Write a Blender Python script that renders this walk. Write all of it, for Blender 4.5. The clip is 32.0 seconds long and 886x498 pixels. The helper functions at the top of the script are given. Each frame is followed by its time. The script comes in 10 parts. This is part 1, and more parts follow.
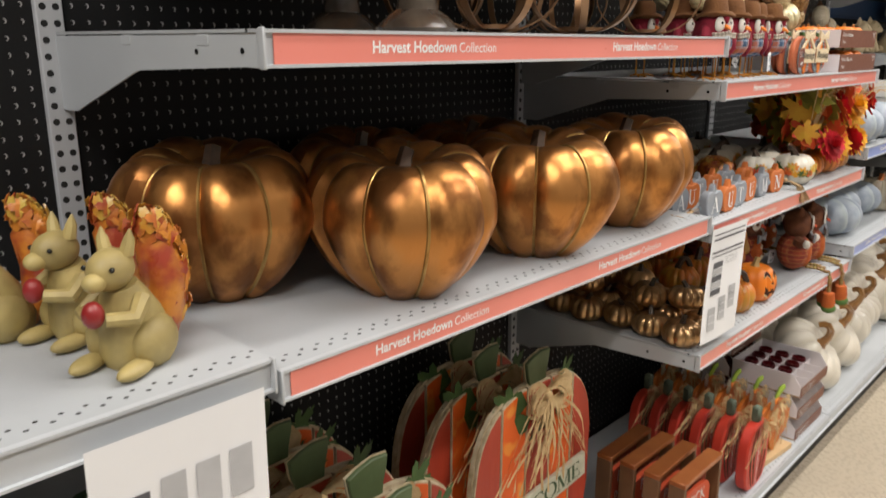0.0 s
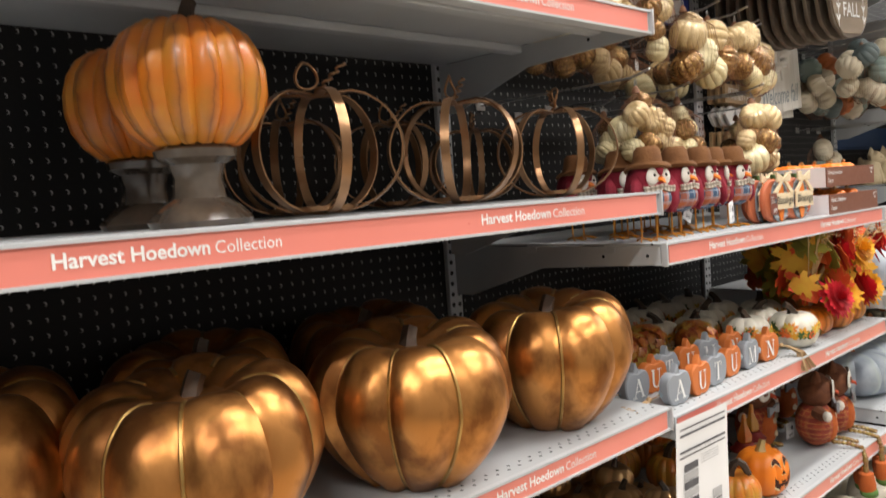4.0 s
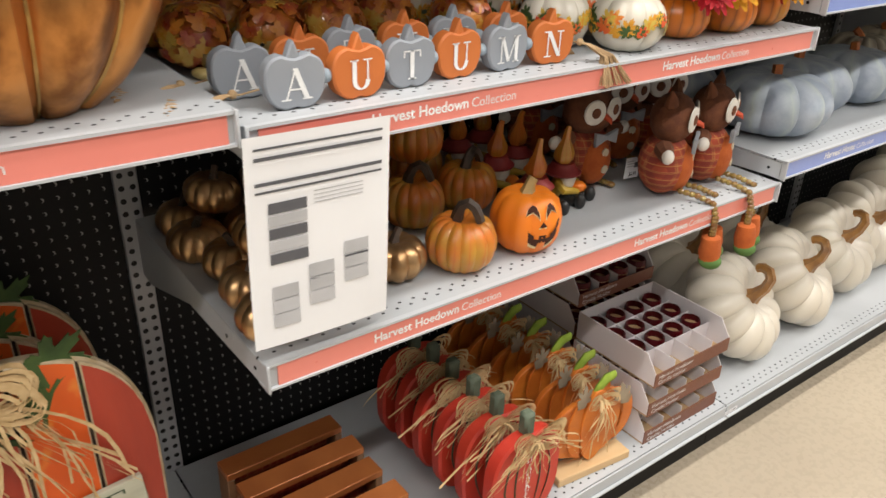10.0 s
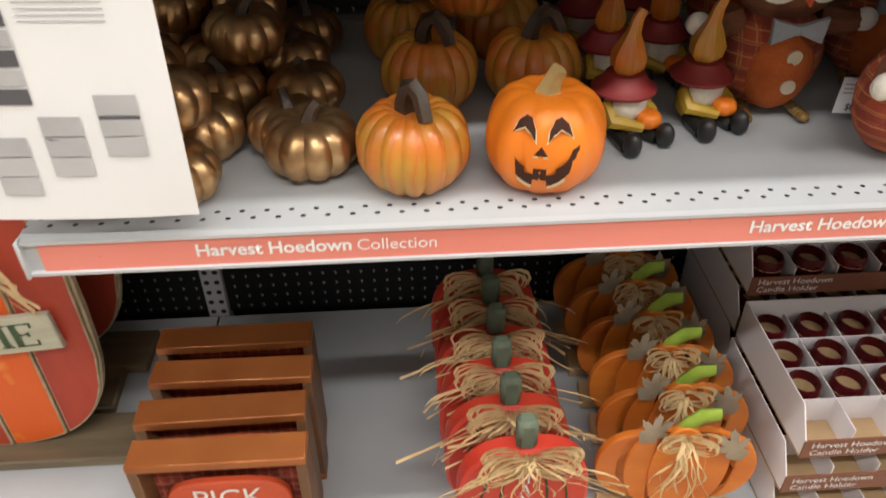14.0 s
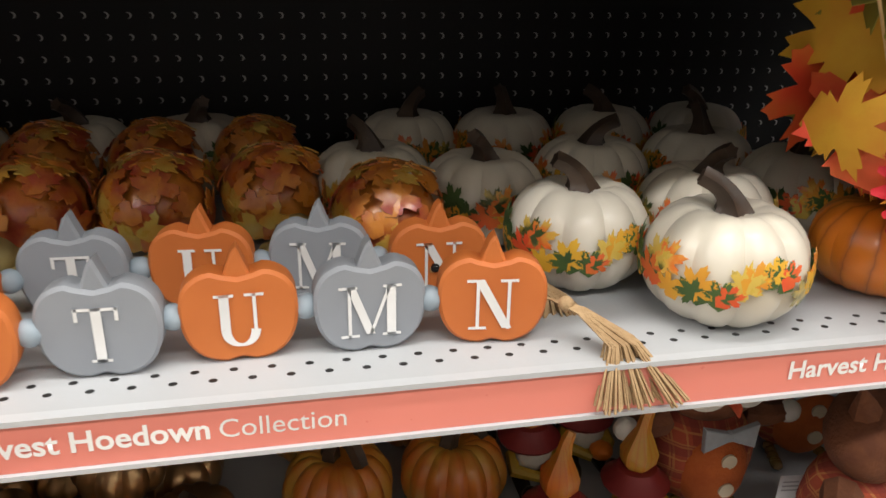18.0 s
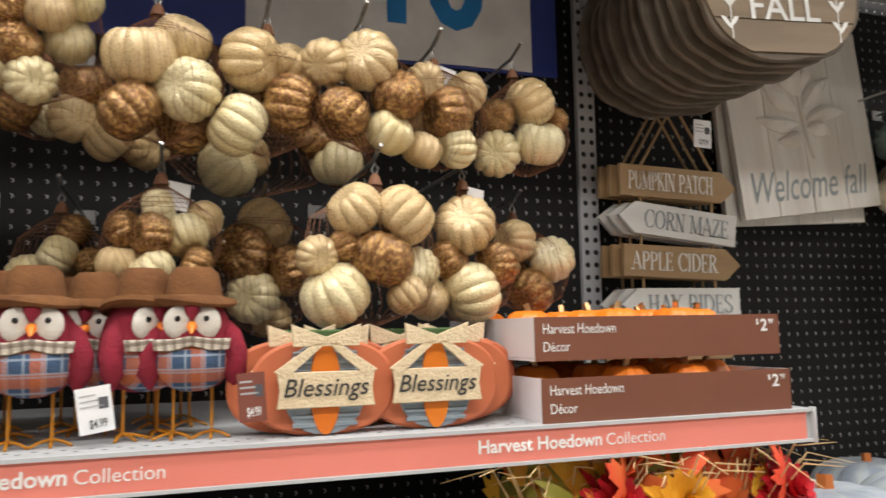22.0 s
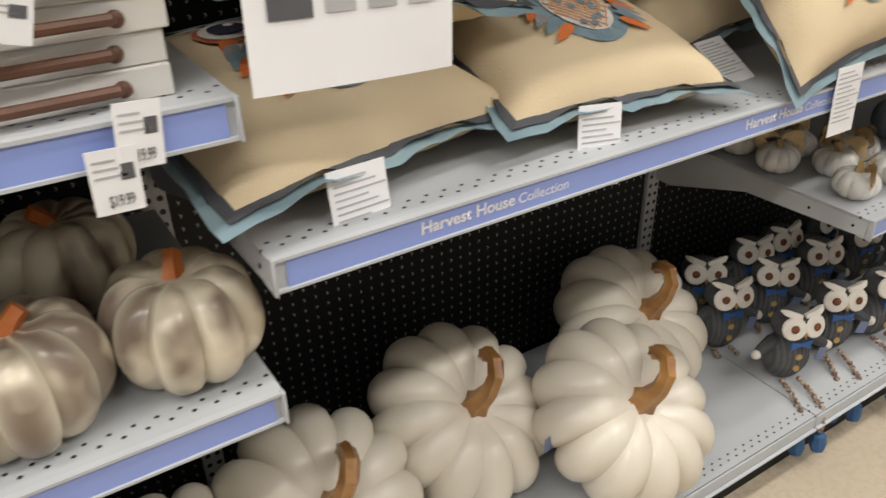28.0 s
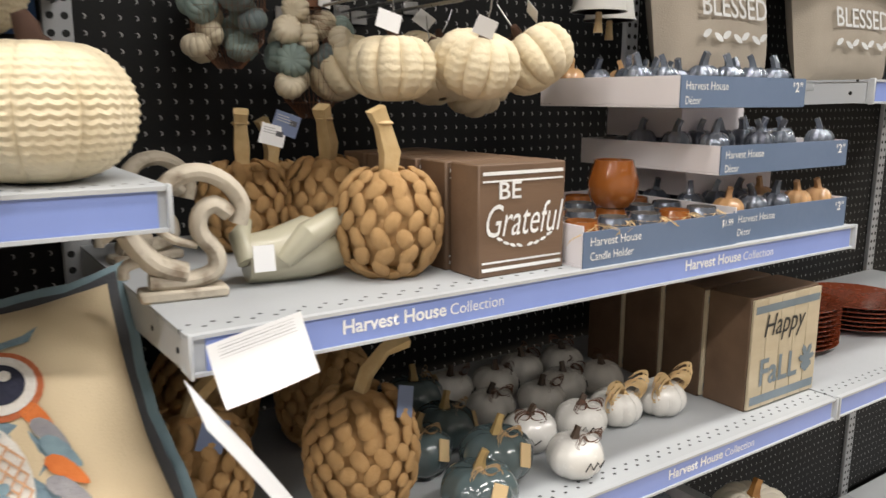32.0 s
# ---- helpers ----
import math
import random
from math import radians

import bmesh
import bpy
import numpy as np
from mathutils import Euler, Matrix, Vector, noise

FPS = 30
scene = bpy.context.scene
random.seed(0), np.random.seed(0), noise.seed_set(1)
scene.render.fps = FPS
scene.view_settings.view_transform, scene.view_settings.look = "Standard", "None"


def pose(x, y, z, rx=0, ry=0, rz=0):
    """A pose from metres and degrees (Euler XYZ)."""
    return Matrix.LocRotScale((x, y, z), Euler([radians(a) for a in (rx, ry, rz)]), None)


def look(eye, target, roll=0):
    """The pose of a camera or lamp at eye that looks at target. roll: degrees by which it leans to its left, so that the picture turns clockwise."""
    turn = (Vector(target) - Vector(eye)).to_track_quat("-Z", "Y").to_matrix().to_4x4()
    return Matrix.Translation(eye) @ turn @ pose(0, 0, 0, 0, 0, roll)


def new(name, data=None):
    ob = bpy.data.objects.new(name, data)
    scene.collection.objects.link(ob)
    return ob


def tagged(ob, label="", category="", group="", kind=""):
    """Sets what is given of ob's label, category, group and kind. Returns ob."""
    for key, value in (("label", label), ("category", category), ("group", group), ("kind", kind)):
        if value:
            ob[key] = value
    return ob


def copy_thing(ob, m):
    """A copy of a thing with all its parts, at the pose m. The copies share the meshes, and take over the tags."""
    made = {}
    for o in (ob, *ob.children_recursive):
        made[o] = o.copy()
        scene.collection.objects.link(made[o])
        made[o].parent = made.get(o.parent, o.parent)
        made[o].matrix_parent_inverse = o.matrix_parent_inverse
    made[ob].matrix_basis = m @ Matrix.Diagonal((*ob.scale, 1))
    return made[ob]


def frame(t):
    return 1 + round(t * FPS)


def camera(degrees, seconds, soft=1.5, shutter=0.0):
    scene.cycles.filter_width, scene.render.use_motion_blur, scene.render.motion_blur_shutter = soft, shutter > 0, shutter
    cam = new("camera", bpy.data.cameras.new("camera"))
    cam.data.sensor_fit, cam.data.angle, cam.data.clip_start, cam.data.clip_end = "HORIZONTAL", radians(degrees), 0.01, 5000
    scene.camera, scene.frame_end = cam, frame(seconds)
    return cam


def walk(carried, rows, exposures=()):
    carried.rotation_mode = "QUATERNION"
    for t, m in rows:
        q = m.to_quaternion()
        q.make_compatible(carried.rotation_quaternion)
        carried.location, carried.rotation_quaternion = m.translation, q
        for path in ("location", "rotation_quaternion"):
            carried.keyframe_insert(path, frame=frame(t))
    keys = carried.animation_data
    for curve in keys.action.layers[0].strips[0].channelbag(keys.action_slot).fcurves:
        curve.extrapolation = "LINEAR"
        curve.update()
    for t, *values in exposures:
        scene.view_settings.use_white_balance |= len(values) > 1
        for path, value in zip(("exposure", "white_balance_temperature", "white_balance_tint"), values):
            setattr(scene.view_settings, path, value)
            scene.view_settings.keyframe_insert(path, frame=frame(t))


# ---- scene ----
cam = camera(59.8, 32.0, shutter=0.22)
PATH = [
    (0, (-1.718, -1.179, 1.53), (-0.304, 0.138, 1.012), 0.2),
    (0.5, (-1.568, -1.238, 1.516), (-0.237, 0.223, 1.21), -1.2),
    (1, (-1.457, -1.34, 1.582), (-0.225, 0.211, 1.306), -0.8),
    (1.5, (-1.406, -1.331, 1.598), (-0.203, 0.262, 1.476), -2.8),
    (2, (-1.38, -1.337, 1.635), (-0.192, 0.268, 1.745), -3.1),
    (2.5, (-1.376, -1.337, 1.647), (-0.182, 0.246, 1.91), -3.4),
    (4.5, (-1.227, -1.173, 1.493), (0.137, 0.247, 1.143), -2.3),
    (5, (-1.195, -1.185, 1.429), (-0.008, 0.322, 0.866), -0.3),
    (5.5, (-1.183, -1.202, 1.411), (-0.191, 0.358, 0.647), 1.0),
    (6, (-1.202, -1.181, 1.367), (-0.349, 0.366, 0.43), 2.1),
    (6.5, (-1.199, -1.194, 1.358), (-0.44, 0.322, 0.297), 1.0),
    (7, (-1.182, -1.174, 1.338), (-0.43, 0.314, 0.234), -0.1),
    (7.5, (-1.139, -1.219, 1.373), (-0.369, 0.278, 0.293), -2.8),
    (8, (-1.081, -1.23, 1.384), (-0.218, 0.254, 0.356), -3.5),
    (8.5, (-0.913, -1.272, 1.405), (0.002, 0.223, 0.44), -4.6),
    (9, (-0.735, -1.269, 1.397), (0.313, 0.169, 0.484), -3.0),
    (9.5, (-0.529, -1.224, 1.405), (0.607, 0.153, 0.503), -0.6),
    (10, (-0.324, -1.245, 1.401), (0.759, 0.168, 0.49), 2.0),
    (10.5, (-0.153, -1.272, 1.407), (0.863, 0.167, 0.459), 3.0),
    (11, (0.034, -1.224, 1.364), (0.964, 0.169, 0.271), 5.2),
    (11.5, (0.186, -1.145, 1.3), (1.012, 0.22, 0.093), 6.5),
    (12, (0.303, -1.155, 1.255), (0.766, 0.319, -0.014), 3.8),
    (12.5, (0.351, -1.156, 1.21), (0.542, 0.355, -0.086), 2.8),
    (13, (0.361, -1.159, 1.189), (0.404, 0.374, -0.095), 1.4),
    (13.5, (0.383, -1.149, 1.202), (0.417, 0.396, -0.068), -0.0),
    (14, (0.387, -1.066, 1.239), (0.481, 0.516, 0.019), -0.4),
    (14.5, (0.394, -0.909, 1.244), (0.599, 0.71, 0.087), -0.7),
    (15, (0.416, -0.839, 1.224), (0.779, 0.792, 0.125), -1.0),
    (15.5, (0.439, -0.83, 1.231), (0.941, 0.784, 0.161), -0.0),
    (17.5, (0.401, -0.819, 1.315), (0.895, 0.983, 0.601), 0.9),
    (18, (0.388, -0.874, 1.385), (0.777, 0.949, 0.659), 1.0),
    (18.5, (0.384, -0.957, 1.447), (0.707, 0.883, 0.733), 1.5),
    (19.2, (0.366, -1.123, 1.493), (0.576, 0.796, 0.973), 2.5),
    (19.5, (0.397, -1.185, 1.511), (0.487, 0.76, 1.051), 1.9),
    (20, (0.371, -1.247, 1.521), (0.474, 0.736, 1.282), 1.3),
    (20.5, (0.353, -1.257, 1.527), (0.492, 0.737, 1.5), 1.1),
    (21, (0.36, -1.273, 1.543), (0.585, 0.709, 1.69), 1.0),
    (21.5, (0.382, -1.28, 1.549), (0.768, 0.669, 1.776), 0.1),
    (22, (0.427, -1.254, 1.558), (1.071, 0.627, 1.767), -1.1),
    (22.5, (0.497, -1.244, 1.586), (1.43, 0.52, 1.719), -2.3),
    (23, (0.579, -1.17, 1.558), (1.782, 0.429, 1.524), -2.8),
    (23.5, (0.698, -1.117, 1.557), (2.059, 0.343, 1.431), -3.3),
    (24, (0.867, -1.157, 1.567), (2.176, 0.35, 1.448), -1.5),
    (24.5, (1.03, -1.194, 1.578), (2.247, 0.388, 1.45), -1.0),
    (25, (1.212, -1.165, 1.515), (2.362, 0.446, 1.225), 0.6),
    (25.5, (1.399, -1.12, 1.45), (2.459, 0.485, 0.905), 1.6),
    (27.5, (2.043, -1.137, 1.408), (2.866, 0.372, 0.386), -1.0),
    (28, (2.229, -1.115, 1.414), (3.148, 0.349, 0.409), -1.2),
    (28.5, (2.413, -1.164, 1.426), (3.353, 0.315, 0.463), 1.6),
    (29, (2.545, -1.197, 1.468), (3.502, 0.366, 0.667), 0.8),
    (29.5, (2.678, -1.16, 1.504), (3.674, 0.44, 0.835), 0.1),
    (30, (2.817, -1.139, 1.547), (3.83, 0.509, 1.04), 0.1),
    (30.5, (2.974, -1.144, 1.573), (4.0, 0.52, 1.154), -0.2),
    (31, (3.166, -1.22, 1.588), (4.217, 0.446, 1.24), -0.1),
    (31.5, (3.291, -1.216, 1.592), (4.371, 0.429, 1.237), -0.7),
    (32, (3.462, -1.161, 1.567), (4.571, 0.458, 1.182), 0.2),
]
walk(cam, [(t, look(eye, target, roll)) for t, eye, target, roll in PATH],
     exposures=((0, -0.32), (1, -0.2), (2, -0.02), (5, -0.15), (7, -0.02), (9, -0.1), (10, -0.16), (12, -0.24), (13, -0.15), (14, -0.12), (15, -0.34), (18, -0.22), (20, -0.34), (21, -0.3), (22, -0.3), (23, -0.22), (25, -0.28), (28, -0.5), (29, -0.32), (30, -0.28), (31, -0.3), (32, -0.28)))

# ---- light: overhead strip lights of a shop hall ----
world = bpy.data.worlds.new("world")
world.use_nodes = True
world.node_tree.nodes["Background"].inputs[0].default_value = (0.9, 0.95, 1.0, 1)
world.node_tree.nodes["Background"].inputs[1].default_value = 0.003
scene.world = world
scene.view_settings.exposure = 0.0


def strip_light(x, y, z, length, watts):
    d = bpy.data.lights.new("ceiling_strip_light", "AREA")
    d.shape, d.size, d.size_y, d.energy, d.color = "RECTANGLE", length, 0.22, watts, (1.0, 0.96, 0.91)
    ob = new("ceiling_strip_light", d)
    ob.matrix_world = pose(x, y, z, 0, 0, 0)
    return ob


for lx in (-3.4, 0.6, 4.6, 8.6):
    strip_light(lx, -1.05, 4.1, 2.6, 84)
    strip_light(lx, -2.6, 4.1, 2.6, 104)
strip_light(2.0, 2.6, 4.1, 12.0, 120)
strip_light(2.0, -4.9, 4.1, 14.0, 70)
strip_light(2.0, -7.6, 4.1, 14.0, 50)

# ---- materials ----
def mat(name, c1, c2=None, rough=0.5, metal=0.0, scale=12.0, bump=0.0, bscale=90.0, coat=0.0, trans=0.0, sheen=0.0,
        ramp=(0.35, 0.65), stripes=0, stripe_col=None, stripe_pow=1.0, wave=None, detail=5.0, spec=0.5, squash=(1, 1, 1)):
    m = bpy.data.materials.new(name)
    m.use_nodes = True
    nt = m.node_tree
    n, l = nt.nodes, nt.links
    b = n["Principled BSDF"]
    tc, oi = n.new("ShaderNodeTexCoord"), n.new("ShaderNodeObjectInfo")
    off = n.new("ShaderNodeVectorMath")
    off.operation = "MULTIPLY_ADD"
    comb = n.new("ShaderNodeCombineXYZ")
    for k in range(3):
        l.new(oi.outputs["Random"], comb.inputs[k])
    l.new(comb.outputs[0], off.inputs[0])
    off.inputs[1].default_value = (7.0, 5.0, 3.0)
    mp = n.new("ShaderNodeMapping")
    mp.inputs["Scale"].default_value = squash
    l.new(tc.outputs["Object"], mp.inputs[0])
    l.new(mp.outputs[0], off.inputs[2])
    big = n.new("ShaderNodeTexNoise")
    big.inputs["Scale"].default_value, big.inputs["Detail"].default_value = scale, detail
    l.new(off.outputs[0], big.inputs["Vector"])
    fine = n.new("ShaderNodeTexNoise")
    fine.inputs["Scale"].default_value, fine.inputs["Detail"].default_value = bscale, 3.0
    l.new(off.outputs[0], fine.inputs["Vector"])
    c2 = c2 or tuple(v * 0.82 for v in c1)
    cr = n.new("ShaderNodeValToRGB")
    cr.color_ramp.elements[0].position, cr.color_ramp.elements[1].position = ramp
    cr.color_ramp.elements[0].color, cr.color_ramp.elements[1].color = (*c1, 1), (*c2, 1)
    l.new(big.outputs[0], cr.inputs[0])
    col = cr.outputs[0]
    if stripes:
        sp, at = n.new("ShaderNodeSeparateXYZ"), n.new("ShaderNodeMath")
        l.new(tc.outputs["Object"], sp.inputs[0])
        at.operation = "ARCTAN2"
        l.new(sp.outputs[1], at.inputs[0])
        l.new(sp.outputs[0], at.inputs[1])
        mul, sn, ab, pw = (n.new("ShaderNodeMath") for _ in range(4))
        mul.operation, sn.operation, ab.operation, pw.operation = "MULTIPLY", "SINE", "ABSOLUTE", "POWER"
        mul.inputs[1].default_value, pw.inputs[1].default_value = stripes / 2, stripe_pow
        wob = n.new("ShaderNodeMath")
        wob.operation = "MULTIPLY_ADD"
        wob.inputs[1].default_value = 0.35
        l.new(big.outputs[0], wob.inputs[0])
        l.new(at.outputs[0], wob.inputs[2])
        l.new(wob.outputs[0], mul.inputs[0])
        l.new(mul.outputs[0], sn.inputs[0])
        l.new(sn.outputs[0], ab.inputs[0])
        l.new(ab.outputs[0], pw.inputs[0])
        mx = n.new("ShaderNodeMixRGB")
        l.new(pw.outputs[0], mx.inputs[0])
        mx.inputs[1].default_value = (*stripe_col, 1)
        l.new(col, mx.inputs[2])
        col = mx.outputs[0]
    height = fine.outputs[0]
    if wave:
        wv = n.new("ShaderNodeTexWave")
        wv.bands_direction = wave[0]
        wv.inputs["Scale"].default_value, wv.inputs["Distortion"].default_value = wave[1], wave[2]
        wv.inputs["Detail"].default_value, wv.inputs["Detail Scale"].default_value = 3.0, 2.0
        l.new(off.outputs[0], wv.inputs["Vector"])
        mx = n.new("ShaderNodeMixRGB")
        mx.blend_type = "MULTIPLY"
        mx.inputs[0].default_value = wave[3]
        l.new(col, mx.inputs[1])
        l.new(wv.outputs[0], mx.inputs[2])
        col = mx.outputs[0]
        ad = n.new("ShaderNodeMath")
        l.new(wv.outputs[0], ad.inputs[0])
        l.new(fine.outputs[0], ad.inputs[1])
        height = ad.outputs[0]
    l.new(col, b.inputs["Base Color"])
    mr = n.new("ShaderNodeMapRange")
    mr.inputs[3].default_value, mr.inputs[4].default_value = max(0.02, rough - 0.1), min(1, rough + 0.1)
    l.new(fine.outputs[0], mr.inputs[0])
    l.new(mr.outputs[0], b.inputs["Roughness"])
    b.inputs["Metallic"].default_value = metal
    b.inputs["Specular IOR Level"].default_value = spec
    b.inputs["Coat Weight"].default_value = coat
    b.inputs["Coat Roughness"].default_value = 0.12
    b.inputs["Transmission Weight"].default_value = trans
    b.inputs["Sheen Weight"].default_value = sheen
    if bump:
        bp = n.new("ShaderNodeBump")
        bp.inputs["Strength"].default_value, bp.inputs["Distance"].default_value = bump, 0.004
        l.new(height, bp.inputs["Height"])
        l.new(bp.outputs[0], b.inputs["Normal"])
    return m


def dotted(name, base, dot, ax, pitch, radius, edge, rows=None, offset=0.5, rough=0.55, rim=None, spec=0.4):
    """A painted panel with punched holes: pitch in metres along two axes of the object; rows limits the second axis to
    a range, staggered; rim is the colour of a lit edge painted into each hole.
    """
    m = mat(name, base, tuple(v * 0.85 for v in base), rough, scale=3.0, bump=0.04, bscale=300, spec=spec)
    nt = m.node_tree
    n, l = nt.nodes, nt.links
    b = n["Principled BSDF"]
    tc, sp = n.new("ShaderNodeTexCoord"), n.new("ShaderNodeSeparateXYZ")
    l.new(tc.outputs["Object"], sp.inputs[0])

    def op(kind, a, c=None, d=None):
        k = n.new("ShaderNodeMath")
        k.operation = kind
        for i, v in enumerate((a, c, d)):
            if v is None:
                continue
            if isinstance(v, (int, float)):
                k.inputs[i].default_value = v
            else:
                l.new(v, k.inputs[i])
        return k.outputs[0]

    u, v = sp.outputs[ax[0]], sp.outputs[ax[1]]
    row = op("FLOOR", op("DIVIDE", v, pitch[1]))
    shift = op("MULTIPLY", op("MODULO", row, 2.0), pitch[0] * 0.5) if rows else 0.0
    fu = op("MULTIPLY", op("SUBTRACT", op("FRACT", op("DIVIDE", op("ADD", u, shift), pitch[0])), 0.5), pitch[0])
    fv = op("MULTIPLY", op("SUBTRACT", op("FRACT", op("DIVIDE", v, pitch[1])), 0.5), pitch[1])

    def disc(du, dv, r, stretch=1.0):
        a = op("POWER", op("MULTIPLY", op("ADD", fu, du), 1.0 / stretch), 2.0)
        c = op("POWER", op("ADD", fv, dv), 2.0)
        return op("LESS_THAN", op("SQRT", op("ADD", a, c)), r)

    hole = disc(0.0, 0.0, radius, 1.15 if rows else 1.0)
    if rows:
        hole = op("MULTIPLY", hole, op("MULTIPLY", op("GREATER_THAN", v, rows[0]), op("LESS_THAN", v, rows[1])))
    src = b.inputs["Base Color"].links[0].from_socket
    mx = n.new("ShaderNodeMixRGB")
    l.new(hole, mx.inputs[0])
    l.new(src, mx.inputs[1])
    mx.inputs[2].default_value = (*dot, 1)
    out = mx.outputs[0]
    # light caught on one side of the hole, painted as an offset crescent
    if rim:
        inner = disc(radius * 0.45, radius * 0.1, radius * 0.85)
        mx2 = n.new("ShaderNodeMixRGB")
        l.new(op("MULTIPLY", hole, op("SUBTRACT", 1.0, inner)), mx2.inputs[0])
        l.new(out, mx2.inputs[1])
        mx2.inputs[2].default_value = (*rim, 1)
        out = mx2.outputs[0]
    l.new(out, b.inputs["Base Color"])
    return m



def plaid(name, base, bars, line, pitch, rough=0.9):
    """Woven check: broad crossed bars and thin lines, pitch in metres."""
    m = mat(name, base, tuple(v * 0.8 for v in base), rough, scale=40, bump=0.3, bscale=260)
    n, l = m.node_tree.nodes, m.node_tree.links
    b = n["Principled BSDF"]
    col = b.inputs["Base Color"].links[0].from_socket
    tc, sp = n.new("ShaderNodeTexCoord"), n.new("ShaderNodeSeparateXYZ")
    l.new(tc.outputs["Object"], sp.inputs[0])
    for ax in (0, 2):
        for shift, width, tone, mix in ((0.0, 0.42, bars, 0.62), (0.2, 0.07, line, 0.7), (0.62, 0.06, line, 0.6), (0.71, 0.06, line, 0.5)):
            d = n.new("ShaderNodeMath")
            d.operation = "MULTIPLY_ADD"
            d.inputs[1].default_value, d.inputs[2].default_value = 1 / pitch, shift + 20.1 * ax
            l.new(sp.outputs[ax], d.inputs[0])
            fr = n.new("ShaderNodeMath")
            fr.operation = "FRACT"
            l.new(d.outputs[0], fr.inputs[0])
            lt = n.new("ShaderNodeMath")
            lt.operation = "LESS_THAN"
            lt.inputs[1].default_value = width
            l.new(fr.outputs[0], lt.inputs[0])
            sc = n.new("ShaderNodeMath")
            sc.operation = "MULTIPLY"
            sc.inputs[1].default_value = mix
            l.new(lt.outputs[0], sc.inputs[0])
            mx = n.new("ShaderNodeMixRGB")
            l.new(sc.outputs[0], mx.inputs[0])
            l.new(col, mx.inputs[1])
            mx.inputs[2].default_value = (*tone, 1)
            col = mx.outputs[0]
    l.new(col, b.inputs["Base Color"])
    return m


M = dict(
    steel=mat("white_powder_coat", (0.50, 0.52, 0.54), (0.45, 0.47, 0.49), 0.42, scale=2.5, bump=0.03, bscale=400),
    deck=dotted("perforated_white_deck", (0.47, 0.49, 0.51), (0.015, 0.015, 0.015), (0, 1), (0.0254, 0.0127), 0.0026, 0, rows=(0.0127, 0.0381)),
    # peg: the pale rim colour paints light on the hole edges
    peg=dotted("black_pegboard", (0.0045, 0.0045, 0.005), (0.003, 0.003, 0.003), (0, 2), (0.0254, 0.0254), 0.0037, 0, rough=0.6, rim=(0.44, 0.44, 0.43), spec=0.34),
    slot=dotted("slotted_upright", (0.47, 0.48, 0.50), (0.01, 0.01, 0.01), (0, 2), (0.02, 0.0254), 0.0055, 0),
    black=mat("black_kick_plate", (0.007, 0.007, 0.007), rough=0.6, spec=0.2),
    coral=mat("coral_paper_strip", (0.78, 0.24, 0.19), (0.74, 0.22, 0.17), 0.32, scale=4, coat=0.4),
    blue=mat("lavender_blue_paper_strip", (0.26, 0.34, 0.70), (0.23, 0.31, 0.66), 0.35, scale=4, coat=0.25),
    white=mat("white_print", (0.85, 0.85, 0.84), rough=0.6),
    paper=mat("white_paper", (0.82, 0.82, 0.83), (0.78, 0.78, 0.79), 0.7, scale=5),
    ink=mat("grey_print", (0.10, 0.10, 0.11), rough=0.7),
    midgrey=mat("light_grey_print", (0.48, 0.48, 0.49), rough=0.7),
    floor=mat("polished_concrete", (0.52, 0.44, 0.33), (0.44, 0.37, 0.28), 0.28, scale=1.6, bump=0.02, bscale=60, detail=8),
    wall=mat("painted_wall", (0.42, 0.42, 0.42), (0.38, 0.38, 0.38), 0.8, scale=1),
    ceil=mat("ceiling_paint", (0.62, 0.62, 0.62), (0.58, 0.58, 0.58), 0.8, scale=1),
    copper=mat("brushed_copper_foil", (0.56, 0.25, 0.075), (0.25, 0.10, 0.03), 0.34, 0.9, scale=16, bump=0.7, bscale=24, ramp=(0.46, 0.60), squash=(1, 1, 0.6), detail=9.0),
)


# ---- building helpers ----
def finish(name, bm, material, smooth=True):
    me = bpy.data.meshes.new(name)
    bmesh.ops.recalc_face_normals(bm, faces=bm.faces[:])
    bm.to_mesh(me)
    bm.free()
    if material is not None:
        me.materials.append(M[material] if isinstance(material, str) else material)
    if smooth:
        me.polygons.foreach_set("use_smooth", [True] * len(me.polygons))
        me.set_sharp_from_angle(angle=radians(40))
    return me


def part(name, bm, material, parent, label="", m=None):
    """One mesh object under a thing or a part; bm may be a bmesh or a shared mesh."""
    me = finish(name, bm, material) if isinstance(bm, bmesh.types.BMesh) else bm
    ob = new(name, me)
    ob.parent = parent
    if m is not None:
        ob.matrix_basis = m
    return tagged(ob, label)


def thing(name, label, category, m=None, group="", kind=""):
    ob = new(name)
    ob.empty_display_size = 0.05
    ob.matrix_basis = m or Matrix()
    return tagged(ob, label, category, group, kind)


def solid(name, bm, material, label, category, m=None, group="", kind=""):
    ob = new(name, finish(name, bm, material) if isinstance(bm, bmesh.types.BMesh) else bm)
    ob.matrix_basis = m or Matrix()
    return tagged(ob, label, category, group, kind)


def box(x0, x1, y0, y1, z0, z1, bevel=0.0, bm=None, m=None):
    own = bm is None
    b = bmesh.new()
    bmesh.ops.create_cube(b, size=1)
    for v in b.verts:
        v.co = Vector((x0 + (v.co.x + 0.5) * (x1 - x0), y0 + (v.co.y + 0.5) * (y1 - y0), z0 + (v.co.z + 0.5) * (z1 - z0)))
    if bevel:
        bmesh.ops.bevel(b, geom=b.edges[:], offset=bevel, segments=1, affect="EDGES", profile=0.5)
    if m is not None:
        b.transform(m)
    return b if own else merge(bm, b)


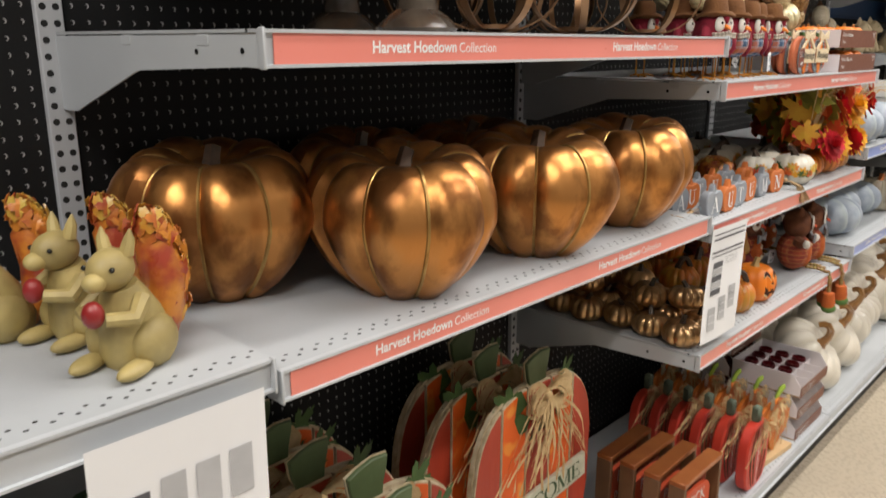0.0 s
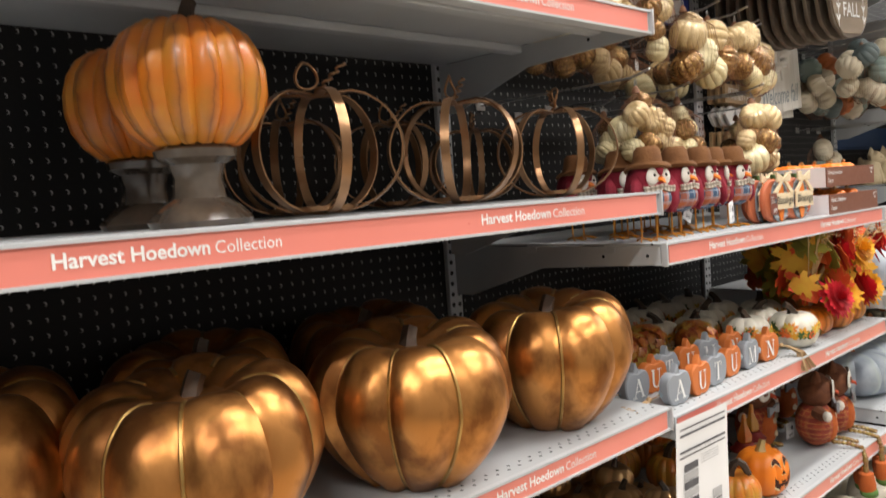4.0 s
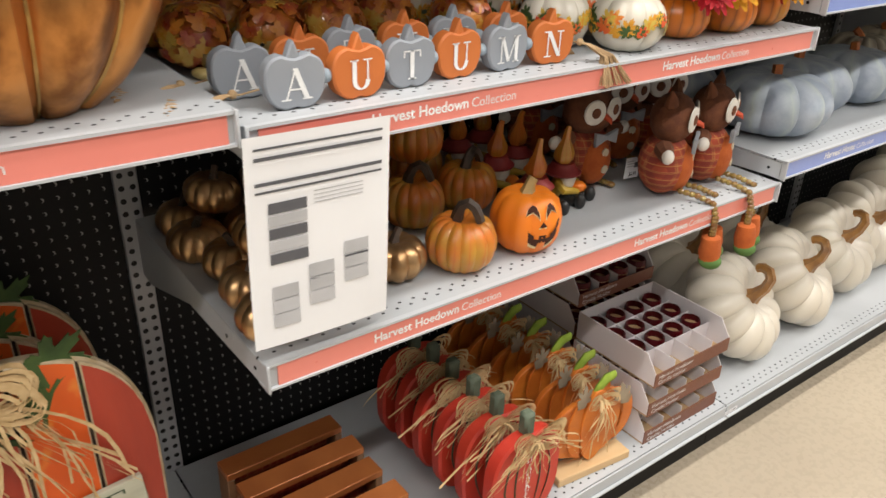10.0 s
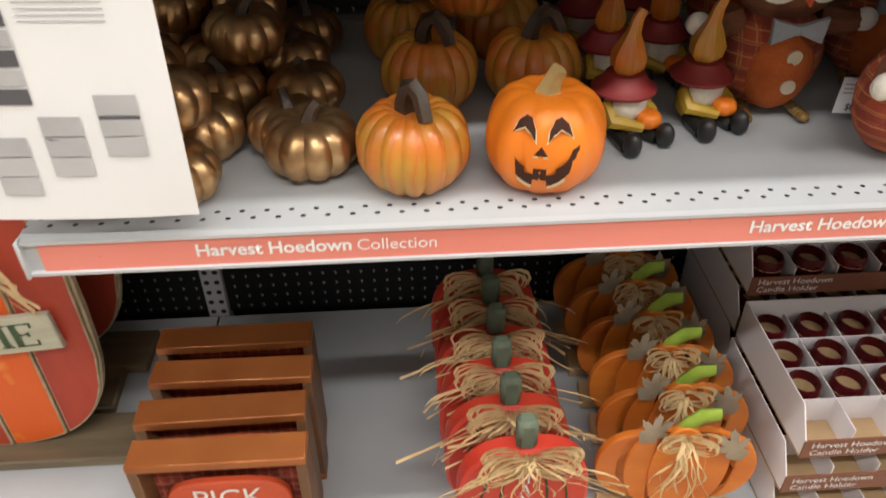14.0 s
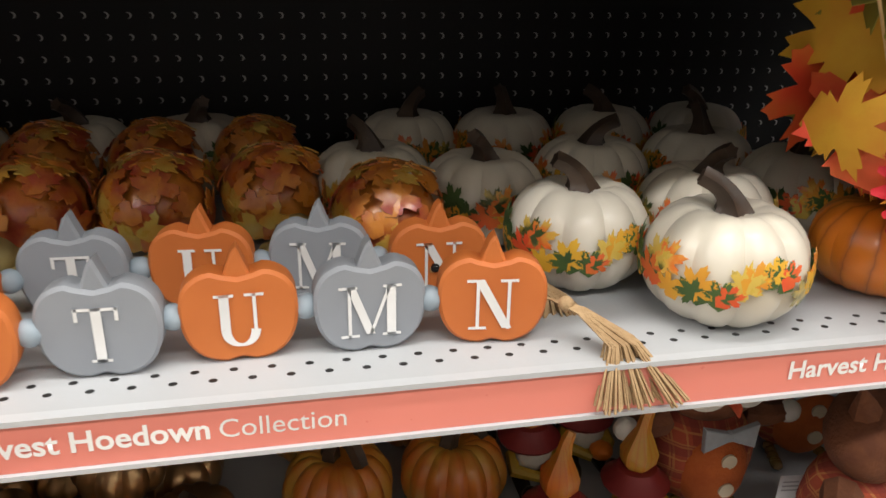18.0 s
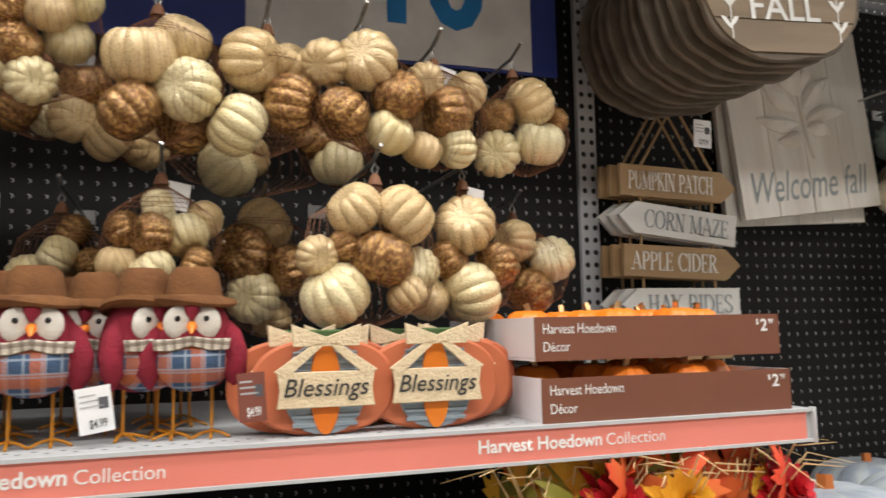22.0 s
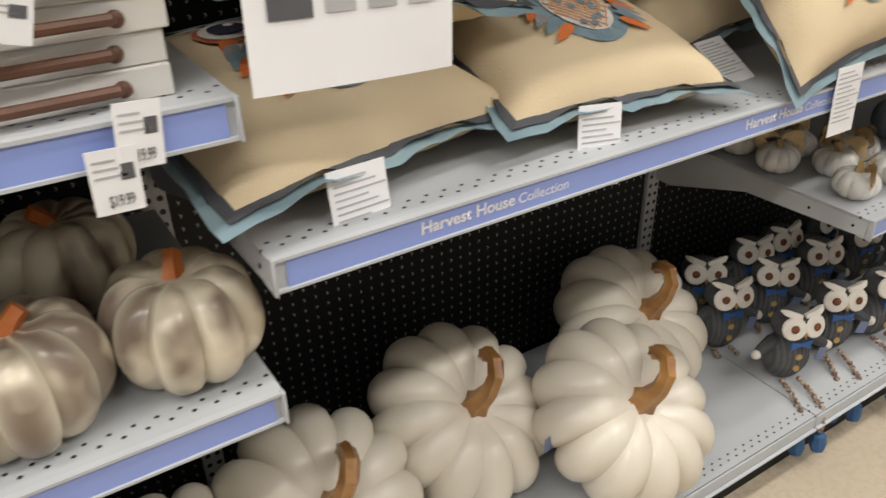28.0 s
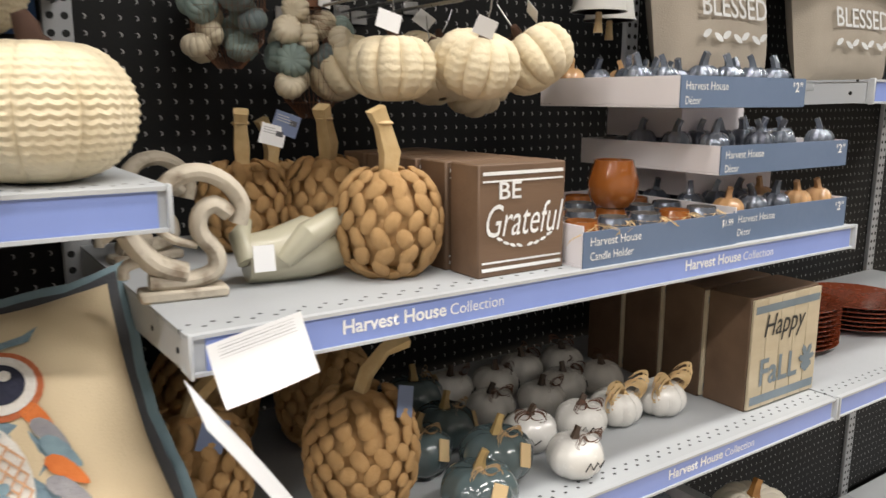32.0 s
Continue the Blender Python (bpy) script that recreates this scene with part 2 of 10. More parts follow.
def merge(a, b):
    me = bpy.data.meshes.new("tmp")
    b.to_mesh(me)
    b.free()
    a.from_mesh(me)
    bpy.data.meshes.remove(me)
    return a


def grid_tube(rings, close=True, caps=True):
    """Skin over rings of points (each the same count)."""
    bm = bmesh.new()
    vs = [[bm.verts.new(p) for p in r] for r in rings]
    n = len(vs[0])
    for a, b in zip(vs, vs[1:]):
        for i in range(n if close else n - 1):
            j = (i + 1) % n
            bm.faces.new((a[i], a[j], b[j], b[i]))
    if caps and close:
        bm.faces.new(list(reversed(vs[0])))
        bm.faces.new(vs[-1])
    return bm


def tube(points, radii, sides=8, flat=1.0, ridges=0.0):
    """A round or flattened tube along points."""
    pts = [Vector(p) for p in points]
    rad = radii if isinstance(radii, (list, tuple)) else [radii] * len(pts)
    rings, up = [], Vector((0.13, 0.31, 0.94))
    for i, p in enumerate(pts):
        d = (pts[min(i + 1, len(pts) - 1)] - pts[max(i - 1, 0)]).normalized()
        if abs(d.dot(up)) > 0.97:
            up = Vector((0.9, 0.3, 0.1))
        a = d.cross(up).normalized()
        c = a.cross(d).normalized()
        up = c
        ring = []
        for k in range(sides):
            w = 2 * math.pi * k / sides
            r = rad[i] * (1 + (ridges if k % 2 else -ridges))
            ring.append(p + a * math.cos(w) * r + c * math.sin(w) * r * flat)
        rings.append(ring)
    return grid_tube(rings)


def lathe(profile, seg=24, wob=0.0):
    rings = [[Vector((r * math.cos(2 * math.pi * k / seg), r * math.sin(2 * math.pi * k / seg), z)) for k in range(seg)] for r, z in profile]
    return grid_tube(rings, caps=True)


def pumpkin(R, H, ribs=12, groove=0.09, dimple=0.16, per=4, rings=14, sharp=0.7, seed=0, jitter=0.03, power=0.75, taper=0.0, dip=0.33):
    """A ribbed pumpkin that stands on z = 0."""
    rnd = random.Random(seed)
    seg = ribs * per
    lob = [1 + rnd.uniform(-jitter, jitter) for _ in range(ribs)]
    bm = bmesh.new()
    rows = []
    for i in range(rings + 1):
        th = math.pi * (0.035 + 0.93 * i / rings)
        s = math.sin(th) ** power
        row = []
        for k in range(seg):
            ph = 2 * math.pi * k / seg
            w = abs(math.sin(ribs * ph / 2)) ** sharp
            g = 1 - groove * (1 - w) * min(1, s * 1.3)
            r = R * s * g * lob[(k // per) % ribs] * (1 - taper * max(0.0, -math.cos(th)) + 0.25 * taper * max(0.0, math.cos(th)))
            q = r / R
            z = H * 0.5 * math.cos(th) * (1 - 0.25 * groove * (1 - w))
            if th < math.pi / 2:
                z -= H * dimple * math.exp(-(q / dip) ** 2)
            else:
                z += H * dimple * 0.45 * math.exp(-(q / 0.3) ** 2)
            row.append(bm.verts.new((r * math.cos(ph), r * math.sin(ph), z + H * 0.5)))
        rows.append(row)
    for a, b in zip(rows, rows[1:]):
        for k in range(seg):
            j = (k + 1) % seg
            bm.faces.new((a[k], b[k], b[j], a[j]))
    bm.faces.new(rows[0])
    bm.faces.new(list(reversed(rows[-1])))
    zmin = min(v.co.z for v in bm.verts)
    for v in bm.verts:
        v.co.z -= zmin
        if v.co.z < H * 0.03:
            v.co.z *= 0.3
    return bm


def stem(h, r, bend=0.4, sides=10, flare=1.9, curl=0.0, steps=7, ridges=0.1, way=0.0):
    pts, rad = [], []
    for i in range(steps + 1):
        k = i / steps
        a = bend * k * k + curl * k ** 3
        pts.append((math.cos(way) * h * a, math.sin(way) * h * a, h * (k - curl * 0.22 * k ** 3)))
        rad.append(r * (1 + (flare - 1) * (1 - k) ** 3))
    return tube(pts, rad, sides, ridges=ridges)


def plate(outline, depth, bevel=0.0, holes=()):
    """An upright board in the xz plane: outline of (x, z), front at y = 0, back at y = depth."""
    bm = bmesh.new()
    f = bm.faces.new([bm.verts.new((x, 0, z)) for x, z in outline])
    r = bmesh.ops.extrude_face_region(bm, geom=[f])
    for v in r["geom"]:
        if isinstance(v, bmesh.types.BMVert):
            v.co.y += depth
    if bevel:
        bm.normal_update()
        e = [e for e in bm.edges if abs(e.verts[0].co.y - e.verts[1].co.y) < 1e-6]
        bmesh.ops.bevel(bm, geom=e, offset=bevel, segments=1, affect="EDGES")
    big = [f for f in bm.faces if len(f.verts) > 4]
    bmesh.ops.triangulate(bm, faces=big)
    return bm


def super_outline(w, h, p=2.6, n=40, z0=0.0):
    pts = []
    for k in range(n):
        a = 2 * math.pi * k / n
        c, s = math.cos(a), math.sin(a)
        pts.append((w / 2 * math.copysign(abs(c) ** (2 / p), c), z0 + h / 2 + h / 2 * math.copysign(abs(s) ** (2 / p), s)))
    return pts


def leaf_outline(size, lobes=5, rnd=None, jag=0.25):
    """A maple-like leaf in its plane; the stalk at the origin, the tip upwards."""
    rnd = rnd or random
    pts = [(0.0, 0.0)]
    n = lobes * 8
    for k in range(n + 1):
        a = radians(-35 + 250 * k / n)
        r = (1.0, 0.80, 0.84, 0.58, 0.46, 0.58, 0.84, 0.80)[k % 8] * (0.62 + 0.38 * math.sin(radians(max(0, min(180, 180 * k / n)))))
        r *= 1 + rnd.uniform(-jag, jag) * 0.3
        pts.append((-math.cos(a) * r * size * 0.55, size * 0.42 + math.sin(a) * r * size * 0.58))
    return pts


def leaf(size, thick=0.0015, rnd=None, curl=0.15, lobes=5):
    o = leaf_outline(size, lobes, rnd)
    bm = plate(o, thick)
    for v in bm.verts:
        v.co.y += curl * (v.co.x ** 2 + (v.co.z - size * 0.4) ** 2) / size
    return bm


TEXTS = {}


def text_mesh(words, width=None, height=None, bold=0.0, material="white", depth=0.0006, shear=0.0, spacing=1.0):
    """Lettering as a shared mesh in the xz plane, its lower left corner at the origin, facing -y."""
    key = (words, width, height, bold, str(material), shear, depth)
    if key in TEXTS:
        return TEXTS[key]
    cu = bpy.data.curves.new("lettering", "FONT")
    cu.body, cu.size, cu.offset, cu.extrude, cu.shear, cu.space_character = words, 1.0, bold, 0.0, shear, spacing
    cu.resolution_u = 3
    ob = new("lettering_tmp", cu)
    bpy.context.view_layer.update()
    me = bpy.data.meshes.new_from_object(ob.evaluated_get(bpy.context.evaluated_depsgraph_get()))
    bpy.data.objects.remove(ob)
    bpy.data.curves.remove(cu)
    xs, ys = [v.co.x for v in me.vertices], [v.co.y for v in me.vertices]
    x0, y0, w, h = min(xs), min(ys), max(xs) - min(xs), max(ys) - min(ys)
    sx = width / w if width else height / h
    sy = height / h if height else sx
    for v in me.vertices:
        v.co = Vector(((v.co.x - x0) * sx, -depth, (v.co.y - y0) * sy))
    me.name = "lettering"
    me.materials.clear()
    me.materials.append(M[material])
    TEXTS[key] = me
    return me


SERIF_T, SERIF_N = 0.15, 0.055


def serif_glyph(c):
    """Strokes of a roman capital one unit high: (points, width or None for a turning pen), feet, advance."""
    T, N = SERIF_T, SERIF_N

    def arc(cx, cz, rx, rz, a0, a1, n=14):
        return [(cx + rx * math.cos(radians(a0 + (a1 - a0) * i / n)), cz + rz * math.sin(radians(a0 + (a1 - a0) * i / n))) for i in range(n + 1)]

    def up(x, w=T):
        return ([(x, 0), (x, 1)], w)

    def bar(x0, x1, z, w=N):
        return ([(x0, z), (x1, z)], w)
    o, i = N / 2, 1 - N / 2
    g = {
        "A": ([([(0.08, 0), (0.40, 1)], N), ([(0.38, 1), (0.72, 0)], T), bar(0.2, 0.6, 0.34)], [(0.08, 0), (0.72, 0)], 0.8),
        "B": ([up(0.16), (arc(0.24, 0.76, 0.28, 0.22, 90, -90), None), (arc(0.24, 0.27, 0.34, 0.245, 90, -90), None), bar(0.1, 0.26, o), bar(0.1, 0.26, i), bar(0.16, 0.26, 0.53)], [], 0.66),
        "C": ([(arc(0.42, 0.5, 0.35, 0.475, 48, 318, 22), None), ([(0.68, 0.7), (0.68, 0.98)], N)], [], 0.76),
        "D": ([up(0.16), (arc(0.28, 0.5, 0.42, 0.475, 90, -90, 18), None), bar(0.08, 0.3, o), bar(0.08, 0.3, i)], [], 0.78),
        "E": ([up(0.16), bar(0.06, 0.58, o), bar(0.06, 0.56, i), bar(0.16, 0.44, 0.52), ([(0.58, 0), (0.58, 0.24)], N), ([(0.55, 0.78), (0.55, 1)], N), ([(0.44, 0.42), (0.44, 0.62)], N)], [], 0.66),
        "F": ([up(0.16), bar(0.06, 0.56, i), bar(0.16, 0.44, 0.5), ([(0.55, 0.76), (0.55, 1)], N), ([(0.44, 0.4), (0.44, 0.6)], N)], [(0.16, 0)], 0.6),
        "H": ([up(0.16), up(0.62), bar(0.16, 0.62, 0.51)], [(0.16, 0), (0.16, 1), (0.62, 0), (0.62, 1)], 0.78),
        "I": ([up(0.16)], [(0.16, 0), (0.16, 1)], 0.32),
        "K": ([up(0.16), ([(0.2, 0.42), (0.6, 1)], N), ([(0.32, 0.58), (0.66, 0)], T)], [(0.16, 0), (0.16, 1), (0.6, 1), (0.66, 0)], 0.76),
        "L": ([up(0.16), bar(0.06, 0.56, o), ([(0.56, 0), (0.56, 0.26)], N)], [(0.16, 1)], 0.6),
        "M": ([up(0.12, N), ([(0.14, 1), (0.46, 0.05)], T * 0.9), ([(0.46, 0.05), (0.78, 1)], N), up(0.8)], [(0.12, 0), (0.1, 1), (0.8, 0), (0.82, 1)], 0.94),
        "N": ([up(0.12, N), ([(0.14, 1), (0.62, 0.02)], T), up(0.64, N)], [(0.12, 0), (0.08, 1), (0.64, 1)], 0.76),
        "O": ([(arc(0.42, 0.5, 0.34, 0.475, 0, 360, 28), None)], [], 0.84),
        "P": ([up(0.16), (arc(0.26, 0.73, 0.31, 0.245, 90, -90), None), bar(0.06, 0.28, i), bar(0.16, 0.28, 0.485)], [(0.16, 0)], 0.64),
        "R": ([up(0.16), (arc(0.26, 0.74, 0.29, 0.235, 90, -90), None), bar(0.06, 0.28, i), bar(0.16, 0.3, 0.505), ([(0.34, 0.52), (0.64, 0)], T)], [(0.16, 0), (0.66, 0)], 0.72),
        "S": ([(arc(0.3, 0.73, 0.21, 0.245, 35, 200) + [(0.3, 0.5)] + arc(0.3, 0.27, 0.23, 0.245, 20, -150), None), ([(0.5, 0.76), (0.5, 0.98)], N), ([(0.09, 0.02), (0.09, 0.25)], N)], [], 0.6),
        "T": ([up(0.34), bar(0.03, 0.65, i), ([(0.05, 0.76), (0.05, 1)], N), ([(0.63, 0.76), (0.63, 1)], N)], [(0.34, 0)], 0.68),
        "U": ([([(0.16, 1), (0.16, 0.32)], T), (arc(0.39, 0.32, 0.23, 0.295, 180, 360), None), ([(0.62, 0.32), (0.62, 1)], N)], [(0.16, 1), (0.62, 1)], 0.76),
        "W": ([([(0.06, 1), (0.3, 0)], T), ([(0.3, 0), (0.52, 1)], N), ([(0.5, 1), (0.74, 0)], T), ([(0.74, 0), (0.96, 1)], N)], [(0.06, 1), (0.5, 1), (0.96, 1)], 1.02),
        "Y": ([([(0.06, 1), (0.34, 0.48)], T), ([(0.34, 0.48), (0.62, 1)], N), ([(0.34, 0), (0.34, 0.5)], T)], [(0.06, 1), (0.62, 1), (0.34, 0)], 0.68),
        "Z": ([bar(0.06, 0.58, i), ([(0.56, 1), (0.08, 0)], T), bar(0.06, 0.6, o), ([(0.07, 0.8), (0.07, 1)], N), ([(0.6, 0), (0.6, 0.22)], N)], [], 0.66),
    }
    return g[c]


def serif_text(words, width, height, material="white", depth=0.0006):
    """Roman capitals as a shared mesh in the xz plane, its lower left corner at the origin, facing -y."""
    key = (words, width, height, "serif", material)
    if key in TEXTS:
        return TEXTS[key]
    bm = bmesh.new()
    x = 0.0
    total = sum(0.4 if c == " " else serif_glyph(c)[2] for c in words)
    kx = width / total

    def ribbon(points, w):
        left, right = [], []
        for j, (px, pz) in enumerate(points):
            a, b = points[max(0, j - 1)], points[min(len(points) - 1, j + 1)]
            d = Vector((b[0] - a[0], b[1] - a[1])).normalized()
            half = (w if w else SERIF_N + (SERIF_T - SERIF_N) * abs(d.y) ** 1.5) / 2
            if w and abs(d.y) > 0.3:
                left.append((px - half / abs(d.y), pz))
                right.append((px + half / abs(d.y), pz))
            else:
                left.append((px - d.y * half, pz + d.x * half))
                right.append((px + d.y * half, pz - d.x * half))
        va = [bm.verts.new(((x + p) * kx, -depth, q * height)) for p, q in left]
        vb = [bm.verts.new(((x + p) * kx, -depth, q * height)) for p, q in right]
        for j in range(len(va) - 1):
            bm.faces.new((va[j], va[j + 1], vb[j + 1], vb[j]))
    for c in words:
        if c == " ":
            x += 0.4
            continue
        strokes, feet, adv = serif_glyph(c)
        for points, w in strokes:
            ribbon(points, w)
        for fx, fz in feet:
            z = SERIF_N * 0.5 if fz == 0 else 1 - SERIF_N * 0.5
            ribbon([(fx - 0.15, z), (fx + 0.15, z)], SERIF_N)
        x += adv
    bmesh.ops.recalc_face_normals(bm, faces=bm.faces)
    TEXTS[key] = finish("lettering", bm, material, False)
    return TEXTS[key]


def ribbon_strands(n, rnd, start, spread, length, drop, width=0.003, waves=1.0):
    """Raffia: thin flat strands that fan out from start, as one mesh."""
    bm = bmesh.new()
    for _ in range(n):
        a = rnd.uniform(-spread, spread)
        ln = length * rnd.uniform(0.5, 1.1)
        p = Vector(start) + Vector((rnd.uniform(-0.008, 0.008), rnd.uniform(-0.004, 0.004), 0))
        prev = None
        wd = width * rnd.uniform(0.5, 1.2)
        cx, tilt = rnd.uniform(-0.6, 0.6), rnd.uniform(0, 1)
        for k in range(9):
            t = k / 8
            q = p + Vector((math.sin(a) * ln * t + 0.012 * waves * math.sin(5 * t + cx * 9) * t, -0.012 * math.sin(math.pi * t) * (0.4 + tilt) - 0.003,
                            math.cos(a) * ln * t * (0.35 - drop) - drop * ln * t * t))
            side = Vector((math.cos(a + cx * t * 3), 0.5 * math.sin(9 * t + cx * 6), -math.sin(a))).normalized() * wd * 0.5
            row = (bm.verts.new(q - side), bm.verts.new(q + side))
            if prev:
                bm.faces.new((prev[0], prev[1], row[1], row[0]))
            prev = row
    return bm


def loops(n, rnd, center, radius, width=0.0035):
    """The two loops of a raffia bow, as one mesh of strands."""
    bm = bmesh.new()
    for i in range(n):
        s = -1 if i % 2 else 1
        r = radius * rnd.uniform(0.7, 1.1)
        tw, ty = rnd.uniform(-0.4, 0.4), rnd.uniform(-0.006, 0.006)
        prev = None
        for k in range(13):
            t = 2 * math.pi * k / 12
            x = s * r * (1 - math.cos(t)) * 0.5
            z = r * 0.36 * math.sin(t) + tw * abs(x)
            q = Vector(center) + Vector((x, ty - 0.01 * math.sin(t / 2), z))
            row = (bm.verts.new(q + Vector((width * 0.35 * s, -width * 0.12, width * 0.42))), bm.verts.new(q + Vector((-width * 0.35 * s, width * 0.12, -width * 0.42))))
            if prev:
                bm.faces.new((prev[0], prev[1], row[1], row[0]))
            prev = row
    return bm


def at(x, y, z, rz=0.0, s=1.0, rx=0.0, ry=0.0):
    return pose(x, y, z, rx, ry, rz) @ Matrix.Diagonal((s, s, s, 1))


def put_copy(ob, m):
    """A copy of a thing at a pose that may carry a scale."""
    loc, rot, sc = m.decompose()
    c = copy_thing(ob, Matrix.LocRotScale(loc, rot, None))
    c.matrix_basis = m
    return c

# ---- the shop: floor, walls, ceiling ----
BAY = 1.219
LIP, BACK, FLOOR, DECK = -0.43, 0.125, 0.02, 0.175
FRONT = -0.44

solid("floor", box(-14, 18, -12, 10, -0.1, FLOOR), "floor", "smooth beige sealed concrete floor of the aisle", "floor", kind="structure")
solid("ceiling", box(-14, 18, -12, 10, 4.3, 4.4), "ceil", "pale painted shop ceiling", "ceiling", kind="structure")
solid("wall_north", box(-14, 18, 10, 10.2, -0.1, 4.4), "wall", "plain grey shop wall", "wall", kind="structure")
solid("wall_south", box(-14, 18, -12.2, -12, -0.1, 4.4), "wall", "plain grey shop wall", "wall", kind="structure")
solid("wall_west", box(-14.2, -14, -12, 10, -0.1, 4.4), "wall", "plain grey shop wall", "wall", kind="structure")
solid("wall_east", box(18, 18.2, -12, 10, -0.1, 4.4), "wall", "plain grey shop wall", "wall", kind="structure")
solid("wall_aisle", box(-14, 18, -3.3, -3.1, FLOOR, 2.1), "wall", "plain back of the aisle opposite", "wall", kind="structure")


def bay_back(i):
    x = i * BAY
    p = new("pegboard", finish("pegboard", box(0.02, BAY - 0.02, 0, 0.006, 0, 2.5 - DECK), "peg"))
    p.matrix_basis = pose(x, BACK + 0.012, DECK)
    tagged(p, "black perforated pegboard back panel of a shelf bay", "pegboard", "pegboard panels", "structure")


def upright(i):
    x = i * BAY
    u = thing("upright_post", "white slotted steel upright post between shelf bays", "upright post", pose(x, BACK, FLOOR), "upright posts")
    part("post", box(-0.021, 0.021, 0, 0.03, 0, 2.5, 0.002), "slot", u)
    part("foot", box(-0.02, 0.02, -0.50, 0, 0, 0.09, 0.003), "steel", u)


for i in range(-3, 7):
    bay_back(i)
for i in range(-3, 8):
    upright(i)
solid("back_panel", box(-3.1 * BAY, 7.1 * BAY, BACK + 0.035, BACK + 0.05, FLOOR, 2.5), "black", "black rear sheet of the shelving run", "panel", kind="structure")


def shelf_meshes():
    w = BAY - 0.006
    out = {}
    out["deck"] = finish("deck", box(0, w, 0, BACK - LIP - 0.006, -0.004, 0, 0), "deck")
    prof = [(0.02, -0.039), (0.02, -0.042), (-0.009, -0.0425), (-0.009, -0.039), (-0.004, -0.0385), (-0.004, -0.0045), (-0.009, -0.004), (-0.009, 0.0), (0.0, 0.0), (0.0, -0.039)]
    lip = grid_tube([[Vector((x, y, z)) for y, z in prof] for x in (0, w)])
    out["lip"] = finish("lip", lip, "steel")
    out["strip"] = {c: finish("label_strip", box(0.018, w - 0.012, -0.0062, -0.0045, -0.0385, -0.004), c) for c in ("coral", "blue")}
    cap = box(0.0, 0.004, -0.013, -0.002, -0.044, 0.002, 0.001)
    out["cap"] = finish("end_cap", cap, "steel")
    d = BACK - LIP
    bk = bmesh.new()
    prof = [(0.002, -0.006), (d, -0.006), (d, -0.12), (d - 0.05, -0.12), (d * 0.52, -0.052), (0.03, -0.042), (0.002, -0.041)]
    f = bk.faces.new([bk.verts.new((0, y, z)) for y, z in prof])
    r = bmesh.ops.extrude_face_region(bk, geom=[f])
    for v in r["geom"]:
        if isinstance(v, bmesh.types.BMVert):
            v.co.x += 0.003
    out["bracket"] = finish("bracket", bk, "steel", False)
    hole = lathe([(0.0, 0.0), (0.0035, 0.0), (0.0035, 0.0008), (0.0, 0.0008)], 10)
    hole.transform(pose(0, 0, 0, 0, -90, 0))
    out["bolt"] = finish("bolt_hole", hole, "black")
    rib = box(0, w, 0, 0.03, -0.02, -0.0045, 0.002)
    out["rib"] = finish("stiffening_rib", rib, "steel")
    return out


SM = shelf_meshes()


def shelf(bay, zb, colour, words, t1=0.167):
    """A steel shelf: zb is the height of the lip's lower edge."""
    z = zb + 0.042
    s = thing("shelf", "white perforated steel shelf with a %s lip" % {"coral": "coral strip on its", "blue": "lavender blue strip on its", "plain": "bare white"}[colour], "shelf",
              pose(bay * BAY + 0.003, LIP, z), "wall shelves")
    part("deck", SM["deck"], None, s)
    part("lip", SM["lip"], None, s)
    st = None if colour == "plain" else part("label_strip", SM["strip"][colour], None, s, "%s printed label strip" % ("coral" if colour == "coral" else "lavender blue"))
    for x in (0.0, BAY - 0.01):
        part("end_cap", SM["cap"], None, s, m=pose(x, 0, 0))
    for x in (0.001, BAY - 0.01):
        b = part("bracket", SM["bracket"], None, s, m=pose(x, 0, 0))
        for y, zz in ((0.03, -0.024), (0.13, -0.026)):
            part("bolt_hole", SM["bolt"], None, b, m=pose(-0.0002, y, zz))
    for y in (0.1, 0.3):
        part("stiffening_rib", SM["rib"], None, s, m=pose(0, y, 0))
    if words:
        for k in (0, 1):
            x = t1 + k * 0.571
            w = 0.156 if words == HH else 0.136
            part("lettering", text_mesh(words, w, None, 0.022), None, st, "bold white words " + words, m=pose(x, -0.0065, -0.0275))
            part("lettering", text_mesh("Collection", 0.081, None, 0.0), None, st, "white word Collection", m=pose(x + w + 0.006, -0.0065, -0.0275))
    return s


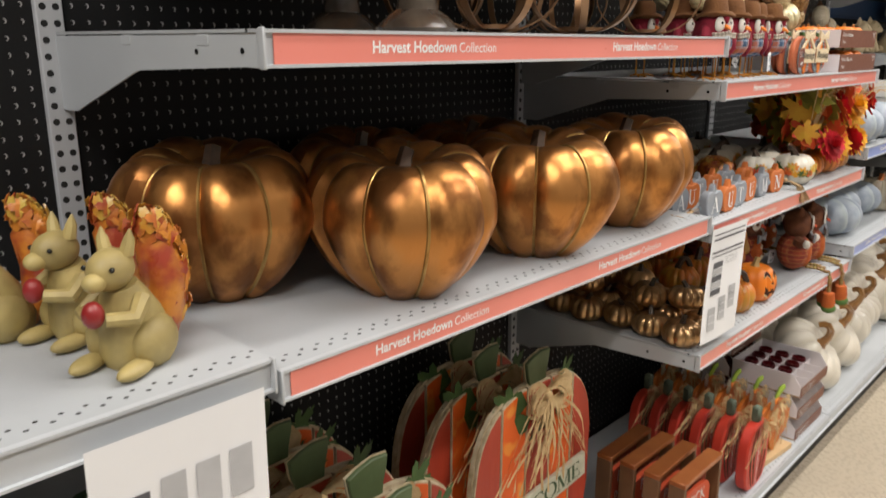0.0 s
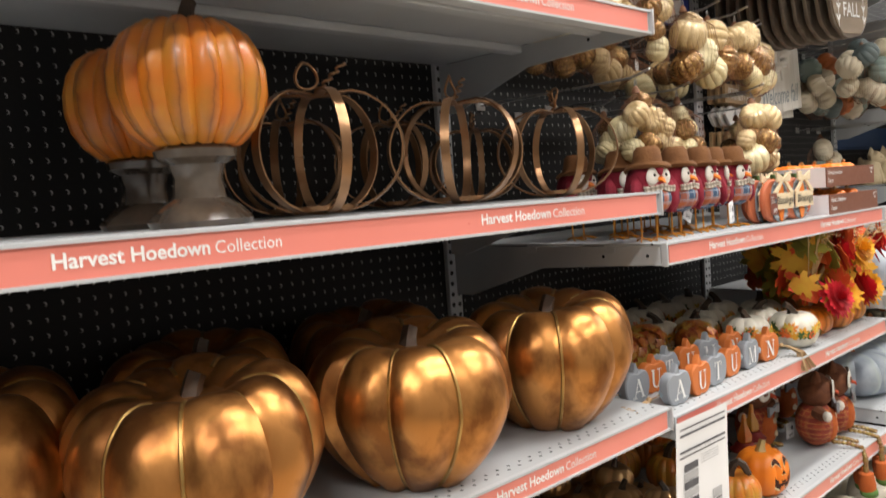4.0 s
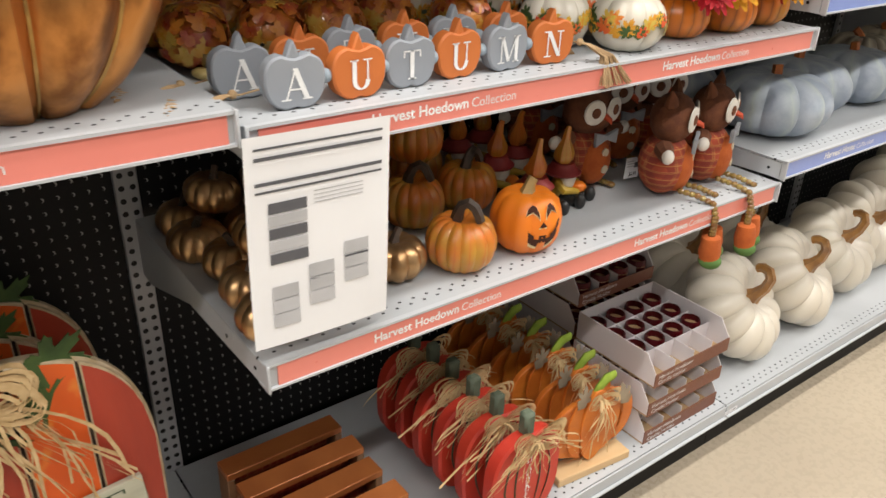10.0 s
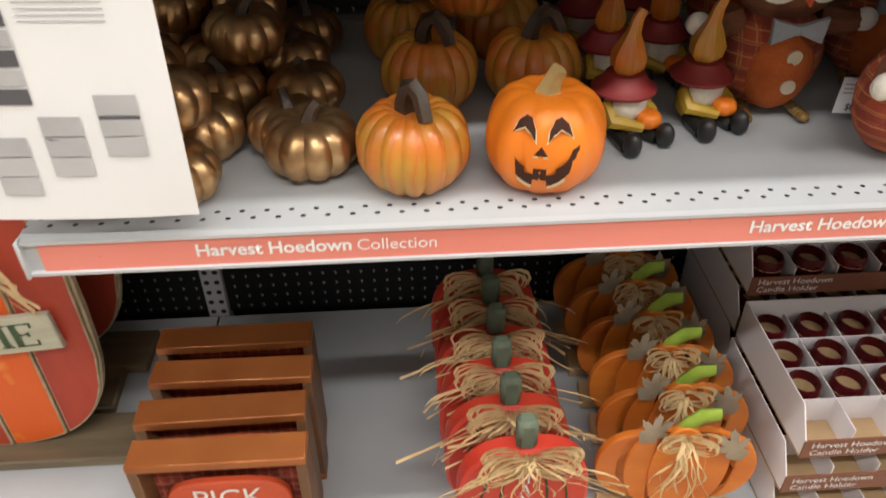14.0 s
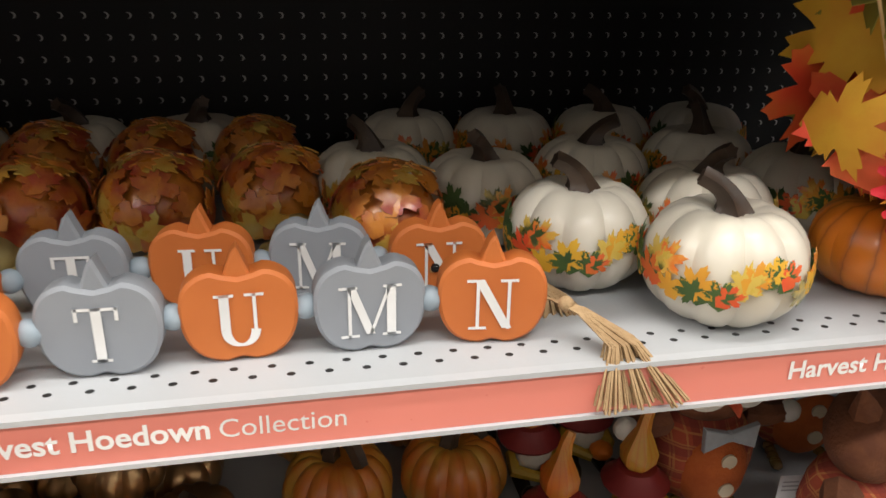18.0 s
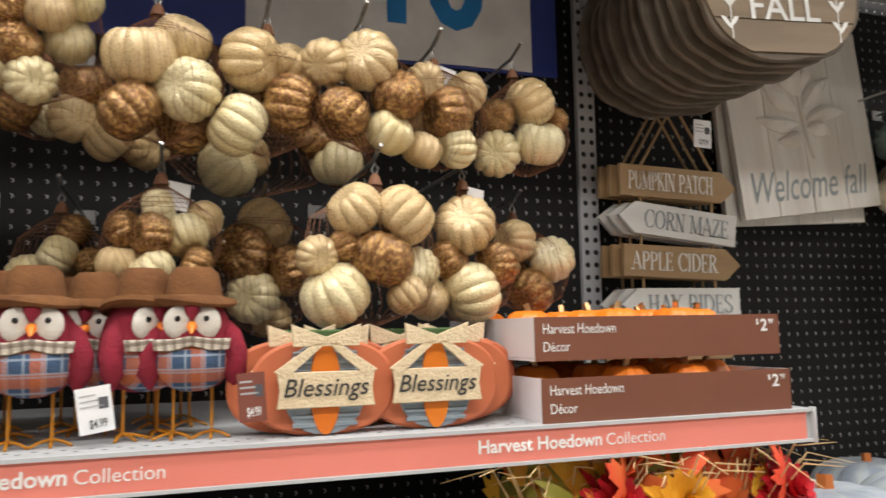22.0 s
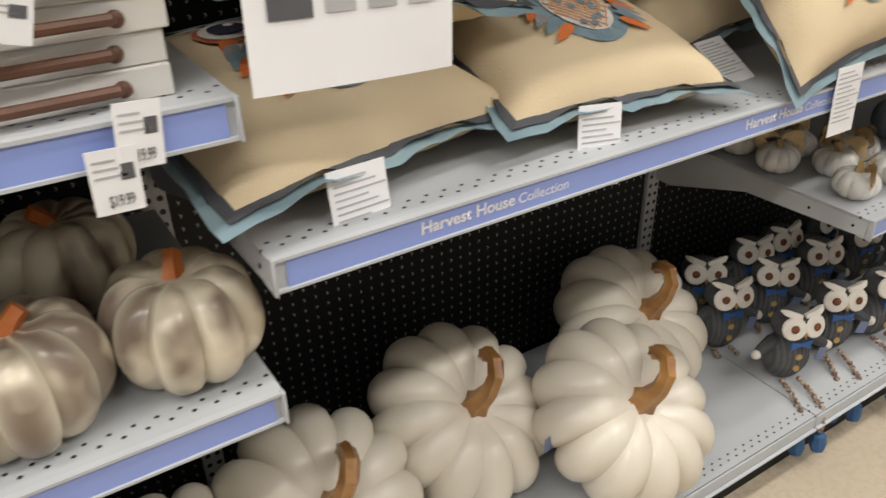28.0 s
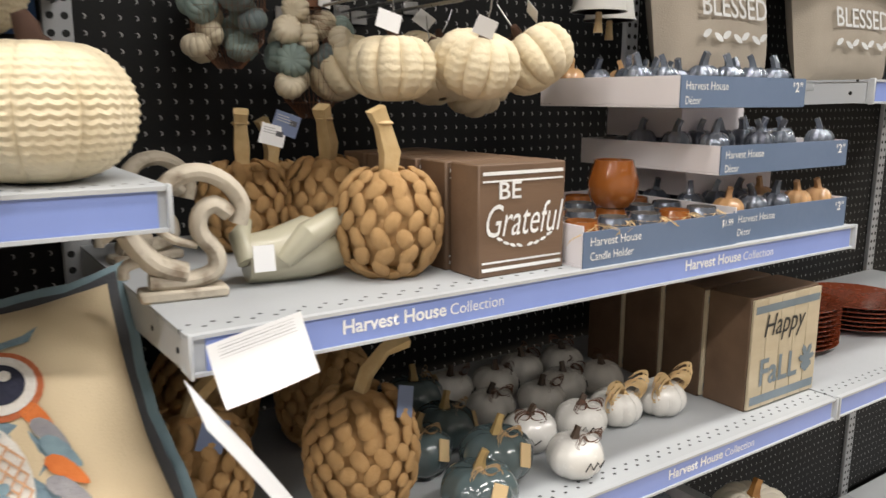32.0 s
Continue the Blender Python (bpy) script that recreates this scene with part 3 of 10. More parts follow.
HH, HS = "Harvest Hoedown", "Harvest House"
Z = {}
for name, bay, zb, colour, words, t1 in (
        ("Z0", -2, 0.788, "plain", "", 0), ("Z1", -2, 1.117, "plain", "", 0), 
        ("A1", -1, 1.097, "coral", HH, 0.160), ("A2", -1, 1.502, "coral", HH, 0.165), ("A3", -1, 1.830, "coral", HH, 0.167), ("A4", -1, 2.158, "coral", HH, 0.167),
        ("B1", 0, 0.743, "coral", HH, 0.172), ("B2", 0, 1.075, "coral", HH, 0.172), ("B3", 0, 1.405, "coral", HH, 0.170), ("B5", 0, 2.30, "blue", "", 0),
        ("C1", 1, 0.790, "blue", HS, 0.167), ("C2", 1, 1.142, "blue", HS, 0.170), ("C5", 1, 2.30, "blue", "", 0),
        ("D1", 2, 0.962, "blue", HS, 0.185), ("D2", 2, 1.445, "blue", HS, 0.185), ("D3", 2, 1.777, "blue", HS, 0.185), ("D4", 2, 2.15, "blue", HS, 0.185),
        ("E1", 3, 0.637, "blue", HS, 0.167), ("E2", 3, 0.962, "blue", HS, 0.160), ("E3", 3, 1.299, "blue", HS, 0.167), ("E5", 3, 2.30, "blue", "", 0),
        ("F1", 4, 0.962, "blue", "", 0.1), ("F2", 4, 1.560, "blue", HS, 0.167), ("F3", 4, 2.1, "blue", HS, 0.167)):
    shelf(bay, zb, colour, words, t1)
    Z[name] = zb + 0.042

deck_mesh = finish("deck", box(0, BAY - 0.004, 0.002, BACK - FRONT - 0.004, -0.004, 0), "deck")
front_mesh = finish("lip", box(0, BAY - 0.004, -0.004, 0.001, -0.036, -0.001, 0.0015), "steel")
ledge_mesh = finish("ledge", box(0, BAY - 0.004, -0.012, -0.0045, -0.036, -0.031, 0.001), "steel")
kick_mesh = finish("kick_plate", box(0, BAY - 0.002, 0.035, 0.045, FLOOR - DECK + 0.001, -0.0365), "black")
for i in range(-3, 7):
    d = thing("base_deck", "white perforated steel bottom deck on a black kick plate", "base deck", pose(i * BAY + 0.002, FRONT, DECK), "bottom decks")
    part("deck", deck_mesh, None, d)
    part("lip", front_mesh, None, d)
    part("ledge", ledge_mesh, None, d)
    part("kick_plate", kick_mesh, None, d, "black kick plate")

# ---- first bays: copper pumpkins, pedestals, wire pumpkins, welcome signs ----
M.update(
    stem_dark=mat("dark_brown_stem", (0.085, 0.055, 0.035), (0.04, 0.025, 0.018), 0.5, scale=30, bump=0.3, bscale=120),
    wire=mat("antique_copper_strip", (0.42, 0.24, 0.13), (0.22, 0.12, 0.06), 0.33, 0.9, scale=9, bump=0.1),
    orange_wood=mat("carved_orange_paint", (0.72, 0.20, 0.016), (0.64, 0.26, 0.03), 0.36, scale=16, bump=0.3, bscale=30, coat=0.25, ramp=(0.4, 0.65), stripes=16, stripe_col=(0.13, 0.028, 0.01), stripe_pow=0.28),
    pedestal=mat("aged_brown_pedestal", (0.06, 0.043, 0.032), (0.14, 0.108, 0.08), 0.2, scale=14, bump=0.2, coat=0.7),
    red_plank=mat("brick_red_painted_wood", (0.50, 0.06, 0.026), (0.38, 0.042, 0.02), 0.5, scale=5, bump=0.15, bscale=60, squash=(3, 3, 0.6)),
    orange_plank=mat("orange_swirl_painted_wood", (0.76, 0.12, 0.012), (0.85, 0.30, 0.045), 0.5, scale=19, bump=0.1, ramp=(0.56, 0.66), detail=1.5),
    dark_wood=mat("dark_stained_wood", (0.06, 0.04, 0.025), (0.04, 0.028, 0.018), 0.7, scale=20),
    cream_edge=mat("cream_worn_edge", (0.62, 0.52, 0.36), (0.45, 0.34, 0.2), 0.6, scale=40),
    green_paint=mat("sage_green_painted_wood", (0.10, 0.145, 0.06), (0.075, 0.11, 0.045), 0.5, scale=15, bump=0.1),
    cream_board=mat("cream_painted_board", (0.60, 0.60, 0.47), (0.50, 0.49, 0.37), 0.55, scale=12, bump=0.1, squash=(0.5, 1, 4)),
    green_ink=mat("dark_green_letter_paint", (0.06, 0.10, 0.045), rough=0.6),
    raffia=mat("dry_raffia", (0.74, 0.55, 0.30), (0.58, 0.40, 0.19), 0.7, scale=40),
    leaf_green=mat("fabric_leaf_green", (0.065, 0.12, 0.028), (0.035, 0.075, 0.018), 0.7, scale=25),
    driftwood=mat("grey_brown_stained_wood", (0.25, 0.19, 0.115), (0.14, 0.105, 0.065), 0.6, scale=7, bump=0.2, squash=(0.4, 3, 3)),
    resin=mat("antique_yellow_resin", (0.50, 0.39, 0.15), (0.34, 0.26, 0.10), 0.5, scale=22, bump=0.2, bscale=70),
    autumn=mat("autumn_leaf_paint", (0.62, 0.23, 0.032), (0.34, 0.045, 0.02), 0.3, scale=26, bump=0.4, bscale=60, coat=0.3, ramp=(0.42, 0.62)),
    red_paint=mat("dark_red_glaze", (0.30, 0.02, 0.02), rough=0.35, coat=0.3),
    plush_tan=mat("tan_bristle_plush", (0.46, 0.34, 0.20), (0.34, 0.24, 0.13), 0.95, scale=60, bump=0.8, bscale=250),
    plush_cream=mat("cream_bristle_plush", (0.74, 0.66, 0.52), (0.62, 0.53, 0.39), 0.95, scale=60, bump=0.8, bscale=250),
    plush_rust=mat("rust_fur", (0.50, 0.20, 0.05), (0.36, 0.13, 0.03), 0.95, scale=50, bump=0.9, bscale=220),
    red_knit=mat("dark_red_knit", (0.33, 0.03, 0.04), (0.24, 0.02, 0.03), 0.9, scale=60, bump=0.6, bscale=240),
    rib_gold=mat("greenish_gold_edge", (0.50, 0.32, 0.11), (0.34, 0.19, 0.06), 0.35, 0.85, scale=30, bump=0.2),
    shiny_black=mat("black_bead", (0.01, 0.01, 0.01), rough=0.15),
    truck_green=mat("green_enamel", (0.06, 0.13, 0.05), (0.05, 0.11, 0.04), 0.3, coat=0.4),
)

cp = thing("copper_pumpkin", "large ribbed pumpkin in shiny brushed copper foil on a shelf", "decorative pumpkin", group="copper pumpkins")
cbm = pumpkin(0.157, 0.258, 9, 0.125, 0.2, 8, 24, 0.6, power=0.62, taper=0.26, jitter=0.06, seed=8, dip=0.5)
for v in cbm.verts:
    lean = max(0.0, v.co.z - 0.12) / 0.14
    v.co.z += lean * (0.07 * v.co.y + 0.12 * v.co.x)
cbm.verts.ensure_lookup_table()
crest = [[cbm.verts[i * 72 + k * 8].co.copy() for i in range(1, 24)] for k in range(9)]
hub = sum((cbm.verts[k].co.z for k in range(72))) / 72
part("body", cbm, "copper", cp)
for path in crest:
    part("rib_line", tube(path, 0.0034, 6), "rib_gold", cp, "raised greenish gold line between two ribs")
part("stem", stem(0.034, 0.0115, 0.3, flare=1.4), "stem_dark", cp, "short dark stem", m=at(0, 0, hub - 0.012))
COP = [(-0.872, -0.305, 0, 1.0), (-1.09, -0.10, 30, 1.02), (-0.53, -0.315, 16, 1.0), (-0.19, -0.305, -12, 1.0), (-0.735, -0.045, 20, 0.97), (-0.41, -0.045, -25, 0.97)]
cp.matrix_basis = at(COP[0][0], COP[0][1], Z["A1"], COP[0][2])
for x, y, r, s in COP[1:]:
    put_copy(cp, at(x, y, Z["A1"], r, s))


def pedestal_pumpkin(x, y, z, s=1.0, rz=0.0):
    p = thing("pedestal_pumpkin", "faceted carved orange pumpkin on a turned brown pedestal", "decorative pumpkin", at(x, y, z, rz, s), "pedestal pumpkins")
    prof = [(0.001, 0), (0.062, 0), (0.066, 0.008), (0.058, 0.018), (0.05, 0.026), (0.034, 0.036), (0.030, 0.06), (0.036, 0.078), (0.05, 0.086), (0.052, 0.096), (0.044, 0.103), (0.001, 0.104)]
    part("pedestal", lathe(prof, 20), "pedestal", p, "turned aged brown pedestal")
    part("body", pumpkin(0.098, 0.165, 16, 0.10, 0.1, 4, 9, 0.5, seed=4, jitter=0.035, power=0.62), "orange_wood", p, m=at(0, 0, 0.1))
    part("stem", stem(0.035, 0.009, 0.25), "stem_dark", p, m=at(0, 0, 0.25))
    return p


pp = pedestal_pumpkin(-0.835, -0.30, Z["A2"], 0.97)
for x, y, z, s, r in ((-0.82, -0.10, "A2", 0.98, 30), (-1.09, -0.31, "A3", 1.08, 10), (-0.895, -0.29, "A3", 0.98, 50), (-0.75, -0.29, "A3", 0.74, 80), (-1.19, -0.12, "A3", 0.85, 20),
                      (-0.99, -0.10, "A3", 0.85, 70), (-0.72, -0.05, "A3", 0.72, 20)):
    put_copy(pp, at(x, y, Z[z], r, s))


def wire_pumpkin(x, y, z, s=1.0, rz=0.0):
    p = thing("wire_pumpkin", "open pumpkin lantern of bent antique copper strips", "wire pumpkin", at(x, y, z, rz, s), "wire pumpkins")
    for k in range(3):
        bm = bmesh.new()
        prev = None
        for i in range(33):
            t = 2 * math.pi * i / 32
            c, sn = math.cos(t), math.sin(t)
            r = 0.104 * (abs(c) ** 0.85) * (1 if c >= 0 else -1)
            zz = 0.082 + 0.078 * sn - (0.012 * math.exp(-(c / 0.3) ** 2) if sn > 0 else 0)
            row = [bm.verts.new((r + d * c * 0.0012, w, zz + d * sn * 0.0012)) for d, w in ((-1, -0.006), (1, -0.006), (1, 0.006), (-1, 0.006))]
            if prev:
                for a in range(4):
                    bm.faces.new((prev[a], prev[(a + 1) % 4], row[(a + 1) % 4], row[a]))
            prev = row
        part("strip", bm, "wire", p, m=pose(0, 0, 0, 0, 0, k * 60 + 12))
    part("candle_cup", lathe([(0.001, 0.0), (0.04, 0.0), (0.04, 0.006), (0.034, 0.006), (0.034, 0.002), (0.001, 0.002)], 20), "wire", p, m=at(0, 0, 0.008))
    pts = [(0.004 * math.cos(i * 0.9) + 0.0016 * i, 0.004 * math.sin(i * 0.9), 0.152 + 0.0014 * i) for i in range(30)]
    part("coil", tube(pts, 0.0016, 5), "wire", p, "coiled wire tendril")
    pts = [(0.016 * math.cos(a) - 0.012, 0.003 * math.sin(a * 2), 0.172 + 0.016 * math.sin(a)) for a in [i * 0.45 for i in range(15)]]
    part("loop", tube(pts, 0.002, 5), "wire", p, "curled wire stem")
    return p


wp = wire_pumpkin(-0.655, -0.305, Z["A2"], 1.12)
for x, y, r, s in ((-0.395, -0.31, 25, 1.1), (-0.145, -0.315, 48, 1.05), (-0.56, -0.07, 35, 1.05), (-0.33, -0.07, 10, 1.05), (-0.12, -0.08, 40, 0.98)):
    put_copy(wp, at(x, y, Z["A2"], r, s))


def ellipsoid(rx, ry, rz, c=(0, 0, 0), seg=16, rings=10, m=None, bm=None):
    b = bmesh.new()
    bmesh.ops.create_uvsphere(b, u_segments=seg, v_segments=rings, radius=1)
    for v in b.verts:
        v.co = Vector((v.co.x * rx, v.co.y * ry, v.co.z * rz))
    if m is not None:
        b.transform(m)
    for v in b.verts:
        v.co += Vector(c)
    return b if bm is None else merge(bm, b)


def fox(x, y, z, rz, s):
    f = thing("plush_squirrel", "bristle squirrel figure in a red scarf holding a twig", "figurine", at(x, y, z, rz, s), "plush squirrels")
    part("body", ellipsoid(0.04, 0.036, 0.058, (0, 0, 0.058)), "plush_cream", f)
    part("vest", ellipsoid(0.043, 0.037, 0.03, (0, 0.004, 0.085)), "red_knit", f, "dark red knitted vest")
    part("head", ellipsoid(0.034, 0.036, 0.032, (0, -0.008, 0.138)), "plush_cream", f)
    part("crown", ellipsoid(0.0335, 0.034, 0.026, (0, -0.005, 0.149)), "plush_tan", f, "tan crown")
    part("snout", ellipsoid(0.012, 0.022, 0.010, (0, -0.044, 0.134)), "plush_tan", f)
    for k, sx in enumerate((-1, 1)):
        part("scarf_end", plate([(0, -0.006), (sx * 0.022, -0.015), (sx * 0.026, 0.009), (0, 0.006)][::sx], 0.006, 0.001), "red_knit", f, m=pose(0, -0.04, 0.112))
    part("nose", ellipsoid(0.005, 0.005, 0.004, (0, -0.062, 0.133), 8, 6), "shiny_black", f)
    for sx in (-1, 1):
        ear = bmesh.new()
        bmesh.ops.create_cone(ear, segments=8, radius1=0.014, radius2=0.002, depth=0.034, cap_ends=True)
        ear.transform(at(sx * 0.022, 0.002, 0.178, ry=sx * 15))
        part("ear", ear, "plush_tan", f)
        part("eye", ellipsoid(0.004, 0.004, 0.004, (sx * 0.015, -0.04, 0.146), 8, 6), "shiny_black", f)
        part("arm", tube([(sx * 0.036, 0, 0.1), (sx * 0.045, -0.025, 0.085), (sx * 0.02, -0.045, 0.085)], [0.013, 0.012, 0.009]), "red_knit", f)
        part("foot", ellipsoid(0.015, 0.026, 0.011, (sx * 0.022, -0.022, 0.011)), "plush_tan", f)
    part("tail", tube([(0.01, 0.03, 0.02), (0.045, 0.05, 0.05), (0.06, 0.05, 0.1), (0.05, 0.045, 0.15), (0.065, 0.04, 0.175)], [0.012, 0.026, 0.034, 0.032, 0.008], 14, ridges=0.1), "plush_rust", f, "bushy rust tail")
    part("twig", tube([(-0.07, -0.05, 0.125), (0, -0.055, 0.085), (0.07, -0.05, 0.03)], 0.0028, 6), "stem_dark", f)


for a in ((-0.57, -0.28, Z["A3"], 10, 0.95), (-0.475, -0.33, Z["A3"], -25, 1.15), (-0.225, -0.33, Z["A3"], -35, 1.08), (-0.42, -0.15, Z["A3"], 0, 0.9), (-0.16, -0.2, Z["A3"], 10, 0.9)):
    fox(*a)


def welcome_sign(x, y, z, rz=0.0, words=True, seed=1):
    rnd = random.Random(seed)
    w, h = 0.472, 0.56
    s = thing("welcome_pumpkin_sign", "red and orange plank pumpkin sign with a raffia bow", "wooden sign", at(x, y, z, rz), "welcome pumpkin signs")
    out = super_outline(w, h, 2.9, 56, 0.02)
    part("back_board", plate([(a * 1.008, 0.02 + (b - 0.02) * 1.004) for a, b in out], 0.012), "cream_edge", s, "cream worn back board", m=pose(0, 0.001, 0))
    part("groove_backing", plate([(a * 0.982, 0.025 + (b - 0.02) * 0.982) for a, b in out], 0.0018), "dark_wood", s, "dark backing between the planks", m=pose(0, -0.0012, 0))
    n = 5
    for k in range(n):
        a0, a1 = -w / 2 + k * w / n + 0.0026, -w / 2 + (k + 1) * w / n - 0.0026
        xs = [a0 + (a1 - a0) * i / 8 for i in range(9)]

        def zz(px, sg):
            q = max(0.0, 1 - abs(2 * px / w) ** 2.9) ** (1 / 2.9)
            return 0.02 + h / 2 + sg * h / 2 * max(q, 0.12) * 0.992
        o = [(px, zz(px, -1)) for px in xs] + [(px, zz(px, 1)) for px in reversed(xs)]
        pk = part("plank", plate(o, 0.009, 0.0012), "cream_edge", s, m=pose(0, -0.0085, 0))
        cx, cz = (a0 + a1) / 2, 0.02 + h / 2
        o = [(cx + (px - cx) * 0.945, cz + (pz - cz) * (0.985 if k in (1, 2, 3) else 0.975)) for px, pz in o]
        part("painted_face", plate(o, 0.0012), "orange_plank" if k in (1, 3) else "red_plank", pk, "painted plank face", m=pose(0, -0.0009, 0))
    so = [(-0.030, 0), (0.030, 0), (0.033, 0.03), (0.041, 0.06), (0.043, 0.082), (0.010, 0.085), (-0.022, 0.077), (-0.046, 0.066), (-0.041, 0.036)]
    st = part("stem", plate(so, 0.012, 0.002), "green_paint", s, "sage green painted stem", m=pose(0, -0.004, h + 0.008))
    part("stem_edge", plate([(a * 1.06, b * 1.02) for a, b in so], 0.004), "cream_edge", st, m=pose(0, 0.008, 0))
    tagged(part("bow", loops(54, rnd, (0, -0.03, h - 0.005), 0.082, 0.007), "raffia", s, "raffia bow"), kind="stuff")
    part("knot", ellipsoid(0.011, 0.010, 0.011, (0, -0.034, h - 0.005), 10, 8), "raffia", s)
    tagged(part("raffia_tail", ribbon_strands(58, rnd, (0, -0.024, h - 0.01), 1.1, 0.22, 0.75, 0.0065, 2.2), "raffia", s, "loose raffia strands"), kind="stuff")
    for k, (lx, lz, lr) in enumerate(((-0.06, h - 0.035, -80), (0.06, h - 0.03, 78), (-0.05, h - 0.07, -115), (0.05, h - 0.065, 112), (0.005, h - 0.075, 175))):
        part("leaf", leaf(0.115, 0.001, rnd, -0.15), "leaf_green", s, m=pose(lx, -0.016 - 0.002 * k, lz + 0.02, -15, lr, 0))
    if words:
        b = part("name_board", box(-0.205, 0.205, -0.012, 0, -0.034, 0.034, 0.002), "cream_board", s, "cream board lettered WELCOME", m=pose(-0.005, -0.011, 0.268, 0, -5, 0))
        part("lettering", serif_text("WELCOME", 0.36, 0.044, "green_ink"), None, b, m=pose(-0.18, -0.0125, -0.021))
    part("foot", box(-0.25, 0.25, -0.045, 0.055, 0, 0.02, 0.003), "driftwood", s, "grey stained wooden foot")
    return s


w0 = welcome_sign(-0.328, -0.192, DECK, 0)
for x, y, r in ((-0.392, -0.09, 2), (-0.355, 0.02, -1), (-0.97, -0.375, 3), (-0.93, -0.268, -2), (-0.967, -0.15, 0), (-0.972, -0.045, 1), (-0.952, 0.055, 0)):
    c = put_copy(w0, at(x, y, DECK, r))


def leaf_squirrel(x, y, z, rz, s):
    f = thing("resin_squirrel", "yellow resin squirrel with an autumn leaf tail holding an acorn", "figurine", at(x, y, z, rz, s), "resin squirrels")
    part("body", tube([(0, 0.012, 0.0), (0, 0.01, 0.02), (0, 0.004, 0.05), (0, -0.004, 0.075), (0, -0.008, 0.09)], [0.034, 0.04, 0.034, 0.025, 0.018], 14), "resin", f)
    part("head", ellipsoid(0.021, 0.027, 0.022, (0, -0.018, 0.108)), "resin", f)
    part("muzzle", ellipsoid(0.011, 0.013, 0.010, (0, -0.043, 0.101)), "resin", f)
    for sx in (-1, 1):
        part("ear", tube([(sx * 0.012, -0.008, 0.122), (sx * 0.016, -0.006, 0.137), (sx * 0.017, -0.005, 0.148)], [0.008, 0.006, 0.001], 8), "resin", f)
        part("eye", ellipsoid(0.003, 0.003, 0.003, (sx * 0.016, -0.036, 0.113), 8, 6), "shiny_black", f)
        part("arm", tube([(sx * 0.024, -0.006, 0.076), (sx * 0.03, -0.028, 0.062), (sx * 0.01, -0.045, 0.064)], [0.01, 0.009, 0.007], 8), "resin", f)
        part("thigh", ellipsoid(0.019, 0.03, 0.028, (sx * 0.028, 0.004, 0.028)), "resin", f)
        part("foot", ellipsoid(0.012, 0.026, 0.009, (sx * 0.028, -0.032, 0.009)), "resin", f)
    part("acorn", ellipsoid(0.011, 0.011, 0.014, (0, -0.05, 0.07)), "red_paint", f, "dark red acorn")
    rnd = random.Random(5)
    tl = tube([(0, 0.04, 0.008), (0.0, 0.06, 0.03), (0, 0.068, 0.075), (0, 0.058, 0.115), (0, 0.062, 0.14)], [0.010, 0.022, 0.026, 0.022, 0.008], 12)
    t = part("tail", tl, "autumn", f, "tail of moulded autumn leaves")
    for k in range(70):
        a, zz = 2.4 * k, 0.015 + 0.125 * k / 70
        wide = 0.6 + 0.4 * math.sin(math.pi * zz / 0.15)
        q = Vector((0.026 * wide * math.cos(a), 0.056 + 0.016 * math.sin(25 * zz) + 0.026 * wide * math.sin(a), zz))
        part("leaf", leaf(rnd.uniform(0.024, 0.036), 0.0015, rnd, 0.5, 3), rnd.choice(("autumn", "leaf_gold", "autumn")), t, m=Matrix.Translation(q) @ Euler((rnd.uniform(-0.45, 0.1), rnd.uniform(-0.6, 0.6), a + 1.57)).to_matrix().to_4x4())
    return f


M["leaf_gold"] = mat("golden_leaf_paint", (0.60, 0.26, 0.03), (0.58, 0.40, 0.08), 0.3, scale=40, bump=0.4, bscale=90, coat=0.3)
leaf_squirrel(-1.345, -0.325, Z["Z1"], -62, 1.13)
leaf_squirrel(-1.352, -0.195, Z["Z1"], -75, 1.12)
leaf_squirrel(-1.432, -0.115, Z["Z1"], -85, 1.12)


def toy_truck(x, y, z, rz):
    t = thing("toy_truck", "small green enamel pickup truck ornament on a lower shelf", "toy truck", at(x, y, z, rz, 0.82))
    part("cab", box(-0.05, 0.05, -0.06, 0.06, 0.03, 0.14, 0.018), "truck_green", t)
    part("bonnet", box(-0.045, 0.045, -0.15, -0.06, 0.03, 0.085, 0.014), "truck_green", t)
    part("bed", box(-0.055, 0.055, 0.06, 0.18, 0.03, 0.08, 0.01), "truck_green", t)
    for sx in (-1, 1):
        part("headlight", ellipsoid(0.011, 0.006, 0.011, (sx * 0.03, -0.152, 0.062)), "steel", t)
        for yy in (-0.1, 0.12):
            wh = lathe([(0.001, 0), (0.03, 0), (0.032, 0.006), (0.032, 0.016), (0.001, 0.016)], 18)
            part("wheel", wh, "black", t, m=at(sx * 0.05 - 0.008, yy, 0.031, ry=90))


toy_truck(-1.30, -0.25, Z["Z0"], 10)


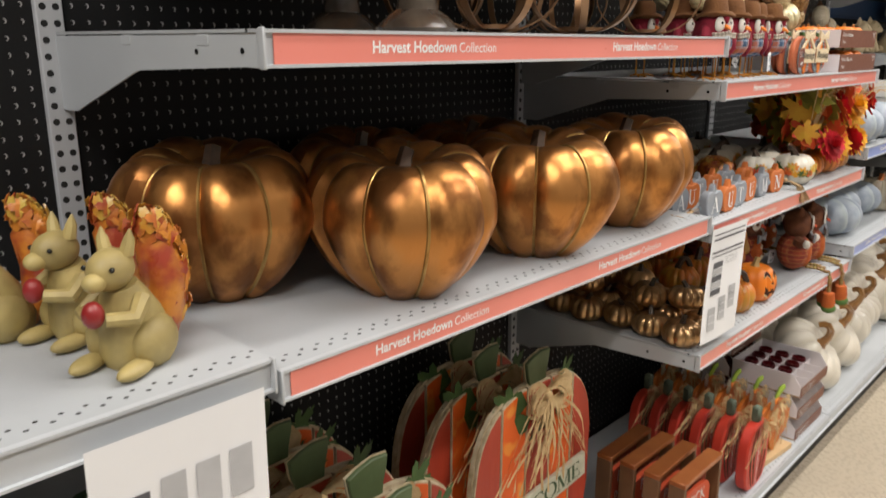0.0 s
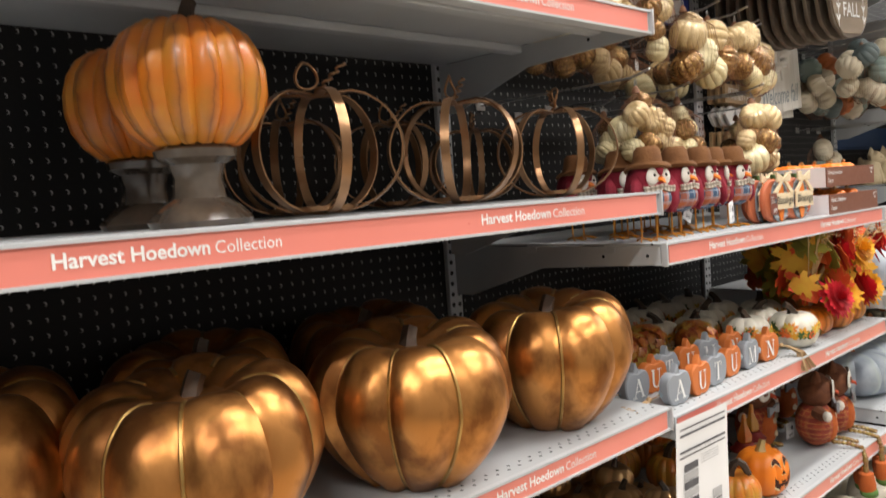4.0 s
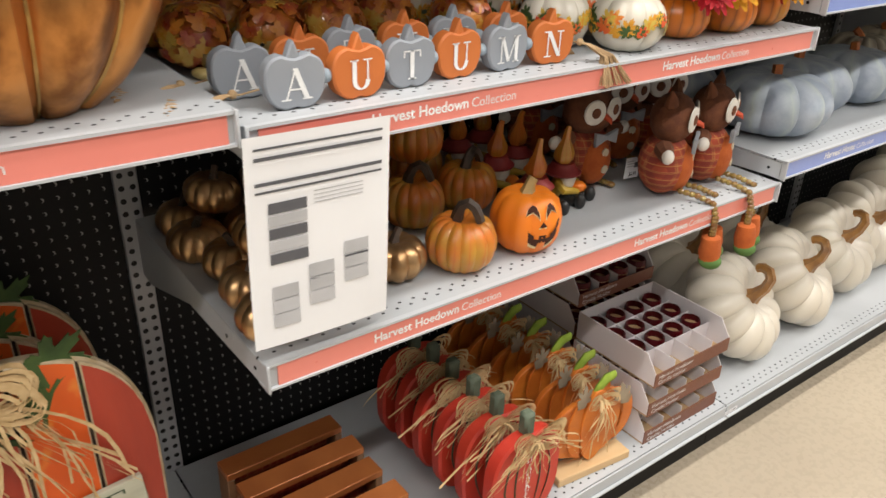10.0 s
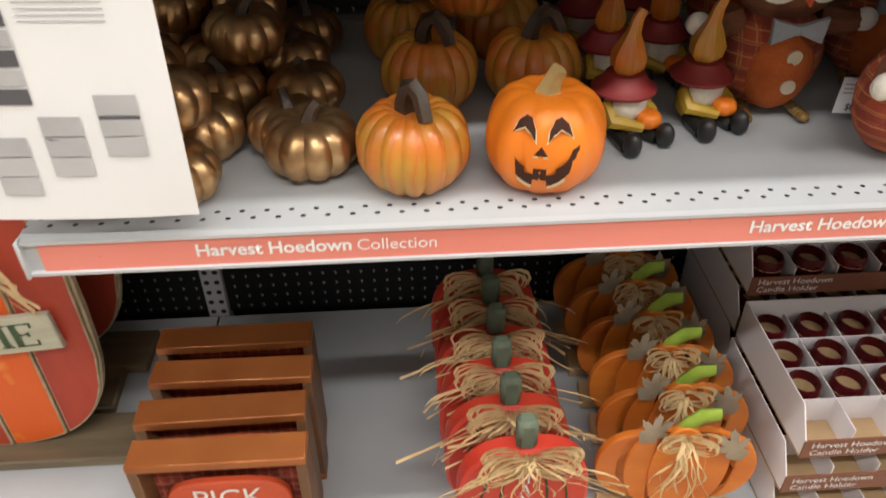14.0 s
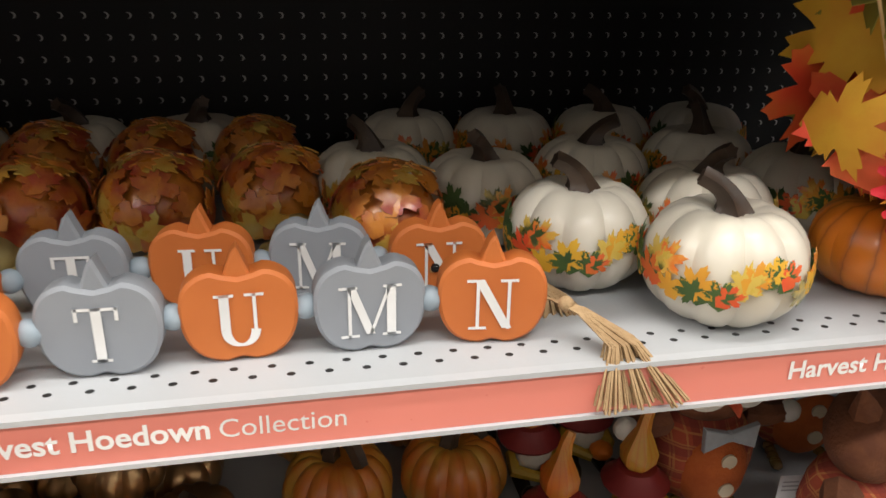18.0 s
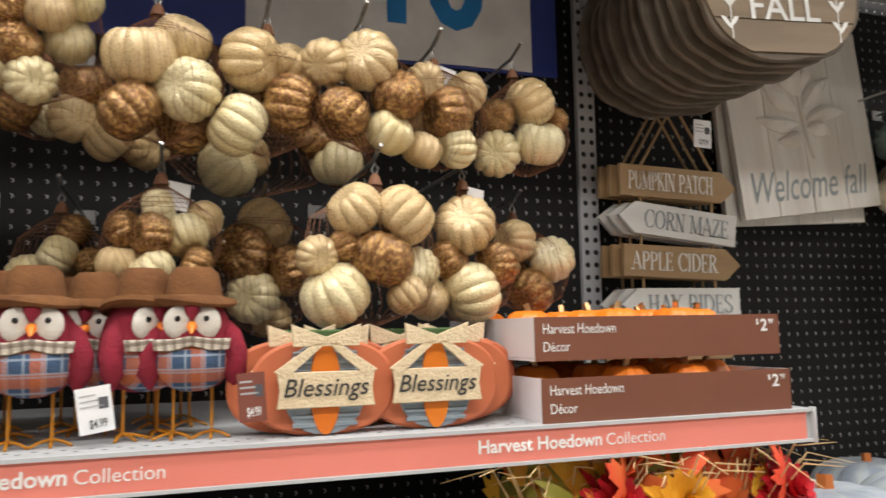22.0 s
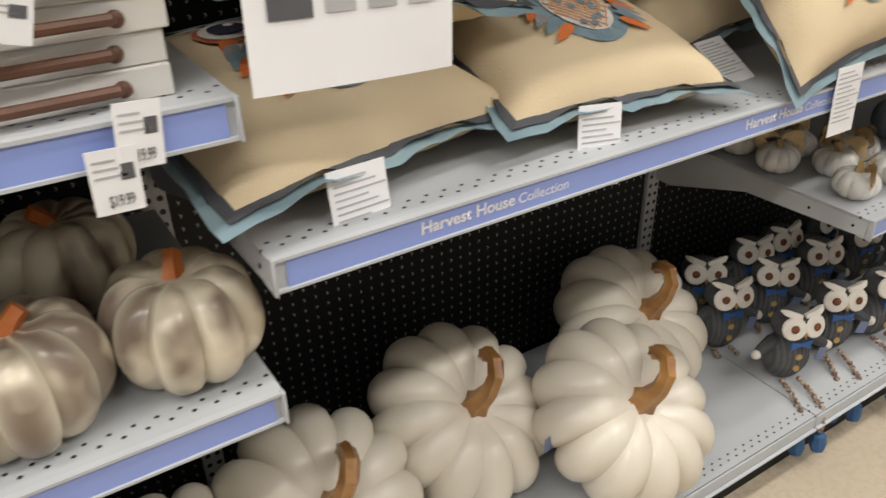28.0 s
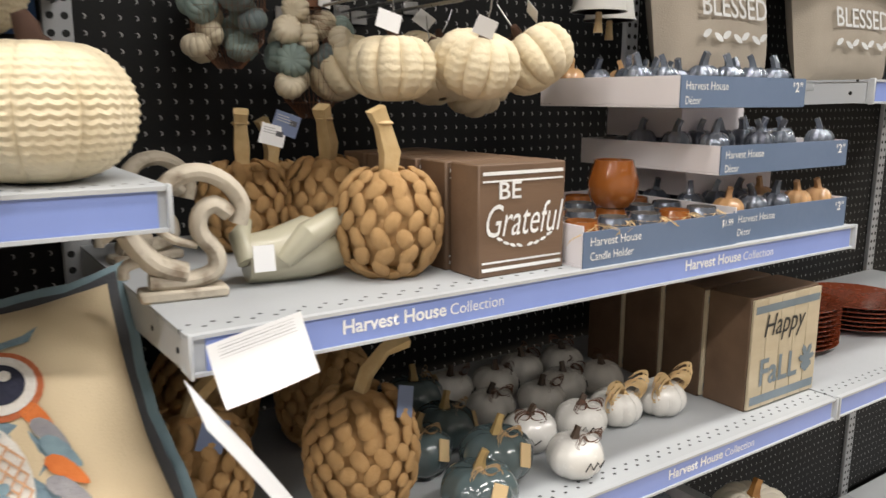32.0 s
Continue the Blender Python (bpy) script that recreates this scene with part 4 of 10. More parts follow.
def easel_sign(x, y, z, rz):
    s = thing("easel_sign", "grey brown plank sign with gold script on a wooden easel", "wooden sign", at(x, y, z, rz), "easel signs")
    for k in range(4):
        part("plank", box(-0.10 + 0.05 * k + 0.0008, -0.10 + 0.05 * (k + 1) - 0.0008, 0, 0.012, 0.085, 0.30, 0.0015), "driftwood", s)
    part("lettering", text_mesh("Fall", 0.085, 0.05, 0.004, "gold", shear=0.3), None, s, m=pose(-0.03, -0.0008, 0.105))
    part("lettering", text_mesh("happy", 0.10, 0.05, 0.004, "gold", shear=0.3), None, s, m=pose(-0.04, -0.0008, 0.17))
    for sx in (-1, 1):
        part("leg", tube([(sx * 0.10, -0.012, 0.0), (sx * 0.055, 0.004, 0.14), (sx * 0.03, 0.018, 0.30)], 0.009, 4), "driftwood", s)
    part("leg", tube([(0, 0.14, 0.0), (0, 0.03, 0.28)], 0.008, 4), "driftwood", s)
    part("ledge", box(-0.14, 0.14, -0.016, 0.008, 0.066, 0.083, 0.002), "driftwood", s)
    return s



# ---- second bay: boxes, gold pumpkins, gnomes, owls, garlands, birds, net bags ----
M.update(
    copper_frame=mat("copper_brown_frame", (0.38, 0.125, 0.035), (0.30, 0.09, 0.025), 0.35, 0.35, scale=10),
    frame_edge=mat("brown_frame_inside", (0.16, 0.075, 0.03), (0.12, 0.055, 0.025), 0.5),
    plaid_red=plaid("red_check_backing", (0.36, 0.05, 0.03), (0.16, 0.02, 0.015), (0.5, 0.2, 0.1), 0.03),
    pumpkin_red=mat("orange_red_painted_wood", (0.62, 0.09, 0.03), (0.52, 0.07, 0.025), 0.5, scale=9, bump=0.1),
    thank_red=mat("bright_red_painted_wood", (0.60, 0.05, 0.025), (0.48, 0.035, 0.02), 0.45, scale=8, bump=0.1),
    dark_line_and_shade=mat("dark_green_brush_line_and_shade", (0.05, 0.05, 0.025), rough=0.6),
    moss=mat("grey_green_stem", (0.13, 0.16, 0.11), (0.09, 0.11, 0.075), 0.7, scale=30, bump=0.2),
    orange_slat=mat("orange_stained_plywood", (0.66, 0.20, 0.025), (0.52, 0.13, 0.015), 0.45, scale=6, bump=0.08, squash=(0.6, 1, 3)),
    lime=mat("lime_green_fabric", (0.30, 0.42, 0.05), (0.22, 0.33, 0.03), 0.8, scale=40),
    metal_leaf=mat("galvanised_leaf", (0.36, 0.30, 0.22), (0.26, 0.21, 0.15), 0.45, 0.4, scale=30, bump=0.2),
    pine=mat("pale_pine", (0.68, 0.48, 0.26), (0.60, 0.40, 0.20), 0.6, scale=6, squash=(0.4, 3, 3)),
    carton=mat("white_carton", (0.78, 0.74, 0.76), (0.74, 0.70, 0.72), 0.6, scale=6),
    carton_brown=mat("printed_brown_carton", (0.185, 0.066, 0.036), (0.165, 0.058, 0.032), 0.5, scale=6),
    kraft=mat("kraft_card", (0.48, 0.33, 0.18), (0.42, 0.28, 0.15), 0.8, scale=10),
    redglass=mat("deep_red_glass", (0.085, 0.004, 0.007), (0.05, 0.003, 0.005), 0.3, spec=0.2),
    gold=mat("brushed_gold_foil", (0.64, 0.41, 0.205), (0.42, 0.245, 0.115), 0.33, 0.9, scale=20, bump=0.15, bscale=80),
    gourd=mat("orange_yellow_gourd", (0.60, 0.17, 0.02), (0.52, 0.27, 0.035), 0.36, scale=17, bump=0.2, coat=0.3, stripes=14, stripe_col=(0.50, 0.11, 0.014), stripe_pow=0.3, ramp=(0.4, 0.6)),
    jack=mat("bright_orange_resin", (0.83, 0.23, 0.015), (0.76, 0.18, 0.012), 0.42, scale=9, bump=0.05),
    jack_edge=mat("cream_carved_edge", (0.80, 0.66, 0.36), rough=0.5),
    jack_dark=mat("dark_carved_opening", (0.05, 0.012, 0.004), rough=0.9),
    stem_tan=mat("tan_resin_stem", (0.42, 0.29, 0.11), (0.30, 0.2, 0.075), 0.5, scale=30, bump=0.25),
    hat_red=mat("dark_red_hat", (0.30, 0.03, 0.03), (0.22, 0.02, 0.02), 0.5),
    beard=mat("white_moulded_beard", (0.72, 0.68, 0.60), (0.62, 0.57, 0.48), 0.6, scale=40, bump=0.5, bscale=110),
    mustard=mat("mustard_jacket", (0.52, 0.33, 0.03), (0.42, 0.26, 0.02), 0.45),
    boot=mat("black_boot", (0.02, 0.02, 0.02), rough=0.35),
    skin=mat("peach_paint", (0.62, 0.36, 0.22), rough=0.5),
    owl_brown=mat("brown_felt", (0.17, 0.06, 0.025), (0.12, 0.04, 0.018), 0.95, scale=50, bump=0.4, bscale=240),
    owl_orange=mat("orange_felt", (0.48, 0.11, 0.02), (0.40, 0.085, 0.015), 0.95, scale=50, bump=0.4, bscale=240),
    owl_plaid=plaid("rust_check_cloth", (0.40, 0.07, 0.03), (0.20, 0.03, 0.02), (0.5, 0.22, 0.07), 0.03),
    white_felt=mat("white_felt", (0.72, 0.68, 0.62), (0.64, 0.60, 0.54), 0.95, scale=40, bump=0.3, bscale=200),
    grey_cloth=mat("grey_cloth_bow", (0.30, 0.31, 0.33), (0.24, 0.25, 0.27), 0.9, scale=50, bump=0.3),
    button=mat("cream_button", (0.66, 0.56, 0.40), rough=0.4),
    bead=mat("brown_glass_bead", (0.20, 0.09, 0.03), (0.30, 0.22, 0.06), 0.25, coat=0.4, scale=60),
    shoe_green=mat("green_felt", (0.10, 0.20, 0.05), (0.08, 0.16, 0.04), 0.95, scale=40, bump=0.3),
    grey_block=mat("grey_painted_block", (0.29, 0.31, 0.34), (0.26, 0.28, 0.31), 0.6, scale=10, bump=0.06),
    orange_block=mat("burnt_orange_painted_block", (0.60, 0.17, 0.035), (0.53, 0.14, 0.028), 0.6, scale=10, bump=0.06),
    greybead=mat("blue_grey_bead", (0.33, 0.40, 0.46), rough=0.5),
    jute=mat("jute_cord", (0.44, 0.30, 0.16), (0.34, 0.22, 0.11), 0.9, scale=60, bump=0.4, bscale=300),
    ceramic=mat("cream_glazed_ceramic", (0.68, 0.64, 0.55), (0.62, 0.57, 0.47), 0.34, scale=8, coat=0.12),
    leafpaint=mat("painted_leaf_band", (0.62, 0.44, 0.08), (0.05, 0.085, 0.025), 0.3, scale=36, coat=0.5, ramp=(0.46, 0.56), bump=0.3, bscale=80),
    leafpaint2=mat("painted_orange_leaf", (0.72, 0.15, 0.03), (0.70, 0.42, 0.07), 0.3, scale=40, coat=0.5, ramp=(0.45, 0.6), bump=0.3, bscale=80),
    stemwood=mat("grey_brown_ceramic_stem", (0.07, 0.045, 0.03), (0.04, 0.026, 0.018), 0.45, scale=40, bump=0.3),
    petal_red=mat("crimson_silk_petal", (0.62, 0.012, 0.024), (0.46, 0.008, 0.018), 0.7, scale=30),
    petal_yellow=mat("yellow_silk_petal", (0.80, 0.42, 0.02), (0.72, 0.32, 0.012), 0.7, scale=30),
    leaf_red=mat("red_orange_silk_leaf", (0.72, 0.06, 0.02), (0.68, 0.17, 0.03), 0.65, scale=14, bump=0.2),
    leaf_yellow=mat("yellow_silk_leaf", (0.70, 0.42, 0.03), (0.62, 0.24, 0.02), 0.65, scale=14, bump=0.2),
    leaf_olive=mat("olive_silk_leaf", (0.34, 0.30, 0.04), (0.22, 0.20, 0.03), 0.65, scale=14, bump=0.2),
    felt_red=mat("crimson_felt", (0.25, 0.012, 0.03), (0.2, 0.01, 0.025), 0.95, scale=50, bump=0.4, bscale=240),
    hat_brown=mat("tobacco_felt_hat", (0.18, 0.075, 0.022), (0.14, 0.055, 0.017), 0.95, scale=40, bump=0.4, bscale=240),
    tartan=plaid("blue_orange_tartan", (0.045, 0.085, 0.16), (0.52, 0.13, 0.03), (0.30, 0.36, 0.44), 0.034),
    gingham=plaid("brown_white_gingham", (0.62, 0.56, 0.47), (0.10, 0.065, 0.045), (0.3, 0.25, 0.2), 0.010),
    leg_orange=mat("orange_wire_leg", (0.62, 0.26, 0.02), (0.54, 0.21, 0.015), 0.5),
    terracotta=mat("terracotta_painted_wood", (0.55, 0.15, 0.06), (0.48, 0.12, 0.05), 0.6, scale=8, bump=0.06),
    corrugated=mat("galvanised_blue_sheet", (0.34, 0.40, 0.44), (0.26, 0.31, 0.35), 0.45, 0.3, scale=8),
    burlap=mat("cream_burlap", (0.72, 0.59, 0.40), (0.66, 0.53, 0.34), 0.95, scale=160, bump=0.5, bscale=300),
    black_ink=mat("black_script_paint", (0.03, 0.03, 0.03), rough=0.6),
    glit_cream=mat("cream_gold_glitter", (0.75, 0.67, 0.42), (0.69, 0.57, 0.30), 0.28, 0.12, scale=10, bump=0.5, bscale=420, coat=0.5),
    glit_tan=mat("tan_glitter", (0.68, 0.52, 0.29), (0.59, 0.42, 0.20), 0.28, 0.15, scale=10, bump=0.5, bscale=420, coat=0.5),
    glit_brown=mat("bronze_glitter", (0.20, 0.09, 0.03), (0.56, 0.34, 0.12), 0.22, 0.65, scale=220, bump=0.4, bscale=800, coat=0.3, ramp=(0.45, 0.65)),
    net=mat("brown_net", (0.20, 0.085, 0.04), rough=0.7),
    hook=mat("zinc_wire", (0.50, 0.50, 0.50), rough=0.3, metal=0.9),
    sign_blue=mat("royal_blue_sign", (0.035, 0.06, 0.28), (0.03, 0.05, 0.25), 0.5, scale=2),
    sign_cyan=mat("bright_blue_print", (0.02, 0.24, 0.62), rough=0.5),
    tag_brown=mat("brown_card_tag", (0.20, 0.06, 0.04), rough=0.6),
)


def pick_box(x, y, rz):
    b = thing("pick_of_the_patch_box", "copper framed shadow box sign lettered PICK of the PATCH", "box sign", at(x, y, DECK, rz), "pick of the patch boxes")
    w, h, d, t = 0.232, 0.243, 0.046, 0.014
    part("bottom_rail", box(-w / 2, w / 2, 0, d, 0, t, 0.0015), "copper_frame", b)
    part("top_rail", box(-w / 2, w / 2, 0, d, h - t, h, 0.0015), "copper_frame", b)
    for sx in (-1, 1):
        part("side_rail", box(min(sx * w / 2, sx * (w / 2 - t)), max(sx * w / 2, sx * (w / 2 - t)), 0.0005, d, t, h - t, 0.0015), "frame_edge", b)
    part("backing", box(-w / 2 + t, w / 2 - t, d - 0.008, d - 0.003, t, h - t), "plaid_red", b, "red checked backing")
    pad = part("pumpkin_plaque", plate(super_outline(0.172, 0.125, 3.4, 32, 0.056), 0.012, 0.002), "pumpkin_red", b, "orange red pumpkin plaque", m=pose(0, d - 0.03, 0))
    part("lettering", text_mesh("PICK", 0.095, 0.036, 0.0), None, pad, m=pose(-0.046, -0.001, 0.131))
    part("lettering", text_mesh("of the", 0.085, 0.024, 0.0, shear=0.35), None, pad, m=pose(-0.038, -0.001, 0.105))
    part("lettering", text_mesh("PATCH", 0.12, 0.040, 0.0), None, pad, m=pose(-0.058, -0.001, 0.063))
    return b


pb = pick_box(0.128, -0.432, 0)
for x, y, r in ((0.122, -0.36, 1), (0.125, -0.288, -0.5), (0.12, -0.216, 0.5)):
    put_copy(pb, at(x, y, DECK, r))


def thankful(x, y, rz, seed):
    rnd = random.Random(seed)
    s = thing("thankful_pumpkin", "bright red wooden pumpkin block with raffia, lettered THANKFUL", "wooden pumpkin", at(x, y, DECK, rz), "thankful pumpkins")
    part("body", plate(super_outline(0.186, 0.225, 2.8, 40, 0.0), 0.034, 0.005), "thank_red", s)
    for k in (-0.062, -0.034, 0.034, 0.062):
        pts = [(k * (0.55 + 0.45 * math.sin(math.pi * i / 10)), -0.001, 0.018 + 0.19 * i / 10) for i in range(11)]
        part("rib_line", tube(pts, [0.001 + 0.0013 * math.sin(math.pi * i / 10) for i in range(11)], 6, flat=0.6), "dark_line_and_shade", s)
    part("stem", box(-0.014, 0.014, 0.004, 0.03, 0.222, 0.275, 0.006), "moss", s, "grey green wooden stem")
    for k, c in enumerate("THANKFUL"):
        part("lettering", serif_text(c, 0.019 * serif_glyph(c)[2], 0.0205), None, s, m=pose(-0.0075 + 0.0005 * k, -0.0006, 0.182 - 0.0238 * k))
    tagged(part("raffia_bow", loops(26, rnd, (0, -0.012, 0.222), 0.066, 0.0048), "raffia", s), kind="stuff")
    tagged(part("raffia_tail", ribbon_strands(30, rnd, (0, -0.01, 0.224), 1.9, 0.14, 0.55, 0.004, 1.5), "raffia", s), kind="stuff")


for k, (x, y) in enumerate(((0.536, -0.428), (0.524, -0.352), (0.52, -0.28), (0.52, -0.208), (0.52, -0.138), (0.518, -0.068))):
    thankful(x, y, random.uniform(-2, 2), k)


def slat_pumpkin(x, y, rz, seed):
    rnd = random.Random(seed)
    s = thing("slatted_pumpkin", "orange plywood pumpkin with curved cut-outs on a pine foot", "wooden pumpkin", at(x, y, DECK, rz, 1.08), "slatted pumpkins")
    h = 0.178
    for k, cx in enumerate((0.0, -0.052, 0.052, -0.093, 0.093)):
        ax = abs(cx)
        w = (0.074, 0.036, 0.036, 0.030, 0.030)[k]
        hh = h - ax * 0.45
        o = []
        for i in range(28):
            a = 2 * math.pi * i / 28
            bow = cx * (0.25 + 0.75 * math.cos(math.asin(max(-1, min(1, math.sin(a))))) ** 0.55) if k else 0.0
            o.append((bow + math.cos(a) * w / 2, 0.022 + h / 2 + math.sin(a) * hh / 2))
        part("slat", plate(o, 0.012, 0.0015), "orange_slat", s, m=pose(0, -0.0022 * (k < 1) + 0.0014 * k, 0))
    # added sheet: its dark colour stands for the shade between the slats
    part("backing", plate([(a, b) for a, b in super_outline(0.19, 0.13, 2.2, 30, 0.045)], 0.004), "dark_line_and_shade", s, "added dark sheet painted as the shade behind the cut-outs", m=pose(0, 0.019, 0))
    part("stem", tube([(0, 0.008, h + 0.005), (0.004, 0.006, h + 0.025), (0.018, 0.004, h + 0.042), (0.038, 0.004, h + 0.045)], [0.014, 0.013, 0.015, 0.012], 8, flat=0.5), "lime", s, "lime green fabric stem")
    tagged(part("raffia_bow", loops(16, rnd, (0.0, -0.008, h + 0.008), 0.036, 0.004), "raffia", s), kind="stuff")
    tagged(part("raffia_tail", ribbon_strands(18, rnd, (0, -0.008, h + 0.005), 0.5, 0.11, 0.85, 0.0034), "raffia", s), kind="stuff")
    for lx, lz, r in ((0.075, h - 0.03, -30), (-0.06, h + 0.0, 40)):
        part("leaf", leaf(0.055, 0.001, rnd, 0.3), "metal_leaf", s, m=pose(lx, -0.012, lz, -10, r, 0))
    part("foot", box(-0.095, 0.095, -0.02, 0.028, 0, 0.02, 0.002), "pine", s, "pale pine foot")


for k, (x, y, r) in enumerate(((0.765, -0.395, -6), (0.785, -0.315, -4), (0.79, -0.235, -5), (0.787, -0.155, -4), (0.78, -0.075, -2), (0.775, 0.005, -3))):
    slat_pumpkin(x, y, r, 20 + k)


def candle_tray(x, y, z, full=True, skip=1):
    t = thing("candle_holder_carton", "open white carton tray of dark red glass candle holders", "carton", at(x, y, z), "candle holder cartons")
    w, d, h = 0.275, 0.245, 0.078
    part("floor", box(0, w, 0, d, 0, 0.003), "kraft", t)
    fr = part("front", box(0, w, -0.002, 0.0005, 0, 0.036), "carton_brown", t, "printed brown front panel")
    part("lettering", text_mesh("Harvest Hoedown", 0.12, 0.011, 0.0), None, fr, m=pose(0.012, -0.0022, 0.021))
    part("lettering", text_mesh("Candle Holder", 0.10, 0.0105, 0.0), None, fr, m=pose(0.012, -0.0022, 0.006))
    for xx in (0, w - 0.002):
        o = [(0, 0.004), (0, 0.036), (0.03, h), (d, h), (d, 0.004)]
        sd = plate(o, 0.002)
        sd.transform(pose(xx + 0.002, 0, 0, 0, 0, 90))
        part("side", sd, "carton", t)
    part("back", box(0.002, w - 0.002, d - 0.002, d, 0.003, h), "carton", t)
    for k in (1, 2, 3):
        part("divider", box(w * k / 4 - 0.0007, w * k / 4 + 0.0007, 0.002, d - 0.003, 0.003, 0.05), "carton", t)
    for k in (1, 2, 3):
        part("divider", box(0.002, w - 0.003, d * k / 4 - 0.0007, d * k / 4 + 0.0007, 0.003, 0.05), "carton", t)
    cup = lathe([(0.001, 0.003), (0.02, 0.003), (0.026, 0.02), (0.025, 0.045), (0.023, 0.052), (0.021, 0.052), (0.0215, 0.044), (0.014, 0.022), (0.001, 0.006)], 18)
    me = finish("candle_holder", cup, "redglass")
    tw = finish("twine", lathe([(0.0248, 0.034), (0.0262, 0.0355), (0.0248, 0.037)], 14), "jute")
    if full:
        for i in range(4):
            for j in range(skip, 4):
                c = part("candle_holder", me, None, t, "dark red glass candle holder", m=pose(w * (i + 0.5) / 4, d * (j + 0.5) / 4, 0.003))
                part("twine", tw, None, c)
    return t


ct = candle_tray(0.925, -0.415, DECK)
for z, dx in ((0.083, -0.004), (0.163, 0.002)):
    put_copy(ct, at(0.925 + dx, -0.415, DECK + z))
cf_ = candle_tray(0.931, -0.16, DECK, skip=0)
for k in range(1, 4):
    put_copy(cf_, at(0.928 + 0.003 * (k % 2), -0.16, DECK + 0.082 * k))

# gold foil pumpkins
gp = thing("gold_pumpkin", "small ribbed pumpkin in brushed gold foil", "decorative pumpkin", group="gold pumpkins")
part("body", pumpkin(0.052, 0.068, 10, 0.12, 0.14, 4, 10, 0.6, power=0.7), "gold", gp)
part("stem", stem(0.024, 0.006, 0.5), "stem_dark", gp, m=at(0, 0, 0.052))
spots = [(0.06 + 0.1 * i + 0.012 * ((j * 7 + i * 3) % 3 - 1), -0.368 + 0.094 * j) for j in range(5) for i in range(3) if not (i == 2 and j == 0)]
gp.matrix_basis = at(spots[0][0], spots[0][1], Z["B1"])
for k, (x, y) in enumerate(spots[1:]):
    put_copy(gp, at(x, y, Z["B1"], 40 * k, 0.95 + 0.03 * (k % 3)))
for k, (x, y) in enumerate(((0.10, -0.24), (0.20, -0.15), (0.09, -0.05), (0.19, -0.05), (0.14, -0.33))):
    put_copy(gp, at(x, y, Z["B1"] + 0.066, 30 * k, 0.95, rx=8))
put_copy(gp, at(0.287, -0.318, Z["B1"], 15, 1.05))

gd = thing("gourd_pumpkin", "small orange and yellow streaked pumpkin with a curled brown stem", "decorative pumpkin", group="streaked pumpkins")
part("body", pumpkin(0.061, 0.098, 14, 0.1, 0.16, 4, 12, 0.6, power=0.7), "gourd", gd)
part("stem", tube([(-0.006, 0.008, 0.07), (-0.007, 0.003, 0.096), (-0.004, -0.004, 0.112), (0.003, -0.012, 0.117), (0.009, -0.021, 0.110), (0.012, -0.027, 0.097), (0.014, -0.031, 0.087)], [0.0115, 0.009, 0.0082, 0.008, 0.0078, 0.0075, 0.007], 10, ridges=0.16), "stem_dark", gd, "curled brown stem")
gd.matrix_basis = at(0.398, -0.352, Z["B1"])
for k, (x, y) in enumerate(((0.425, -0.17), (0.555, -0.165), (0.40, -0.03), (0.53, -0.02))):
    put_copy(gd, at(x, y, Z["B1"], 50 * k + 20, 1.0))
put_copy(gd, at(0.48, -0.09, Z["B1"] + 0.09, 10, 0.98))

jk = thing("jack_o_lantern", "bright orange carved pumpkin lantern with a smiling cut-out face", "lantern", at(0.538, -0.355, Z["B1"], -14))
part("body", pumpkin(0.064, 0.112, 10, 0.06, 0.1, 6, 16, 0.8, power=0.58), "jack", jk)
part("stem", stem(0.03, 0.0085, 0.3, flare=2.0), "stem_tan", jk, "tan moulded stem", m=at(0, 0, 0.098))


def face_patch(outline, push, depth):
    """A cut-out laid round the pumpkin's front."""
    bm = bmesh.new()
    f = bm.faces.new([bm.verts.new((x, 0, z)) for x, z in outline])
    bmesh.ops.triangulate(bm, faces=[f])
    bmesh.ops.subdivide_edges(bm, edges=bm.edges[:], cuts=2, use_grid_fill=True)
    for v in bm.verts:
        s = math.sqrt(max(0.0, 1 - ((v.co.z - 0.056) / 0.061) ** 2)) ** 0.62
        r = 0.0618 * max(s, 0.3) + push
        a = v.co.x / 0.062
        v.co.x, v.co.y = r * math.sin(a), -r * math.cos(a)
    return bm


def grow(o, k):
    cx, cz = sum(p[0] for p in o) / len(o), sum(p[1] for p in o) / len(o)
    return [(cx + (x - cx) * k, cz + (z - cz) * k) for x, z in o]


EYE = [(0.006, 0.071), (0.007, 0.082), (0.012, 0.091), (0.019, 0.093), (0.026, 0.087), (0.029, 0.075), (0.025, 0.079), (0.018, 0.083), (0.011, 0.078)]
NOSE = [(-0.0065, 0.057), (0.0065, 0.057), (0.0, 0.067)]


def bowl(rx, rz, a0, a1, n=8):
    return [(rx * math.cos(radians(a0 + (a1 - a0) * i / n)), 0.066 + rz * math.sin(radians(a0 + (a1 - a0) * i / n))) for i in range(n + 1)]


MOUTH = bowl(0.036, 0.046, 180, 258) + [(-0.0065, 0.029), (0.0065, 0.029)] + bowl(0.036, 0.046, 282, 360) + bowl(0.029, 0.026, 352, 300, 4) + [(0.014, 0.037), (0.006, 0.036), (0.006, 0.043), (-0.006, 0.043), (-0.006, 0.036), (-0.014, 0.037)] + bowl(0.029, 0.026, 240, 188, 4)
for o in (EYE, [(-x, z) for x, z in reversed(EYE)], NOSE, MOUTH):
    e = part("carved_edge", face_patch([(x * 1.1, 0.0095 + (z - 0.008) * 1.04) for x, z in grow(o, 1.14)], 0.0009, 0), "jack_edge", jk, "cream carved edge")
    part("opening", face_patch([(x * 1.1, 0.0115 + (z - 0.008) * 1.04) for x, z in o], 0.0016, 0), "jack_dark", e, "dark opening")


